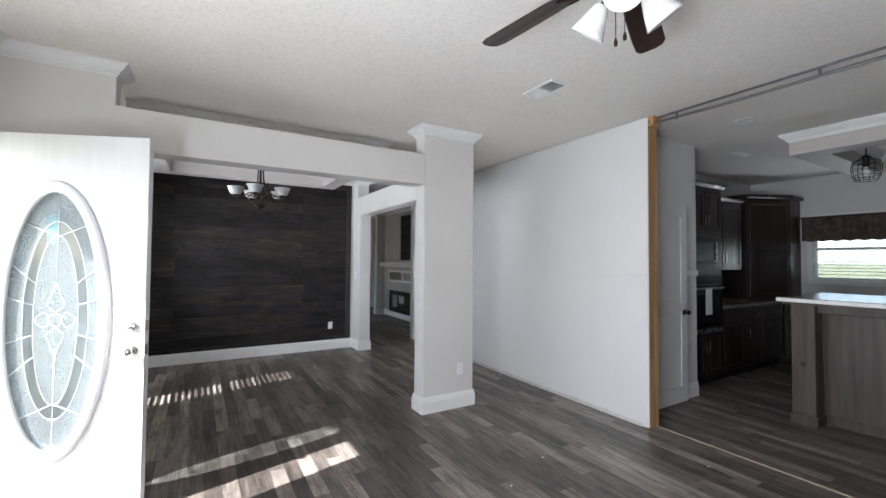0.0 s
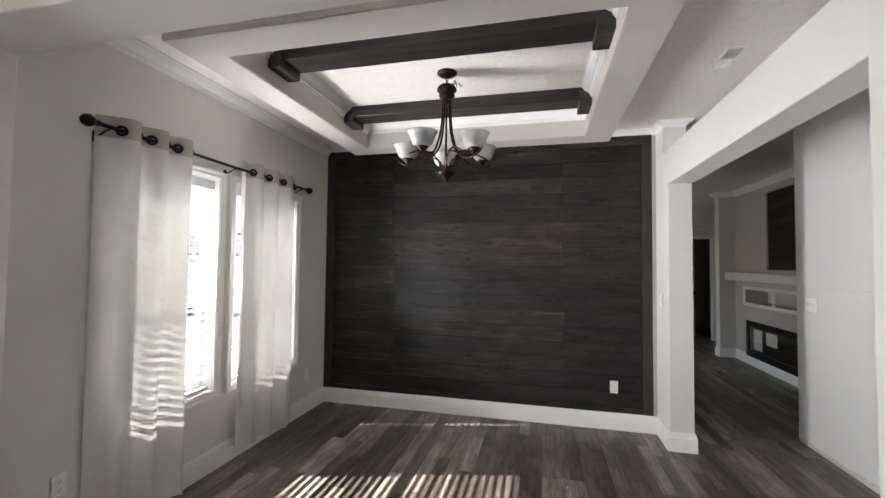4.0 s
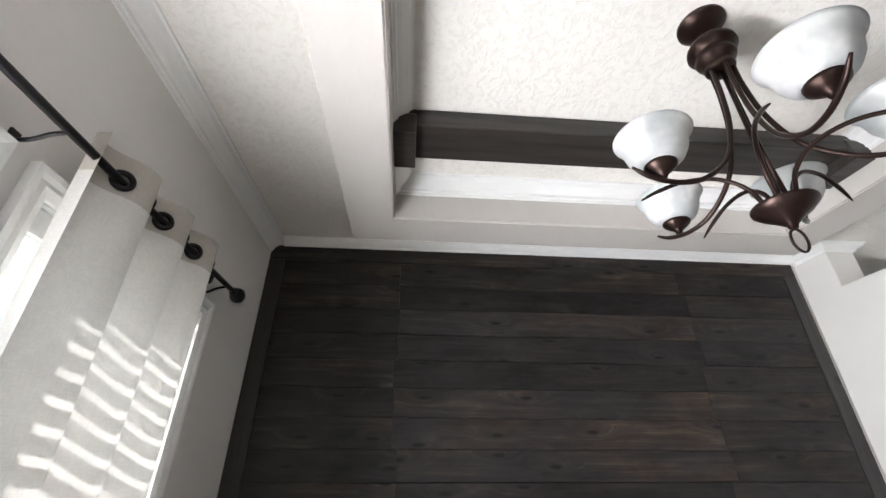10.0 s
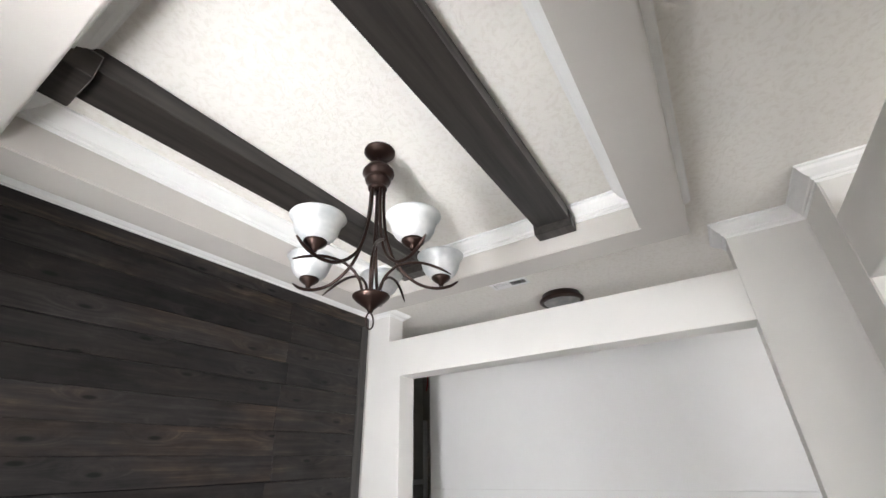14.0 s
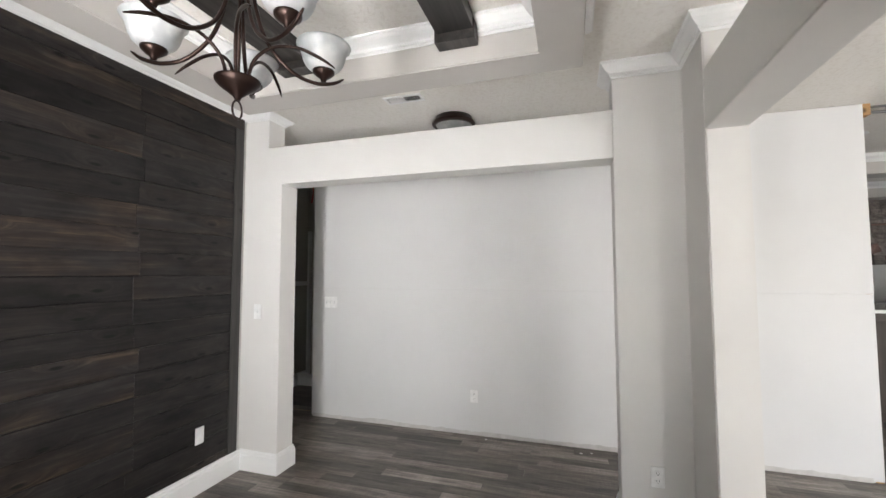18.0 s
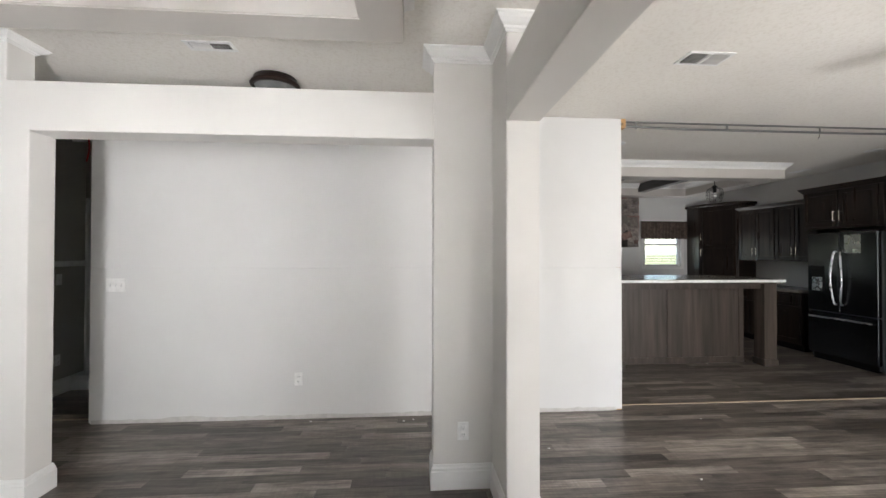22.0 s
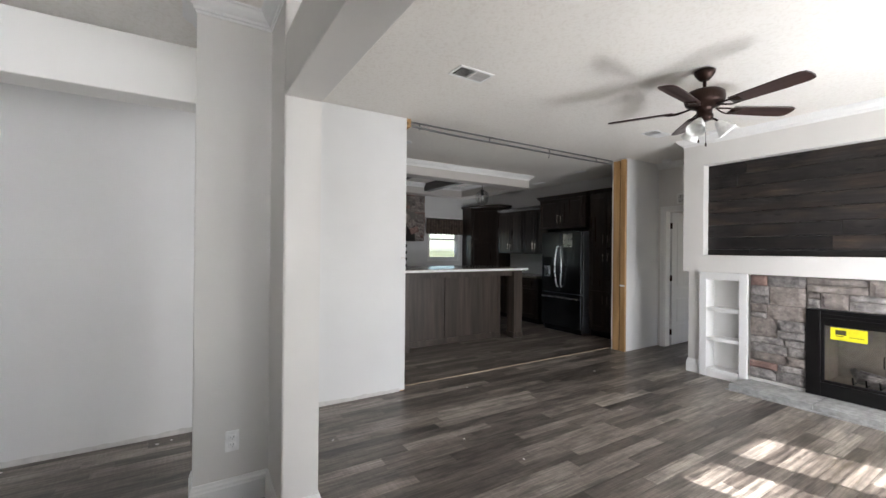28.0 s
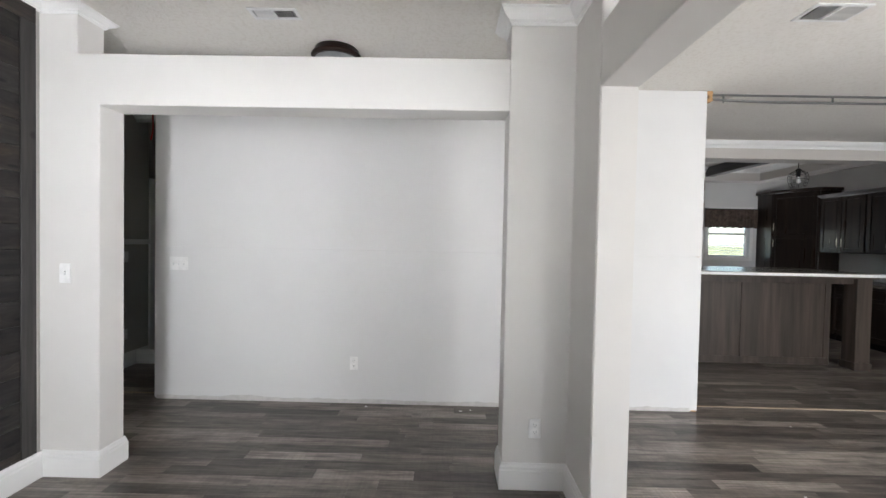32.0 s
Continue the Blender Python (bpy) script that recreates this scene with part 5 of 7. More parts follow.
# ---- ceiling fan ----
fan = thing("ceiling_fan", (1.451, 1.332, 2.287), "dark bronze five-blade ceiling fan with three white glass shades", "ceiling fan")
top = C - 2.305
own("canopy", lathe(bm_new(), [(0.018, top - 0.07), (0.03, top - 0.066), (0.05, top - 0.045), (0.066, top - 0.02), (0.07, top)], segs=28), BRONZE, fan, smooth=True)
own("downrod", tube(bm_new(), [(0, 0, top - 0.06), (0, 0, 0.33)], 0.012, 12), BRONZE, fan, smooth=True)
own("motor", lathe(bm_new(), [(0.001, 0.345), (0.03, 0.342), (0.06, 0.335), (0.11, 0.322), (0.128, 0.305), (0.132, 0.27), (0.125, 0.235), (0.10, 0.215), (0.07, 0.205), (0.05, 0.19), (0.05, 0.16), (0.058, 0.15), (0.055, 0.12), (0.03, 0.108), (0.001, 0.106)], segs=36), BRONZE, fan, smooth=True)
BLADE = wood("mahogany_blade", (0.022, 0.010, 0.009), (0.05, 0.022, 0.018), 0, 0.35, 0.8, knots=False, vary=0.1)
FROST = plain("frosted_white_glass", (0.84, 0.84, 0.82), 0.25)
for k in range(5):
    a = 25 + 72 * k
    m = pose(0, 0, 0.195, 0, 0, a) @ pose(0, 0, 0, -12, 0, 0)
    bm = bm_new()
    outline = [(0.20, -0.048), (0.30, -0.056), (0.50, -0.064), (0.62, -0.064), (0.655, -0.05), (0.665, -0.02), (0.665, 0.02), (0.655, 0.05), (0.62, 0.064), (0.50, 0.064), (0.30, 0.056), (0.20, 0.048)]
    prism(bm, outline, "z", -0.004, 0.004)
    b = own("blade", rounded(bm, 0.002), BLADE, fan)
    b.matrix_basis = m
    bm = bm_new()
    for s in (-1, 1):
        tube(bm, arc([(0.09, 0, 0.012), (0.14, s * 0.022, 0.0), (0.19, s * 0.034, -0.008), (0.24, s * 0.03, -0.008)], 4), 0.006, 6)
    box(bm, 0.20, 0.26, -0.036, 0.036, -0.009, -0.004)
    b = own("blade_iron", bm, BRONZE, fan, "", True)
    b.matrix_basis = m
for k in range(3):
    a = radians(-25 + 120 * k)
    d = Vector((math.cos(a), math.sin(a), 0))
    own("lamp_arm", tube(bm_new(), arc([d * 0.03 + Vector((0, 0, 0.12)), d * 0.06 + Vector((0, 0, 0.118)), d * 0.085 + Vector((0, 0, 0.10))], 4), 0.008, 8), BRONZE, fan, smooth=True)
    m = Matrix.Rotation(a, 4, "Z") @ Matrix.Rotation(radians(38), 4, "Y").inverted()
    prof = [(0.022, 0.0), (0.028, -0.012), (0.036, -0.03), (0.046, -0.055), (0.054, -0.08), (0.064, -0.105), (0.062, -0.107), (0.050, -0.08), (0.042, -0.055), (0.032, -0.03), (0.02, -0.008)]
    own("shade", lathe(bm_new(), prof, d * 0.082 + Vector((0, 0, 0.10)), 24, m.to_3x3().to_4x4()), FROST, fan, "white frosted tulip shade", True)
for x, z in ((0.03, -0.02), (-0.02, -0.055)):
    own("pull_chain", tube(bm_new(), [(x, 0.02, 0.11), (x, 0.02, z)], 0.0016, 5), BRONZE, fan)
    own("pull_knob", lathe(bm_new(), [(0.001, z - 0.03), (0.006, z - 0.026), (0.007, z - 0.014), (0.003, z), (0.001, z + 0.002)], (x, 0.02, 0), 10), BRONZE, fan, smooth=True)

sm = thing("smoke_detector", (3.27, -1.40, C - 0.04), "round white smoke detector on the ceiling", "smoke detector")
own("body", lathe(bm_new(), [(0.001, 0), (0.04, 0.002), (0.056, 0.012), (0.062, 0.03), (0.065, 0.04)], segs=28), PLATE, sm, smooth=True)

# ---- middle line: bare studs, conduit, floor joint ----
st = thing("stud_post", (3.70, 2.655, 0.0), "bare pine studs at the end of the wallboard partition", "post", "bare studs")
own("stud", bbox(-0.042, 0.02, 0.0, 0.044, 0.0, C - 0.02, 0.002), PINE, st)
own("stud", bbox(0.022, 0.10, 0.002, 0.044, 0.0, C - 0.03, 0.002), PINE, st)
own("block", bbox(-0.045, 0.06, -0.05, -0.002, C - 0.09, C - 0.004, 0.002), PINE, st)
st = thing("stud_post", (3.62, -0.80, 0.0), "bare pine studs beside the short partition", "post", "bare studs")
own("stud", bbox(-0.125, -0.048, 0.001, 0.042, 0.0, C - 0.02, 0.003), PINE, st)
own("stud", bbox(-0.026, 0.075, 0.001, 0.034, 0.0, C - 0.03, 0.003), PINE, st)
# near-black strip set in the gap to paint the shade between the studs
own("gap_shade", boxes((-0.0475, -0.0265, 0.001, 0.012, 0.0, C - 0.04)), FLOOR, st, "dark strip for the shade between the studs")
own("board_edge", bbox(0.079, 0.098, 0.001, 0.03, 0.0, C - 0.05, 0.002), BOARD, st, "broken edge of wallboard")
own("tie_plate", boxes((-0.12, -0.045, 0.043, 0.0445, 0.93, 0.955)), PLATE, st)
GREYPIPE = plain("grey_conduit", (0.20, 0.20, 0.195), 0.45, 0.6)
cd = thing("conduit", (3.70, 0.95, C - 0.068), "grey electrical conduit along the ceiling joint", "conduit")
own("pipe", tube(bm_new(), arc([(0, 1.75, 0.012), (0.02, 1.2, 0.0), (0.05, 0.6, 0.008), (0.06, 0.0, 0.012), (0.06, -0.9, 0.012), (0.03, -1.72, 0.012)], 5), 0.011, 8), GREYPIPE, cd, smooth=True)
own("seam_strip", boxes((0.03, 0.055, -1.74, 1.72, 0.056, 0.067)), GREYPIPE, cd)
for y in (1.5, 0.55, -0.45, -1.4):
    own("strap", boxes((0.052, 0.058, y - 0.008, y + 0.008, 0.0, 0.067), (0.04, 0.07, y - 0.012, y + 0.012, 0.060, 0.0665)), GREYPIPE, cd)
own("hanger", tube(bm_new(), [(0.06, -0.45, 0.02), (0.06, -0.45, -0.03), (0.075, -0.45, -0.045)], 0.003, 6), BLACK, cd)
OAKSTRIP = plain("oak_strip", (0.42, 0.34, 0.25), 0.6)
bm = boxes((3.765, 3.785, -0.78, 2.70, 0, 0.005), (3.757, 3.777, 7.46, 12.6, 0, 0.005))
structure("floor_joint_strip", bm, OAKSTRIP, "thin pale strip covering the floor joint", "trim")
MUD = plain("joint_compound", (0.60, 0.585, 0.56), 0.95)
bm = bm_new()
rng = random.Random(5)
y = 2.72
lowv, topv = [], []
while y < 7.42:
    h = 0.034 + 0.05 * max(0, noise.noise(Vector((y * 1.9, 1, 0)))) + 0.012 * noise.noise(Vector((y * 17, 2, 0)))
    lowv.append(bm.verts.new((XM - 0.004, y, 0.001)))
    topv.append(bm.verts.new((XM - 0.0015, y, max(0.006, h))))
    y += 0.04
for i in range(len(lowv) - 1):
    bm.faces.new((lowv[i], lowv[i + 1], topv[i + 1], topv[i]))
structure("compound_edge", bm, MUD, "rough joint compound along the foot of the wallboard", "trim")

# ---- hall end: doorway and open door ----
bm = boxes((2.62, 2.636, -1.72, -1.60, 0, 2.05), (3.384, 3.40, -1.72, -1.60, 0, 2.05), (2.62, 3.40, -1.72, -1.60, 2.044, 2.06))
structure("door_frame_hall", bm, TRIM, "white interior door jamb", "door frame")
bm = bm_new()
for x0, s in ((2.62, -1), (3.40, 1)):
    prism(bm, [(x0 + s * u, -1.60 + v) for u, v in casing_prof], "z", 0, 2.118)
prism(bm, [(-1.60 + v + 0.0005, 2.06 + u) for u, v in casing_prof], "x", 2.585, 3.458)
structure("door_casing_hall", bm, TRIM, "white casing round the hall door", "casing")


def panel_door(name, place, turn, label, w=0.76, h=2.03, knob=BLACK, hinge_side=1, panels=((0.12, 0.30, 0.74), (0.12, 0.86, 1.92))):
    """A white moulded panel door, hinged at its own origin, along +x; +y is its front."""
    d = thing(name, place, label, "door", "", turn)
    holes = [(a, w - a, z0, z1) for a, z0, z1 in panels]
    bm = holed(bm_new(), "y", -0.0175, 0.0175, 0, w, 0, h, holes)
    own("stile_frame", bm, DOORPAINT, d)
    for x0, x1, z0, z1 in holes:
        bm = bm_new()
        box(bm, x0, x1, -0.009, 0.009, z0, z1)
        own("panel", bm, DOORPAINT, d)
        own("raised_field", bbox(x0 + 0.04, x1 - 0.04, -0.015, 0.015, z0 + 0.04, z1 - 0.04, 0.008), DOORPAINT, d)
    for s in (-1, 1):
        m = Matrix.Rotation(radians(-90 * s), 4, "X")
        own("door_knob", lathe(bm_new(), [(0.001, 0.0), (0.03, 0.0), (0.03, 0.006), (0.012, 0.01), (0.011, 0.03), (0.022, 0.038), (0.027, 0.05), (0.022, 0.062), (0.001, 0.066)], (w - 0.065, s * 0.0175, 0.93), 20, m), knob, d, "dark round door knob", True)
    for z in (0.2, 1.02, 1.82):
        own("hinge", boxes((-0.008, 0.0, -0.02, 0.02, z - 0.045, z + 0.045), r=0.001), BRONZE, d)
    return d


panel_door("interior_door", (3.378, -1.735, 0.012), -88, "white moulded two-panel door standing open at the hall end", w=0.74)
gr = thing("return_grille", (3.05, -1.60, 2.22), "white louvred return-air grille above the hall door", "vent")
own("frame", boxes((-0.17, 0.17, 0, 0.008, -0.075, -0.055), (-0.17, 0.17, 0, 0.008, 0.055, 0.075), (-0.17, -0.15, 0, 0.008, -0.055, 0.055), (0.15, 0.17, 0, 0.008, -0.055, 0.055), r=0.001), PLATE, gr)
# dark sheet in place of the shaded hollow behind the slats
own("backing", boxes((-0.15, 0.15, 0.0005, 0.0015, -0.055, 0.055)), FLOOR, gr)
me = mesh_of("slat", boxes((-0.15, 0.15, -0.006, 0.006, -0.0007, 0.0007)), PLATE)
for k in range(9):
    piece("slat", me, gr, pose(0, 0.005, -0.048 + 0.012 * k, 35, 0, 0))

# ---- kitchen ----
def shaker(parent, x0, x1, z0, z1, mat, handle=None, y=0.0, bar=0.13):
    """A framed cabinet door or drawer front that looks along -y, with a bar pull: handle is 'l', 'r', 'h' (level) or None; '+' or '-' puts it high or low."""
    t = 0.055 if z1 - z0 > 0.25 and x1 - x0 > 0.2 else 0.03
    bm = boxes((x0, x0 + t, y - 0.02, y, z0, z1), (x1 - t, x1, y - 0.02, y, z0, z1), (x0 + t, x1 - t, y - 0.02, y, z1 - t, z1), (x0 + t, x1 - t, y - 0.02, y, z0, z0 + t), (x0 + t, x1 - t, y - 0.010, y, z0 + t, z1 - t), r=0.002)
    if z1 - z0 > 0.3:
        box(bm, x0 + t + 0.03, x1 - t - 0.03, y - 0.015, y - 0.009, z0 + t + 0.03, z1 - t - 0.03)
    d = own("door" if z1 - z0 > 0.25 else "drawer", bm, mat, parent)
    if handle:
        if handle[0] == "h":
            xc, zc = (x0 + x1) / 2, (z0 + z1) / 2
            pts = [(xc - bar / 2, y - 0.02, zc), (xc - bar / 2, y - 0.048, zc), (xc + bar / 2, y - 0.048, zc), (xc + bar / 2, y - 0.02, zc)]
        else:
            xc = x0 + 0.032 if handle[0] == "l" else x1 - 0.032
            zc = z1 - 0.14 if handle[-1] == "+" else z0 + 0.14 if handle[-1] == "-" else (z0 + z1) / 2
            pts = [(xc, y - 0.02, zc - bar / 2), (xc, y - 0.048, zc - bar / 2), (xc, y - 0.048, zc + bar / 2), (xc, y - 0.02, zc + bar / 2)]
        own("handle", tube(bm_new(), pts, 0.005, 7), NICKEL, d, "brushed nickel bar pull")


def cabinet(name, place, turn, w, d, h, label, fronts, kick=0.0, crown=0.0, group="kitchen cabinets"):
    """A cabinet box with its own front at y = 0 looking along -y, from x = 0 to w; fronts are (x0, x1, z0, z1, handle)."""
    c = thing(name, place, label, "cabinet", group, turn)
    own("body", bbox(0, w, 0.0, d, kick, h, 0.002), CAB, c)
    if kick:
        own("toe_kick", boxes((0.01, w - 0.01, 0.06, d, 0, kick)), BLACK, c)
    if crown:
        bm = molding(bm_new(), [(0, d), (0, 0), (w, 0), (w, d)], [(-0.0, 0), (-0.012, 0), (-0.02, 0.02), (-0.045, 0.05), (-0.05, 0.065), (0.0, 0.065)], h - 0.02)
        own("cornice", bm, CAB, c)
    for f in fronts:
        shaker(c, *f[:4], CAB, f[4])
    return c


DARK = "dark espresso wooden"
# north run, looking south
NY = 3.08
cabinet("oven_cabinet", (5.0, NY, 0.0), 0, 0.83, 0.62, 2.38, DARK + " tall cabinet holding microwave and wall oven", [(0.03, 0.41, 1.84, 2.34, "r-"), (0.42, 0.80, 1.84, 2.34, "l-"), (0.03, 0.41, 0.12, 0.62, "r+"), (0.42, 0.80, 0.12, 0.62, "l+")], 0.1, 1)
mw = thing("microwave", (5.415, NY - 0.022, 1.42), "black built-in microwave with steel trim in the tall cabinet", "microwave")
own("body", bbox(-0.37, 0.37, 0.0, 0.02, 0, 0.36, 0.003), BLACK, mw)
own("door", bbox(-0.35, 0.20, -0.012, 0.0, 0.03, 0.335, 0.004), DARKSTEEL, mw)
own("window", boxes((-0.30, 0.15, -0.0135, -0.012, 0.07, 0.29)), BLACK, mw)
own("handle", tube(bm_new(), [(0.175, -0.012, 0.06), (0.175, -0.04, 0.07), (0.175, -0.04, 0.29), (0.175, -0.012, 0.30)], 0.007, 8), STEEL, mw)
own("control_panel", bbox(0.22, 0.35, -0.010, 0.0, 0.03, 0.335, 0.003), BLACK, mw)
wo = thing("wall_oven", (5.415, NY - 0.022, 0.66), "black steel wall oven with a cloth over its handle", "oven")
own("body", bbox(-0.37, 0.37, 0.0, 0.02, 0, 0.68, 0.003), BLACK, wo)
own("control_panel", bbox(-0.36, 0.36, -0.015, 0.0, 0.56, 0.66, 0.004), DARKSTEEL, wo)
own("door", bbox(-0.36, 0.36, -0.018, 0.0, 0.03, 0.545, 0.005), DARKSTEEL, wo)
own("window", boxes((-0.28, 0.28, -0.0195, -0.018, 0.10, 0.43)), BLACK, wo)
own("handle", tube(bm_new(), [(-0.30, -0.018, 0.50), (-0.30, -0.055, 0.505), (0.30, -0.055, 0.505), (0.30, -0.018, 0.50)], 0.010, 8), STEEL, wo)
own("drawer_line", bbox(-0.36, 0.36, -0.014, 0.0, -0.03, 0.02, 0.003), STEEL, wo)
tw = thing("manual_bag", (5.36, NY - 0.082, 0.86), "white paper manual hanging from the oven handle", "paper")
own("sheet", bbox(-0.07, 0.07, -0.004, 0.0, 0.0, 0.30, 0.001), PLATE, tw)

cabinet("upper_cabinet", (5.84, NY + 0.27, 1.37), 0, 1.12, 0.35, 0.96, DARK + " wall cabinet with two doors", [(0.02, 0.55, 0.03, 0.93, "r-"), (0.57, 1.10, 0.03, 0.93, "l-")], 0, 1)
cabinet("base_cabinet", (5.84, NY, 0.0), 0, 1.72, 0.62, 0.89, DARK + " base cabinet with doors and drawers", [(0.02, 0.56, 0.70, 0.86, "h"), (0.58, 1.12, 0.70, 0.86, "h"), (1.14, 1.70, 0.70, 0.86, "h"), (0.02, 0.56, 0.13, 0.68, "r+"), (0.58, 1.12, 0.13, 0.68, "l+"), (1.14, 1.70, 0.13, 0.68, "l+")], 0.1)

# corner tall cabinets, set slantwise on the worktop
for yc, tn, label in ((3.72, 0, "north"), (-1.85, 1, "south")):
    c = thing("corner_cabinet", (XE, yc, 0.935), DARK + " tall corner cabinet on the worktop", "cabinet", "corner cabinets")
    s = -1 if tn == 0 else 1
    bm = bm_new()
    prism(bm, [(0, 0), (0, s * 0.66), (-0.36, s * 0.66), (-1.02, s * 0.36), (-1.02, 0)], "z", 0, 1.50)
    own("body", rounded(bm, 0.003), CAB, c)
    bm = bm_new()
    prism(bm, [(0, 0), (0, s * 0.71), (-0.39, s * 0.71), (-1.07, s * 0.39), (-1.07, 0)], "z", 1.495, 1.55)
    own("cornice", rounded(bm, 0.012), CAB, c)
    w = math.hypot(0.66, 0.30)
    for z0, z1, hnd in ((0.03, 0.72, "+"), (0.75, 1.46, "-")):
        t = 0.055
        bm = boxes((0.03, 0.03 + t, 0, 0.02, z0, z1), (w - 0.03 - t, w - 0.03, 0, 0.02, z0, z1), (0.03 + t, w - 0.03 - t, 0, 0.02, z1 - t, z1), (0.03 + t, w - 0.03 - t, 0, 0.02, z0, z0 + t), (0.03 + t, w - 0.03 - t, 0, 0.010, z0 + t, z1 - t), r=0.002)
        flip = Matrix.Diagonal((1, s, 1, 1))
        d = own("door", bm, CAB, c)
        d.matrix_basis = Matrix.Translation((-1.02, s * 0.36, 0)) @ Matrix.Rotation(math.atan2(s * 0.30, 0.66), 4, "Z") @ flip
        zc = z1 - 0.14 if hnd == "+" else z0 + 0.14
        own("handle", tube(bm_new(), [(w - 0.065, 0.02, zc - 0.065), (w - 0.065, 0.048, zc - 0.065), (w - 0.065, 0.048, zc + 0.065), (w - 0.065, 0.02, zc + 0.065)], 0.005, 7), NICKEL, d, "brushed nickel bar pull")

# east run, looking west
EXF = 7.58
for y0, w in ((-1.20, 0.85), (-0.34, 0.86), (1.34, 0.86), (2.21, 0.86)):
    cabinet("base_cabinet", (EXF, y0 + w, 0.0), -90, w, 0.62, 0.89, DARK + " base cabinet below the worktop", [(0.02, w - 0.02, 0.70, 0.86, "h"), (0.02, w / 2 - 0.01, 0.13, 0.68, "r+"), (w / 2 + 0.01, w - 0.02, 0.13, 0.68, "l+")], 0.1)
rg = thing("kitchen_range", (EXF - 0.02, 0.93, 0.0), "black steel range under the stone hood", "range")
own("body", bbox(0.02, 0.60, -0.375, 0.375, 0.08, 0.905, 0.004), BLACK, rg)
own("oven_door", bbox(-0.015, 0.02, -0.37, 0.37, 0.22, 0.74, 0.004), DARKSTEEL, rg)
own("handle", tube(bm_new(), [(-0.015, -0.3, 0.70), (-0.05, -0.3, 0.70), (-0.05, 0.3, 0.70), (-0.015, 0.3, 0.70)], 0.010, 8), STEEL, rg)
own("control_panel", bbox(-0.012, 0.02, -0.37, 0.37, 0.76, 0.90, 0.004), STEEL, rg)
own("cooktop", bbox(0.0, 0.60, -0.375, 0.375, 0.905, 0.925, 0.004), BLACK, rg)
COUNTER, cn, cl, cp = material("speckled_worktop")
cv = coords(cn, cl)
cl.new(ramp(cn, cl, noise_node(cn, cl, cv, 55, 8, 0.75), [(0.35, (0.075, 0.068, 0.06)), (0.5, (0.20, 0.182, 0.16)), (0.66, (0.38, 0.35, 0.31))]), cp.inputs["Base Color"])
cp.inputs["Roughness"].default_value = 0.24
wt = thing("worktop", (EXF, 0.93, 0.892), "speckled grey stone-look worktop round the kitchen", "worktop")
own("slab", rounded(boxes((-0.03, 0.62, 0.40, 2.79, 0, 0.042), (-0.03, 0.62, -2.78, -0.40, 0, 0.042)), 0.004), COUNTER, wt)
own("slab", bbox(-1.74, -0.031, 2.12, 2.79, 0, 0.042, 0.004), COUNTER, wt)
own("slab", bbox(-1.90, -0.031, -2.78, -2.12, 0, 0.042, 0.004), COUNTER, wt)
TILEB = plain("dark_backsplash", (0.035, 0.035, 0.038), 0.25)
bs = thing("backsplash", (XE, 0.93, 0.935), "dark tile backsplash strip above the worktop", "backsplash")
me = mesh_of("tile", bbox(-0.008, 0, 0.001, 0.149, 0.001, 0.096, 0.001), TILEB)
for k in range(-13, 13):
    piece("tile", me, bs, pose(0, 0.15 * k, 0))

me = mesh_of("tile", bbox(-0.008, 0, 0.001, 0.149, 0.001, 0.072, 0.001), TILEB)
for j in range(7):
    for k in range(-4, 4):
        piece("tile", me, bs, pose(0, 0.15 * k + 0.075 * (j % 2), 0.098 + 0.075 * j))

# range hood of stacked stone
hd = thing("range_hood", (XE, 0.93, 1.62), "stacked stone range hood with an arched opening", "range hood")
own("core", boxes((-0.55, 0, -0.72, 0.72, 0.38, 1.13), (-0.55, 0, -0.72, -0.50, 0.0, 0.38), (-0.55, 0, 0.50, 0.72, 0.0, 0.38)), MORTAR, hd)
rngh = random.Random(31)


def hood_stones(face, x0, x1, z0, z1):
    z = z0
    while z < z1 - 0.02:
        h = min(rngh.uniform(0.06, 0.12), z1 - z)
        x = x0
        while x < x1 - 0.02:
            w = min(rngh.uniform(0.12, 0.30), x1 - x)
            if x1 - x - w < 0.07:
                w = x1 - x
            ob = own("stone", stone_bm(w - 0.006, h - 0.006, rngh.uniform(0.02, 0.04), rngh, 3, 2), rngh.choice((STONES[1], STONES[1], STONES[2])), hd)
            ob.matrix_basis = (pose(-0.55, -(x + w / 2), z, 0, 0, 90) if face == "w" else pose(-0.55 + x + w / 2, -0.72, z, 0, 0, 180) if face == "s" else pose(-0.55 + x + w / 2, 0.72, z, 0, 0, 0))
            x += w
        z += h


hood_stones("w", -0.72, 0.72, 0.62, 1.12)
hood_stones("w", -0.72, -0.50, 0.0, 0.62)
hood_stones("w", 0.50, 0.72, 0.0, 0.62)
for s in ("s", "n"):
    hood_stones(s, 0.0, 0.55, 0.0, 1.12)
for k in range(9):
    a = radians(20 + 17.5 * k)
    ob = own("arch_stone", stone_bm(0.13, 0.20, 0.05, rngh, 3, 3), rngh.choice(STONES[1:]), hd)
    ob.matrix_basis = pose(-0.555, 0, 0.05, 0, 0, 90) @ Matrix.Rotation(radians(90) - a, 4, "Y") @ Matrix.Translation((0, 0, 0.40))

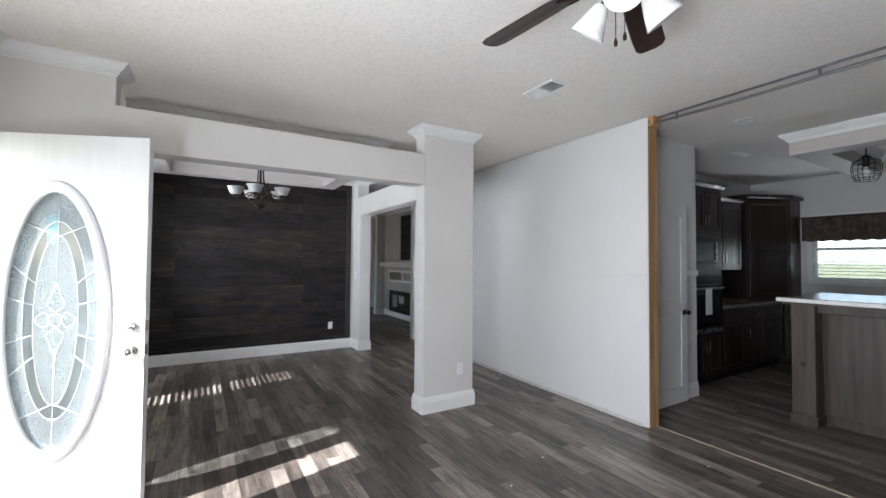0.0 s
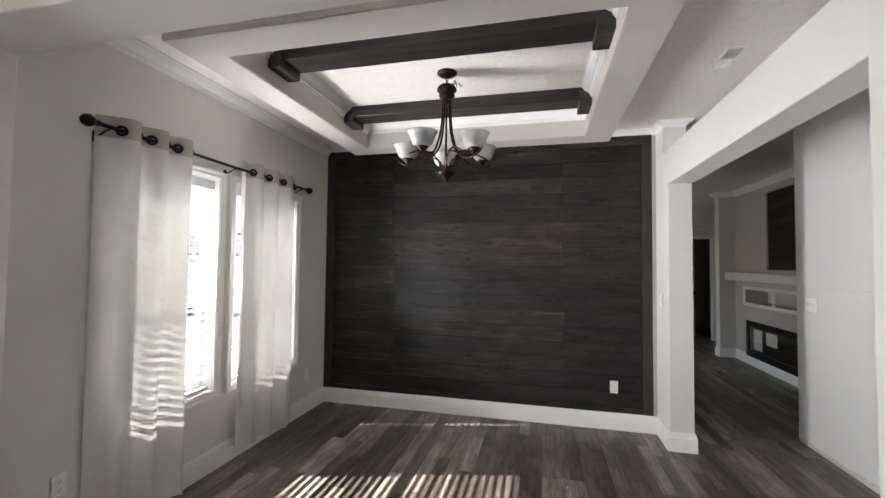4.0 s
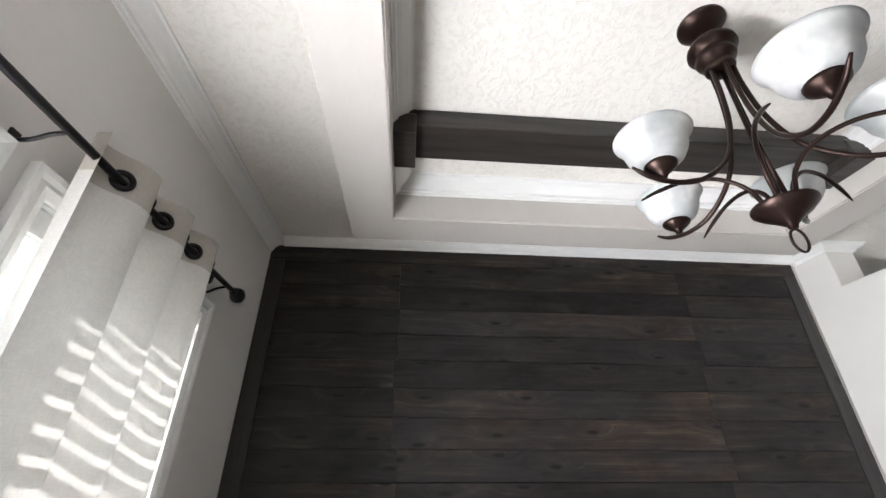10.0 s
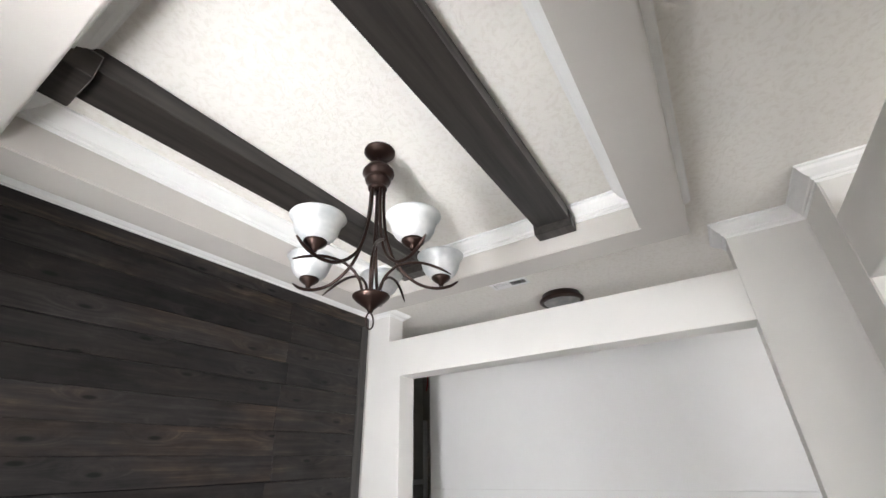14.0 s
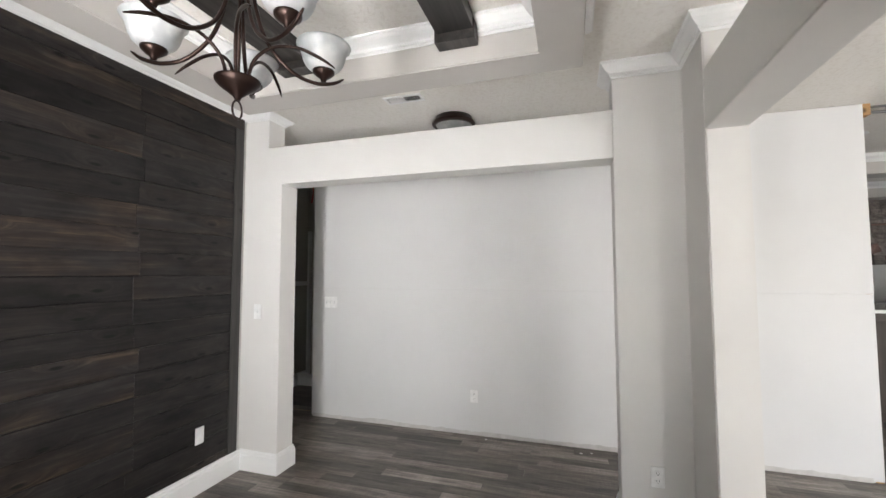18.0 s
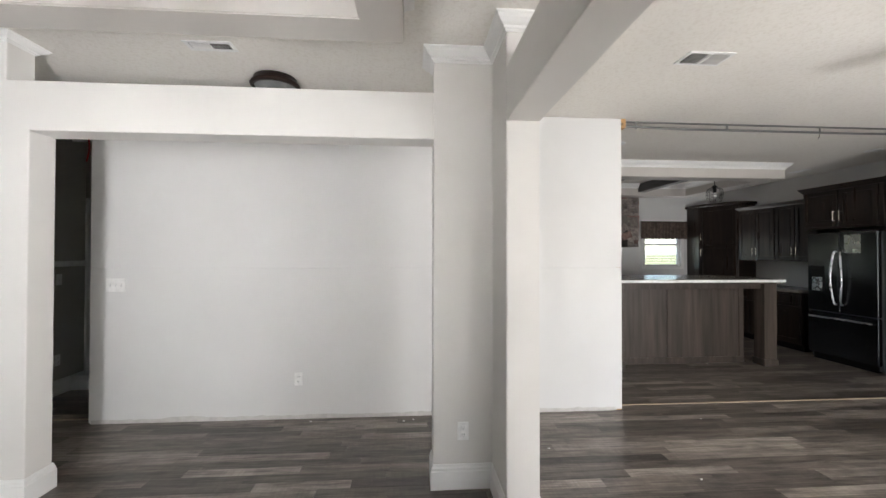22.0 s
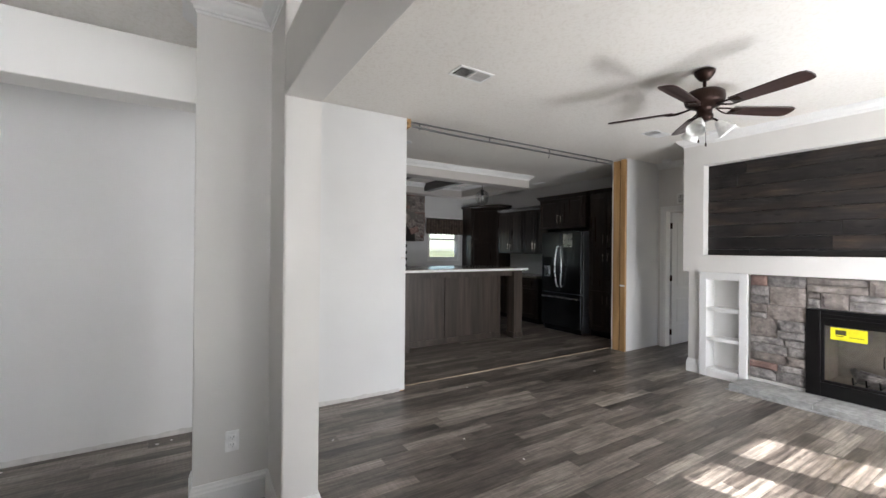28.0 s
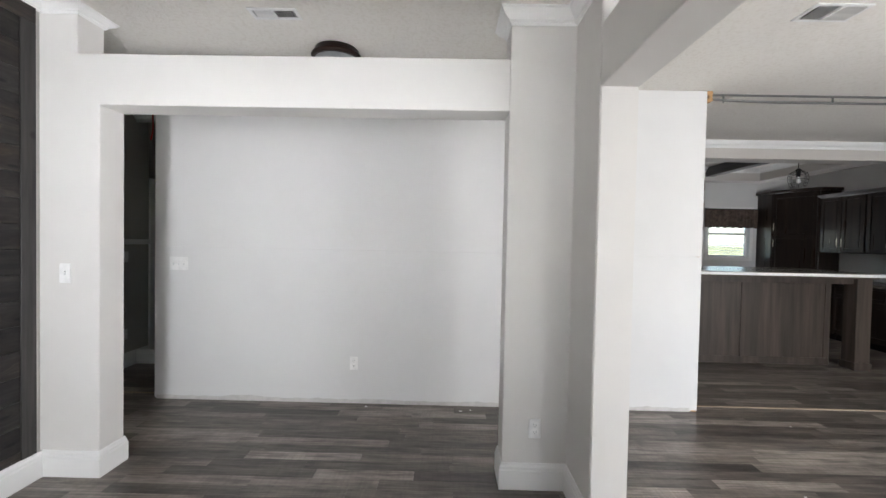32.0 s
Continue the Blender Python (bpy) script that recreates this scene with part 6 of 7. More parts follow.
# east windows with valances and blinds
VALM, vn, vl, vp = material("brown_valance_cloth")
vv = coords(vn, vl, (1, 1, 1))
vl.new(ramp(vn, vl, noise_node(vn, vl, vv, 14, 5, 0.7), [(0.35, (0.05, 0.035, 0.028)), (0.65, (0.13, 0.095, 0.075))]), vp.inputs["Base Color"])
vp.inputs["Roughness"].default_value = 0.9
for i, (y0, y1) in enumerate(((-1.05, -0.25), (2.12, 2.92))):
    w = tagged(new(f"window_{i + 5}"), "white kitchen window with a sash", "window", "", "structure")
    w.matrix_basis = pose(XE, (y0 + y1) / 2, 1.22)
    h, H = (y1 - y0) / 2, 0.93
    own("casing", boxes((-0.018, -0.001, -h - 0.06, -h, -0.06, H + 0.06), (-0.018, -0.001, h, h + 0.06, -0.06, H + 0.06), (-0.018, -0.001, -h, h, H, H + 0.06), (-0.03, -0.001, -h, h, -0.06, 0.0), r=0.002), TRIM, w)
    own("window_frame", boxes((0.06, 0.10, -h, -h + 0.035, 0, H), (0.06, 0.10, h - 0.035, h, 0, H), (0.06, 0.10, -h + 0.035, h - 0.035, 0, 0.035), (0.06, 0.10, -h + 0.035, h - 0.035, H - 0.035, H), (0.055, 0.10, -h + 0.035, h - 0.035, H / 2 - 0.02, H / 2 + 0.02)), VINYL, w)
    g = own("pane", boxes((0.078, 0.082, -h + 0.03, h - 0.03, 0.03, H - 0.03)), WINPANE, w)
    g.visible_shadow = False
    b = thing("window_blind", (XE + 0.03, (y0 + y1) / 2, 1.22), "white horizontal blind half open in the kitchen window", "blind", "kitchen blinds")
    me = mesh_of("slat", boxes((-0.024, 0.024, -h + 0.01, h - 0.01, -0.001, 0.001)), SLAT)
    for k in range(18):
        piece("slat", me, b, pose(0, 0, 0.04 + 0.048 * k, 0, -8, 0))
    va = thing("valance", (XE - 0.03, (y0 + y1) / 2, 1.80), "gathered dark brown cloth valance over the kitchen window", "valance", "valances")
    bm = bm_new()
    n = 80
    grid = [[bm.verts.new((-0.012 * math.sin(k * 1.1 + 0.4 * math.sin(k * 0.37)) * (0.4 + 0.6 * r / 4) - 0.03, -h - 0.11 + (2 * h + 0.22) * k / n, 0.37 - 0.37 * r / 4 - (0.006 * math.sin(k * 0.55) if r == 4 else 0))) for k in range(n + 1)] for r in range(5)]
    for r in range(4):
        for k in range(n):
            bm.faces.new((grid[r][k], grid[r][k + 1], grid[r + 1][k + 1], grid[r + 1][k]))
    own("cloth", bm, VALM, va, "", True)
    own("rod", tube(bm_new(), [(-0.03, -h - 0.12, 0.36), (-0.03, h + 0.12, 0.36)], 0.008, 8), BLACK, va)

# south run, looking north
SY = -1.22
cabinet("upper_cabinet", (7.16, -1.50, 1.37), 180, 0.76, 0.35, 0.93, DARK + " wall cabinet with two doors", [(0.01, 0.37, 0.02, 0.91, "r-"), (0.385, 0.75, 0.02, 0.91, "l-")], 0, 1)
cabinet("upper_cabinet", (6.39, -1.50, 1.37), 180, 0.74, 0.35, 0.93, DARK + " wall cabinet with two doors", [(0.01, 0.36, 0.02, 0.91, "r-"), (0.375, 0.73, 0.02, 0.91, "l-")], 0, 1)
cabinet("base_cabinet", (7.56, SY, 0.0), 180, 0.95, 0.62, 0.89, DARK + " base cabinet below the worktop", [(0.02, 0.93, 0.70, 0.86, "h"), (0.02, 0.47, 0.13, 0.68, "r+"), (0.485, 0.93, 0.13, 0.68, "l+")], 0.1)
cabinet("base_cabinet", (6.60, SY, 0.0), 180, 0.93, 0.62, 0.89, DARK + " base cabinet beside the fridge", [(0.02, 0.91, 0.70, 0.86, "h"), (0.02, 0.46, 0.13, 0.68, "r+"), (0.475, 0.91, 0.13, 0.68, "l+")], 0.1)
cabinet("fridge_cabinet", (5.60, -1.20, 1.84), 180, 1.05, 0.64, 0.56, DARK + " cabinet above the fridge", [(0.02, 0.50, 0.03, 0.53, "r-"), (0.52, 1.00, 0.03, 0.53, "l-")], 0, 1)
cabinet("pantry_cabinet", (4.53, -1.29, 0.0), 180, 0.69, 0.60, 2.42, DARK + " tall pantry cabinet with stacked doors", [(0.02, 0.335, 1.50, 2.38, "r-"), (0.355, 0.67, 1.50, 2.38, "l-"), (0.02, 0.335, 0.80, 1.47, "r+"), (0.355, 0.67, 0.80, 1.47, "l+"), (0.02, 0.335, 0.13, 0.77, "r+"), (0.355, 0.67, 0.13, 0.77, "l+")], 0.1, 1)

FRIDGE_SIDE = plain("grey_fridge_side", (0.11, 0.115, 0.125), 0.42, 0.3)
fr = thing("fridge", (4.995, -1.10, 0.0), "black stainless french-door fridge with an ice dispenser", "fridge")
own("body", bbox(-0.455, 0.455, -0.74, -0.065, 0.02, 1.775, 0.006), FRIDGE_SIDE, fr, "smooth grey side")
for s in (-1, 1):
    x0, x1 = sorted((s * 0.004, s * 0.455))
    own("door", bbox(x0, x1, -0.06, 0.0, 0.69, 1.775, 0.012, 3), DARKSTEEL, fr)
    own("door_handle", tube(bm_new(), arc([(s * 0.035, 0.0, 0.80), (s * 0.045, 0.045, 0.84), (s * 0.075, 0.062, 1.15), (s * 0.045, 0.045, 1.48), (s * 0.035, 0.0, 1.52)], 5), 0.012, 8), STEEL, fr, "curved steel handle", True)
own("freezer_drawer", bbox(-0.455, 0.455, -0.06, 0.0, 0.09, 0.675, 0.012, 3), DARKSTEEL, fr)
own("drawer_handle", tube(bm_new(), arc([(-0.36, 0.0, 0.60), (-0.345, 0.05, 0.61), (0.345, 0.05, 0.61), (0.36, 0.0, 0.60)], 4), 0.012, 8), STEEL, fr, "steel drawer handle", True)
own("dispenser", boxes((0.20, 0.40, 0.0, 0.004, 0.96, 1.32), r=0.002), BLACK, fr, "black ice and water dispenser")
own("dispenser_tray", bbox(0.23, 0.37, 0.004, 0.02, 0.97, 1.16, 0.003), STEEL, fr)
own("sheet", bbox(-0.26, -0.06, 0.001, 0.003, 1.50, 1.74, 0.001), STEEL, fr, "crumpled clear film on the door")
own("base_grille", boxes((-0.41, 0.41, -0.10, -0.05, 0.0, 0.085)), BLACK, fr)

# ---- bar-height island ----
isl = thing("kitchen_island", (5.2, 0.98, 0.0), "grey oak bar-height island with square corner legs", "island")
for y0, y1 in ((-0.87, 0.218), (0.224, 1.0)):
    own("panel", bbox(0.0, 0.022, y0, y1, 0.05, 1.09, 0.003), ISLE, isl)
own("base_strip", bbox(-0.014, 0.0, -0.87, 1.0, 0.0, 0.085, 0.003), ISLE, isl)
for y0, y1 in ((-0.87, -0.80), (0.93, 1.0)):
    own("stile", bbox(-0.012, 0.0, y0, y1, 0.086, 1.018, 0.003), ISLE, isl)
own("top_rail", bbox(-0.012, 0.0, -0.87, 1.0, 1.02, 1.095, 0.003), ISLE, isl)
own("body", boxes((0.023, 0.64, -0.87, 1.0, 0.1, 1.095)), CAB, isl)
for y in (-1.07, 1.03):
    leg = own("leg", bbox(-0.22, -0.045, y - 0.088, y + 0.088, 0.0, 1.095, 0.004), ISLE, isl)
    own("foot_block", bbox(-0.233, -0.032, y - 0.101, y + 0.101, 0.0, 0.09, 0.004), ISLE, leg)
    own("apron", bbox(-0.19, 0.6, y - 0.03, y + 0.03, 1.02, 1.094, 0.003), ISLE, isl)
own("apron", bbox(-0.165, -0.135, -0.99, 0.95, 1.02, 1.094, 0.003), ISLE, isl)
own("skirt", bbox(-0.32, 0.78, -1.13, 1.15, 1.096, 1.112, 0.003), ISLE, isl)
it = thing("island_top", (5.2, 0.98, 1.113), "speckled grey worktop with a pale edge on the island", "worktop")
own("slab", bbox(-0.35, 0.80, -1.16, 1.18, 0.0, 0.042, 0.005), COUNTER, it)
own("edge_band", boxes((-0.356, -0.3505, -1.16, 1.18, 0.004, 0.036), r=0.001), PLATE, it, "pale edge band")

# ---- kitchen ceiling frame, beams, pendants ----
KX0, KX1, KY0, KY1, KZ = 5.36, 7.4, -0.68, 2.22, 2.56
bm = bm_new()
o = [bm.verts.new((x, y, z)) for z in (KZ, C) for x, y in ((KX0, KY0), (KX1, KY0), (KX1, KY1), (KX0, KY1))]
i4 = [bm.verts.new((x, y, z)) for z in (KZ, C) for x, y in ((KX0 + 0.25, KY0 + 0.25), (KX1 - 0.25, KY0 + 0.25), (KX1 - 0.25, KY1 - 0.25), (KX0 + 0.25, KY1 - 0.25))]
for k in range(4):
    j = (k + 1) % 4
    bm.faces.new((o[k], o[j], o[4 + j], o[4 + k]))
    bm.faces.new((i4[k], i4[4 + k], i4[4 + j], i4[j]))
    bm.faces.new((o[k], i4[k], i4[j], o[j]))
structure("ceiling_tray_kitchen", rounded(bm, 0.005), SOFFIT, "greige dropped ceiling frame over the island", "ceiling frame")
structure("crown_tray_kitchen", molding(bm_new(), [(KX0, KY0), (KX0, KY1), (KX1, KY1), (KX1, KY0)], CROWN, C, True), TRIM, "white crown moulding on the kitchen ceiling frame", "crown moulding")
structure("crown_tray_kitchen_inner", molding(bm_new(), [(KX0 + 0.25, KY0 + 0.25), (KX1 - 0.25, KY0 + 0.25), (KX1 - 0.25, KY1 - 0.25), (KX0 + 0.25, KY1 - 0.25)], CROWN, C, True), TRIM, "white crown moulding inside the kitchen frame", "crown moulding")
for y in (0.42, 1.46):
    b = thing("ceiling_beam", (6.38, y, 2.62), "dark-stained beam across the kitchen ceiling frame", "beam", "kitchen beams")
    own("beam", bbox(-0.77, 0.77, -0.068, 0.068, 0, C - 2.622, 0.004), BEAM, b)
for y in (-0.11, 1.81):
    pd = thing("pendant_lamp", (6.0, y, 2.31), "black wire-cage pendant lamp above the island", "pendant lamp", "island pendants")
    own("cord", tube(bm_new(), [(0, 0, 0.24), (0, 0, C - 2.31)], 0.006, 8), BLACK, pd)
    own("socket", lathe(bm_new(), [(0.02, 0.14), (0.026, 0.16), (0.026, 0.22), (0.04, 0.235), (0.012, 0.26)], segs=16), BLACK, pd, smooth=True)
    cage = own("cage", tube(bm_new(), [(0.105 * math.cos(a), 0.105 * math.sin(a), 0.19) for a in [2 * math.pi * k / 24 for k in range(24)]], 0.004, 5, True), BLACK, pd, smooth=True)
    bm = bm_new()
    for z, r in ((0.0, 0.085), (0.05, 0.108), (0.10, 0.114), (0.15, 0.112)):
        tube(bm, [(r * math.cos(a), r * math.sin(a), z) for a in [2 * math.pi * k / 24 for k in range(24)]], 0.003, 5, True)
    own("cage_ring", bm, BLACK, cage, "", True)
    bm = bm_new()
    for k in range(8):
        a = 2 * math.pi * k / 8
        tube(bm, arc([(r * math.cos(a), r * math.sin(a), z) for r, z in ((0.085, 0), (0.112, 0.07), (0.112, 0.16), (0.07, 0.21), (0.02, 0.235))], 3), 0.003, 5)
    own("cage_wire", bm, BLACK, cage, "", True)
    own("bulb", lathe(bm_new(), [(0.001, 0.045), (0.02, 0.05), (0.03, 0.07), (0.028, 0.095), (0.014, 0.13), (0.012, 0.15)], segs=16), FROST, pd, smooth=True)
CAN = plain("can_light_lens", (0.62, 0.61, 0.58), 0.5)
for x, y in ((4.51, 2.25), (4.57, -1.09)):
    cl8 = thing("recessed_light", (x, y, C - 0.008), "round white recessed ceiling light, unlit", "ceiling lamp", "recessed lights")
    own("trim_ring", lathe(bm_new(), [(0.065, 0.003), (0.07, 0.0), (0.09, 0.004), (0.092, 0.008)], segs=28), PLATE, cl8, smooth=True)
    own("lens", lathe(bm_new(), [(0.001, 0.004), (0.066, 0.004)], segs=28), CAN, cl8)
ceiling_vent(5.80, 2.83, 0.12, 0.29, 0)
ceiling_vent(5.81, -1.36, 0.12, 0.29, 0)

# white door by the oven wall, with chair rail beyond
panel_door("kitchen_door", (3.98, 2.90, 0.012), 0, "white panelled pantry door with a black knob", w=0.71, h=2.05, panels=((0.11, 0.16, 0.92), (0.11, 1.03, 1.93)))
structure("chair_rail_kitchen", bbox(4.72, 5.0, 2.925, 2.95, 1.32, 1.38, 0.006), TRIM, "white chair rail", "trim")
structure("baseboard_kitchen", molding(bm_new(), [(5.0, 2.95), (4.72, 2.95)], BASE, 0), TRIM, "white baseboard", "baseboard")

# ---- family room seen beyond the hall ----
# wall greige darkened: the dimness beyond the hall is put into the colour
GREY = paint("shaded_wall_paint", (0.46, 0.44, 0.41), 0.6)
UX = 4.62
bm = bm_new()
holed(bm, "x", UX, UX + 0.5, 8.6, 10.98, 0, C, [(9.0, 10.56, 0.16, 0.66), (9.0, 10.62, 0.95, 1.17), (8.75, 10.0, 1.47, 2.6)])
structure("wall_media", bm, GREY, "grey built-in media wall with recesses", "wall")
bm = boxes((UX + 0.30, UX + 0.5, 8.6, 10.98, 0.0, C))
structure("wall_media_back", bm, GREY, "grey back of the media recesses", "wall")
structure("media_panel", boxes((UX + 0.02, UX + 0.05, 8.76, 9.99, 1.48, 2.59)), STAIN, "dark board panel in the media wall", "panel")
structure("media_column", bbox(UX - 0.24, UX + 0.1, 10.98, 11.14, 0, C, 0.004), WALL, "greige pilaster at the end of the media wall", "column")
structure("baseboard_media", molding(bm_new(), [(UX + 0.1, 11.14), (UX - 0.24, 11.14), (UX - 0.24, 10.98), (UX, 10.98), (UX, 7.6)][::-1], BASE, 0), TRIM, "white baseboard of the media wall", "baseboard")
structure("crown_media", molding(bm_new(), [(UX, 7.6), (UX, 10.98), (UX - 0.24, 10.98), (UX - 0.24, 11.14), (UX + 0.1, 11.14)], CROWN, C), TRIM, "white crown moulding of the media wall", "crown moulding")
mt = thing("mantel_shelf", (UX, 9.8, 1.30), "greige mantel shelf on the media wall", "mantel")
own("shelf", bbox(-0.16, -0.001, -1.15, 1.17, 0, 0.12, 0.004), WALL, mt)
cn9 = thing("component_shelf", (UX, 9.81, 0.95), "white framed component shelf with two bays", "shelf")
own("frame", boxes((-0.02, -0.001, -0.86, 0.86, 0.21, 0.26), (-0.02, -0.001, -0.86, 0.86, -0.04, 0.01), (-0.02, -0.001, -0.86, -0.81, 0.01, 0.21), (-0.02, -0.001, 0.81, 0.86, 0.01, 0.21), (-0.02, -0.001, -0.02, 0.02, 0.01, 0.21)), TRIM, cn9)
ef = thing("electric_fireplace", (UX, 9.78, 0.16), "long black electric fireplace with glass front", "fireplace")
own("frame", boxes((-0.02, -0.001, -0.82, 0.82, 0.44, 0.52), (-0.02, -0.001, -0.82, 0.82, -0.03, 0.06), (-0.02, -0.001, -0.82, -0.74, 0.06, 0.44), (-0.02, -0.001, 0.74, 0.82, 0.06, 0.44), r=0.003), BLACK, ef)
own("glass", boxes((-0.006, -0.002, -0.74, 0.74, 0.06, 0.44)), PANE, ef, "clear glass front")
own("card", boxes((0.02, 0.024, 0.42, 0.66, 0.09, 0.40), (0.02, 0.024, 0.02, 0.30, 0.22, 0.40)), PLATE, ef, "white papers behind the glass")
own("lining", boxes((0.06, 0.07, -0.76, 0.76, 0.04, 0.46)), BLACK, ef, "black lining")
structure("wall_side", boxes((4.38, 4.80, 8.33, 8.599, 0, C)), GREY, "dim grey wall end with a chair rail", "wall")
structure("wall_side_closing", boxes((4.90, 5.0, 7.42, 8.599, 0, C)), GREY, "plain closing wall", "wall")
structure("chair_rail_side", bbox(4.38, 4.80, 8.308, 8.33, 1.335, 1.395, 0.006), TRIM, "white chair rail on the dim wall", "trim")
structure("baseboard_side", molding(bm_new(), [(4.80, 8.33), (4.38, 8.33)], BASE, 0), TRIM, "white baseboard below the dim wall", "baseboard")
structure("casing_side", bbox(4.801, 4.88, 8.31, 8.36, 0, 2.1, 0.004), TRIM, "white door casing", "casing")
wall_plate((4.46, 8.33, 1.20), 0, "switch")
wall_plate((4.45, 8.33, 0.36), 0, "outlet")
RED = plain("red_cable", (0.42, 0.03, 0.02), 0.5)
cb = thing("cable", (3.69, 7.46, 2.28), "short red electrical cable hanging from the end of the partition", "cable")
own("wire", tube(bm_new(), arc([(0.02, 0.004, 0.45), (0.0, 0.012, 0.25), (0.01, 0.02, 0.1), (-0.012, 0.022, 0.0)]), 0.006, 8), RED, cb, smooth=True)

# far doorway, door ajar
bm = bm_new()
for x0, s in ((4.10, -1), (4.86, 1)):
    prism(bm, [(x0 + s * u, 12.6 - v) for u, v in casing_prof], "z", 0, 2.148)
prism(bm, [(12.6 - v - 0.0005, 2.09 + u) for u, v in casing_prof], "x", 4.042, 4.918)
structure("door_casing_far", bm, TRIM, "white casing round the far door", "casing")
panel_door("interior_door", (4.12, 12.66, 0.012), 38, "white two-panel door ajar at the far end", w=0.72)
g2 = thing("return_grille", (4.42, 12.6, 2.36), "white louvred return grille above the far door", "vent")
own("frame", boxes((-0.28, 0.28, -0.008, 0, -0.09, -0.07), (-0.28, 0.28, -0.008, 0, 0.07, 0.09), (-0.28, -0.26, -0.008, 0, -0.07, 0.07), (0.26, 0.28, -0.008, 0, -0.07, 0.07), (-0.095, -0.08, -0.008, 0, -0.07, 0.07), (0.08, 0.095, -0.008, 0, -0.07, 0.07)), PLATE, g2)
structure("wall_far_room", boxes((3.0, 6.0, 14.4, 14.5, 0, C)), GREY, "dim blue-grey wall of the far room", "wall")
structure("baseboard_far", molding(bm_new(), [(XE, 12.6), (4.92, 12.6)], BASE, 0), TRIM, "white baseboard", "baseboard")

# ---- outside: deck, rail, lawn, road, trees, far houses ----
GRASS, gn, gl, gp = material("lawn")
v = coords(gn, gl)
a = noise_node(gn, gl, v, 3.5, 8, 0.7)
b = noise_node(gn, gl, v, 0.25, 4)
gl.new(mix(gn, gl, ramp(gn, gl, a, [(0.3, (0.11, 0.125, 0.045)), (0.7, (0.31, 0.29, 0.15))]), ramp(gn, gl, b, [(0.35, (0.75,) * 3), (0.65, (1.25,) * 3)]), 1.0, "MULTIPLY"), gp.inputs["Base Color"])
gp.inputs["Roughness"].default_value = 0.95
structure("ground", boxes((-900, 900, -900, 900, -0.80, -0.62)), GRASS, "sunlit green lawn reaching the horizon", "ground")
ROAD = plain("asphalt", (0.11, 0.11, 0.108), 0.9)
structure("road", boxes((-24, -17, -300, 300, -0.70, -0.60)), ROAD, "grey asphalt road beyond the lawn", "road")
PATHM = plain("concrete", (0.42, 0.41, 0.38), 0.9)
structure("pavement", boxes((-12.0, -9.5, -60, 120, -0.70, -0.605)), PATHM, "pale concrete drive across the lawn", "pavement")
DECKW = wood("weathered_deck", (0.20, 0.165, 0.125), (0.34, 0.29, 0.22), 0, 0.8, 0.5, vary=0.15)
deck = thing("porch_deck", (-1.02, 3.3, -0.62), "weathered wooden porch deck outside the entry door", "deck")
me = mesh_of("deck_board", bbox(-1.55, 0, -0.068, 0.068, 0.55, 0.59, 0.003), DECKW)
for k in range(14):
    piece("deck_board", me, deck, pose(0, -0.98 + 0.143 * k, 0))
own("frame", boxes((-1.5, -0.02, -1.05, -1.0, 0, 0.548), (-1.5, -0.02, 0.98, 1.03, 0, 0.548), (-1.55, -1.5, -1.05, 1.03, 0, 0.548)), DECKW, deck)
rail = thing("porch_railing", (-2.52, 3.3, -0.03), "pale pine porch railing with square balusters", "railing")
for y in (-1.0, 0.98):
    own("post", bbox(-0.045, 0.045, y - 0.045, y + 0.045, 0, 0.915, 0.004), DECKW, rail)
own("top_rail", bbox(-0.07, 0.07, -1.05, 1.03, 0.915, 0.95, 0.004), DECKW, rail)
own("bottom_rail", bbox(-0.02, 0.02, -0.95, 0.93, 0.10, 0.14, 0.003), DECKW, rail)
me = mesh_of("baluster", bbox(-0.018, 0.018, -0.018, 0.018, 0.14, 0.915, 0.003), DECKW)
for k in range(14):
    piece("baluster", me, rail, pose(0, -0.87 + 0.13 * k, 0))
srail = thing("porch_railing", (-1.75, 4.30, -0.03), "pale pine porch side railing", "railing")
own("top_rail", bbox(-0.75, 0.70, -0.07, 0.07, 0.915, 0.95, 0.004), DECKW, srail)
own("bottom_rail", bbox(-0.72, 0.70, -0.02, 0.02, 0.10, 0.14, 0.003), DECKW, srail)
for k in range(11):
    piece("baluster", me, srail, pose(-0.62 + 0.13 * k, 0, 0))

LEAF = plain("leaf", (0.055, 0.085, 0.03), 0.8)
BARK = plain("bark", (0.10, 0.08, 0.06), 0.95)
rngt = random.Random(11)


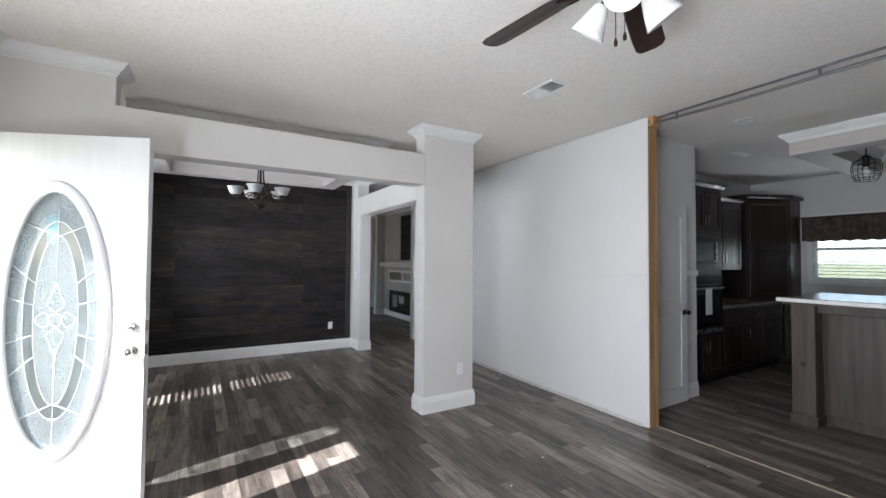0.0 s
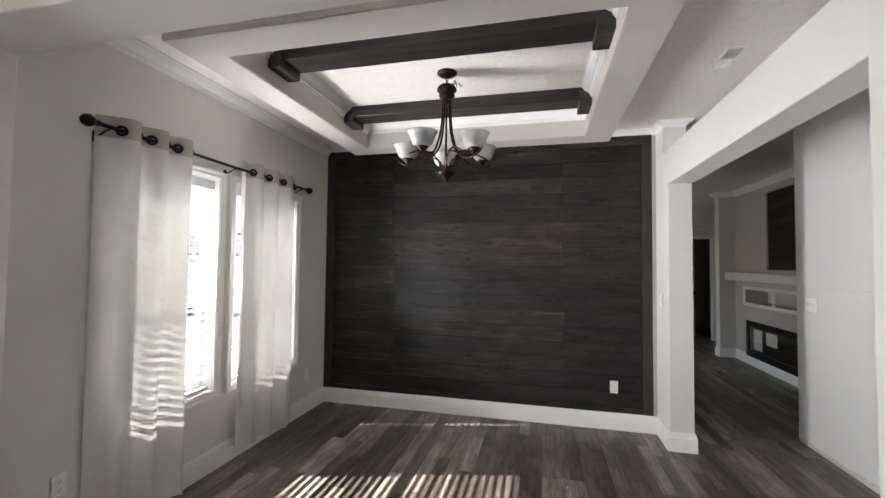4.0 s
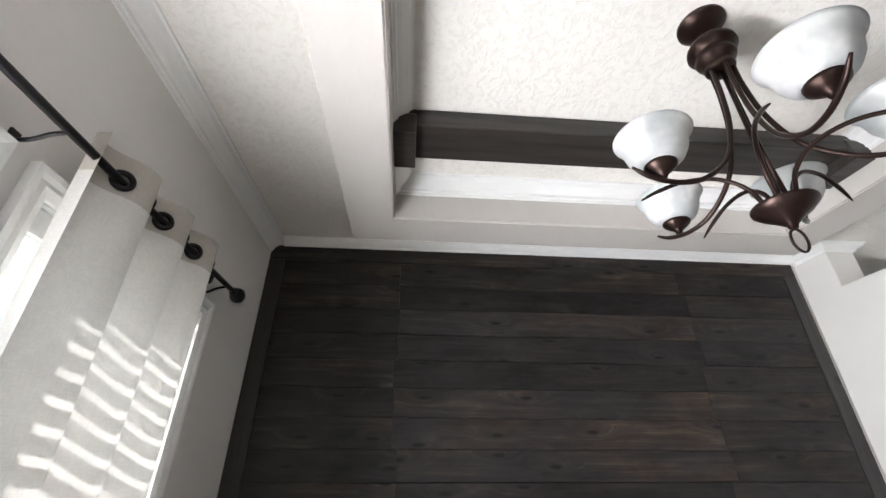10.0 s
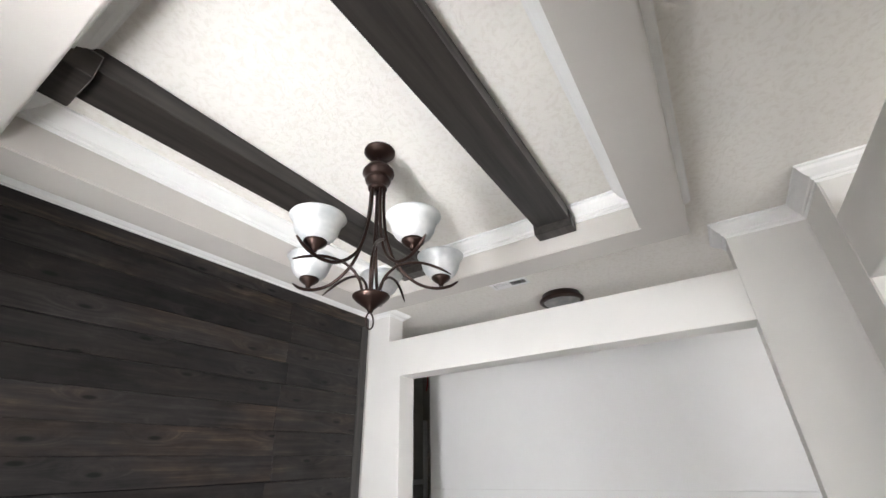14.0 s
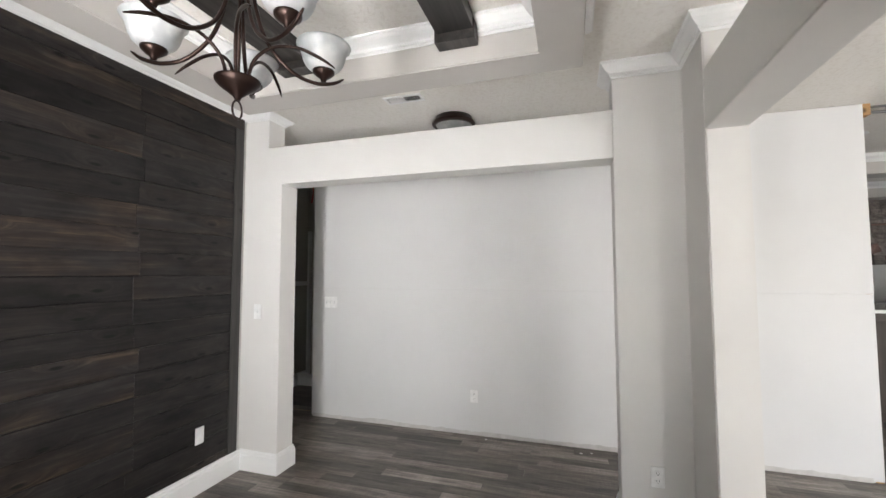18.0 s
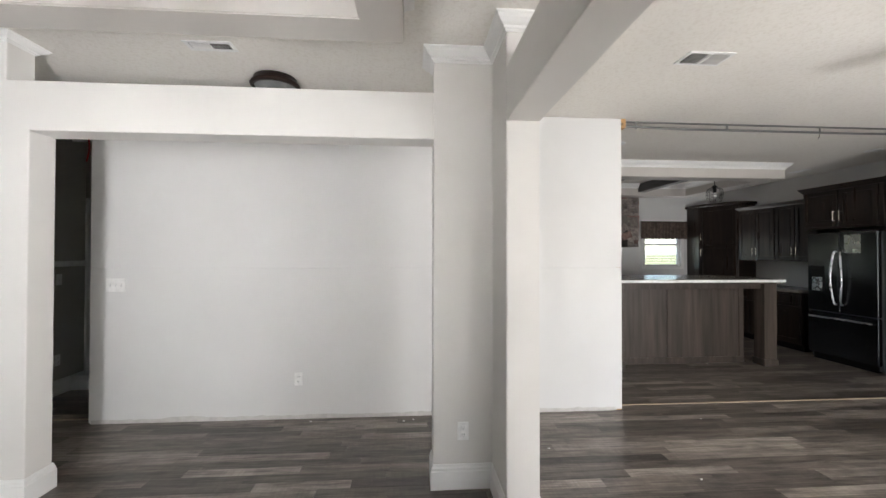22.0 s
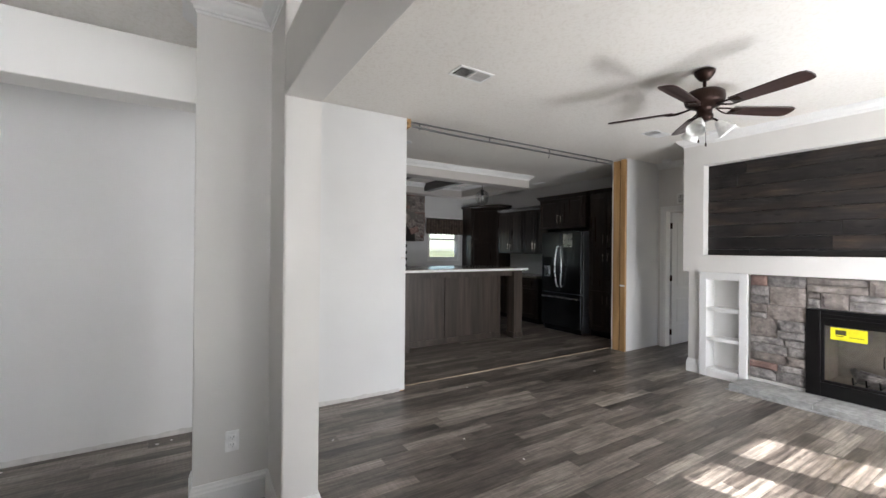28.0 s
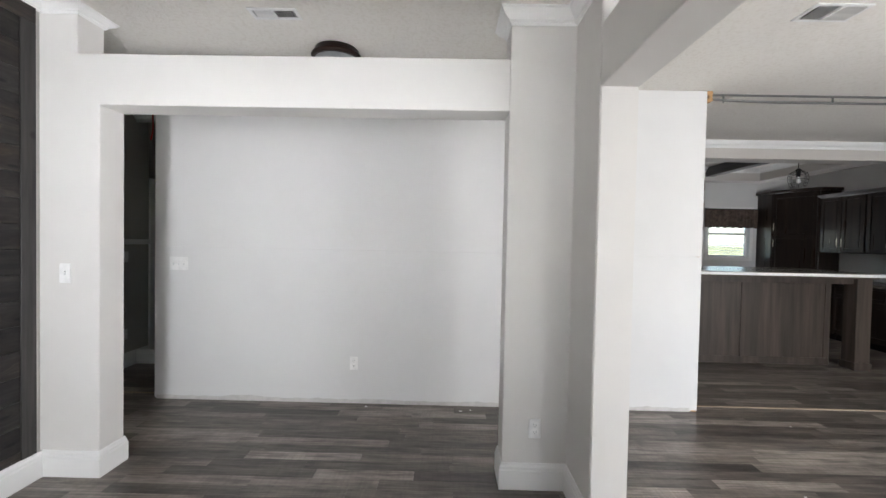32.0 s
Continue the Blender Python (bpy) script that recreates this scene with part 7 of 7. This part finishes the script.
def tree(x, y, h):
    t = thing("tree", (x, y, -0.62), "dark leafy tree beyond the lawn", "tree", "far trees")
    bm = tube(bm_new(), [(0, 0, 0), (0.1, 0, h * 0.3), (0, 0.1, h * 0.7)], [0.25, 0.18, 0.06], 8)
    for k in range(6):
        a = k * 1.05
        tube(bm, [(0.05, 0, h * (0.3 + 0.05 * k)), (math.cos(a) * h * 0.2, math.sin(a) * h * 0.2, h * (0.5 + 0.05 * k))], [0.09, 0.03], 6)
    own("trunk", bm, BARK, t)
    verts, faces = [], []
    for k in range(1400):
        u = Vector((rngt.gauss(0, 1), rngt.gauss(0, 1), rngt.gauss(0, 1))).normalized()
        r = h * 0.3 * (0.55 + 0.45 * rngt.random() ** 0.5) * (0.8 + 0.45 * noise.noise(u * 1.7 + Vector((x, y, 0))))
        c = Vector((u.x * r, u.y * r, h * 0.66 + u.z * r * 1.1))
        e = Euler((rngt.random() * 6, rngt.random() * 6, 0)).to_matrix()
        s = rngt.uniform(0.12, 0.3)
        i = len(verts)
        verts += [tuple(c + e @ Vector(q) * s) for q in ((-1, 0, 0), (0, -0.6, 0.1), (1, 0, 0), (0, 0.6, 0.1))]
        faces.append((i, i + 1, i + 2, i + 3))
    me = bpy.data.meshes.new("crown")
    me.from_pydata(verts, [], faces)
    me.materials.append(LEAF)
    o = new("crown", me)
    o.parent = t


for x, y, h in ((-36, 30, 7), (-41, 38, 8.5), (-33, 46, 6.5), (-44, 54, 8), (-38, 18, 7.5), (-43, 8, 8), (-37, 64, 7.5), (-46, 74, 9), (-40, -4, 7)):
    tree(x, y, h)
SIDING = paint("white_siding", (0.72, 0.72, 0.70), 0.6)
ROOFM = plain("grey_shingle", (0.12, 0.12, 0.12), 0.9)
nb = thing("house", (-9.0, 20.0, -0.62), "white-sided neighbouring home with a low grey gable roof", "house")
own("skirting", boxes((-15.9, -0.04, -3.9, 3.9, 0, 0.37)), ROOFM, nb, "dark skirting")
bm = prism(bm_new(), [(-4, 0.37), (4, 0.37), (4, 2.42), (0, 3.30), (-4, 2.42)], "x", -16, -0.02)
own("wall", bm, SIDING, nb)
me = mesh_of("siding_board", prism(bm_new(), [(-0.02, 0), (0.012, 0), (0.0, 0.15), (-0.02, 0.15)], "y", -4, 4), SIDING)
for k in range(13):
    piece("siding_board", me, nb, pose(0, 0, 0.40 + 0.155 * k))
for s in (-1, 1):
    bm = prism(bm_new(), [(s * 4.45, 2.30), (s * 4.45, 2.42), (0, 3.42), (0, 3.30)], "x", -16.3, 0.35)
    own("roof", bm, ROOFM, nb)
    bm = prism(bm_new(), [(s * 4.45, 2.28), (s * 4.45, 2.43), (0, 3.43), (0, 3.28)], "x", 0.351, 0.37)
    own("rake_board", bm, SIDING, nb)
own("window", boxes((0.013, 0.03, 0.6, 1.5, 1.1, 2.0)), BLACK, nb)

for x, y, w in ((-31, 24, 5.0), (-33, 60, 6.0)):
    h = thing("house", (x, y, -0.62), "small far white house with a grey roof", "house", "far houses")
    own("wall", boxes((-2.5, 2.5, -w, w, 0, 2.6)), SIDING, h)
    bm = prism(bm_new(), [(-2.8, 2.6), (2.8, 2.6), (0, 4.2)], "y", -w - 0.3, w + 0.3)
    own("roof", bm, ROOFM, h)
    for k in (-0.55, 0.0, 0.55):
        own("window", boxes((2.5, 2.54, k * w - 0.5, k * w + 0.5, 0.9, 2.0)), BLACK, h)
fn = thing("fence", (-15.0, 24.0, -0.62), "white board fence beside the road", "fence")
for k in range(12):
    own("post", boxes((-0.06, 0.06, -15 + 2.7 * k - 0.06, -15 + 2.7 * k + 0.06, 0, 1.2)), SIDING, fn)
for z in (0.4, 0.75, 1.08):
    own("rail", boxes((-0.02, 0.02, -15, 15, z - 0.07, z + 0.07)), SIDING, fn)

# ---- crumbs of wallboard left on the floor ----
rngc = random.Random(21)
for x, y in ((3.58, 5.528), (3.562, 4.626), (3.534, 4.713), (2.461, 2.743), (3.40, 2.05), (2.004, 2.564), (1.62, 6.1), (2.95, 3.6), (2.2, 1.2), (3.1, 0.4)):
    cr = thing("wallboard_crumb", (x, y, 0.0005), "small white crumb of wallboard on the plank floor", "debris", "floor crumbs", rngc.uniform(0, 360))
    bm = bm_new()
    s = rngc.uniform(0.007, 0.013)
    prism(bm, [(-s, -0.4 * s), (0.2 * s, -0.6 * s), (s, -0.1 * s), (0.6 * s, 0.5 * s), (-0.5 * s, 0.6 * s)], "z", 0.0, 0.35 * s)
    own("crumb", bm, PLATE, cr)

# ---- floor planks ----
PW = 0.0975
LENS = (0.61, 0.76, 0.92, 1.07)
plank_me = {q: mesh_of("plank", boxes((0.0006, PW - 0.0006, 0.0006, q - 0.0006, -0.006, 0.0)), PLANK) for q in LENS}
rngf = random.Random(17)
rest_v, rest_f = [], []
x = XW - 0.02
count = 0
while x < XE:
    ylo, yhi = (-3.4, 14.9) if x < 3.72 else (-1.85, 3.0) if x > 4.9 else (-1.85, 14.9)
    y = ylo - rngf.uniform(0, 0.9)
    while y < yhi:
        q = rngf.choice(LENS)
        if 0.05 < x < 3.6 and 1.9 < y + q / 2 < 7.1 and count < 300:
            piece("plank", plank_me[q], floor, pose(x, y, 0))
            count += 1
        else:
            i = len(rest_v)
            rest_v += [(xx, yy, zz) for zz in (-0.006, 0.0) for xx, yy in ((x + 0.0006, y + 0.0006), (x + PW - 0.0006, y + 0.0006), (x + PW - 0.0006, y + q - 0.0006), (x + 0.0006, y + q - 0.0006))]
            rest_f += [(i + 4, i + 5, i + 6, i + 7), (i, i + 1, i + 5, i + 4), (i + 1, i + 2, i + 6, i + 5), (i + 2, i + 3, i + 7, i + 6), (i + 3, i, i + 4, i + 7)]
        y += q
    x += PW
me = bpy.data.meshes.new("plank_rest")
me.from_pydata(rest_v, [], rest_f)
me.materials.append(PLANK_S)
ob = new("plank_rest", me)
ob.parent = floor
tagged(ob, "grey-brown wood-look planks", "", "", "stuff")
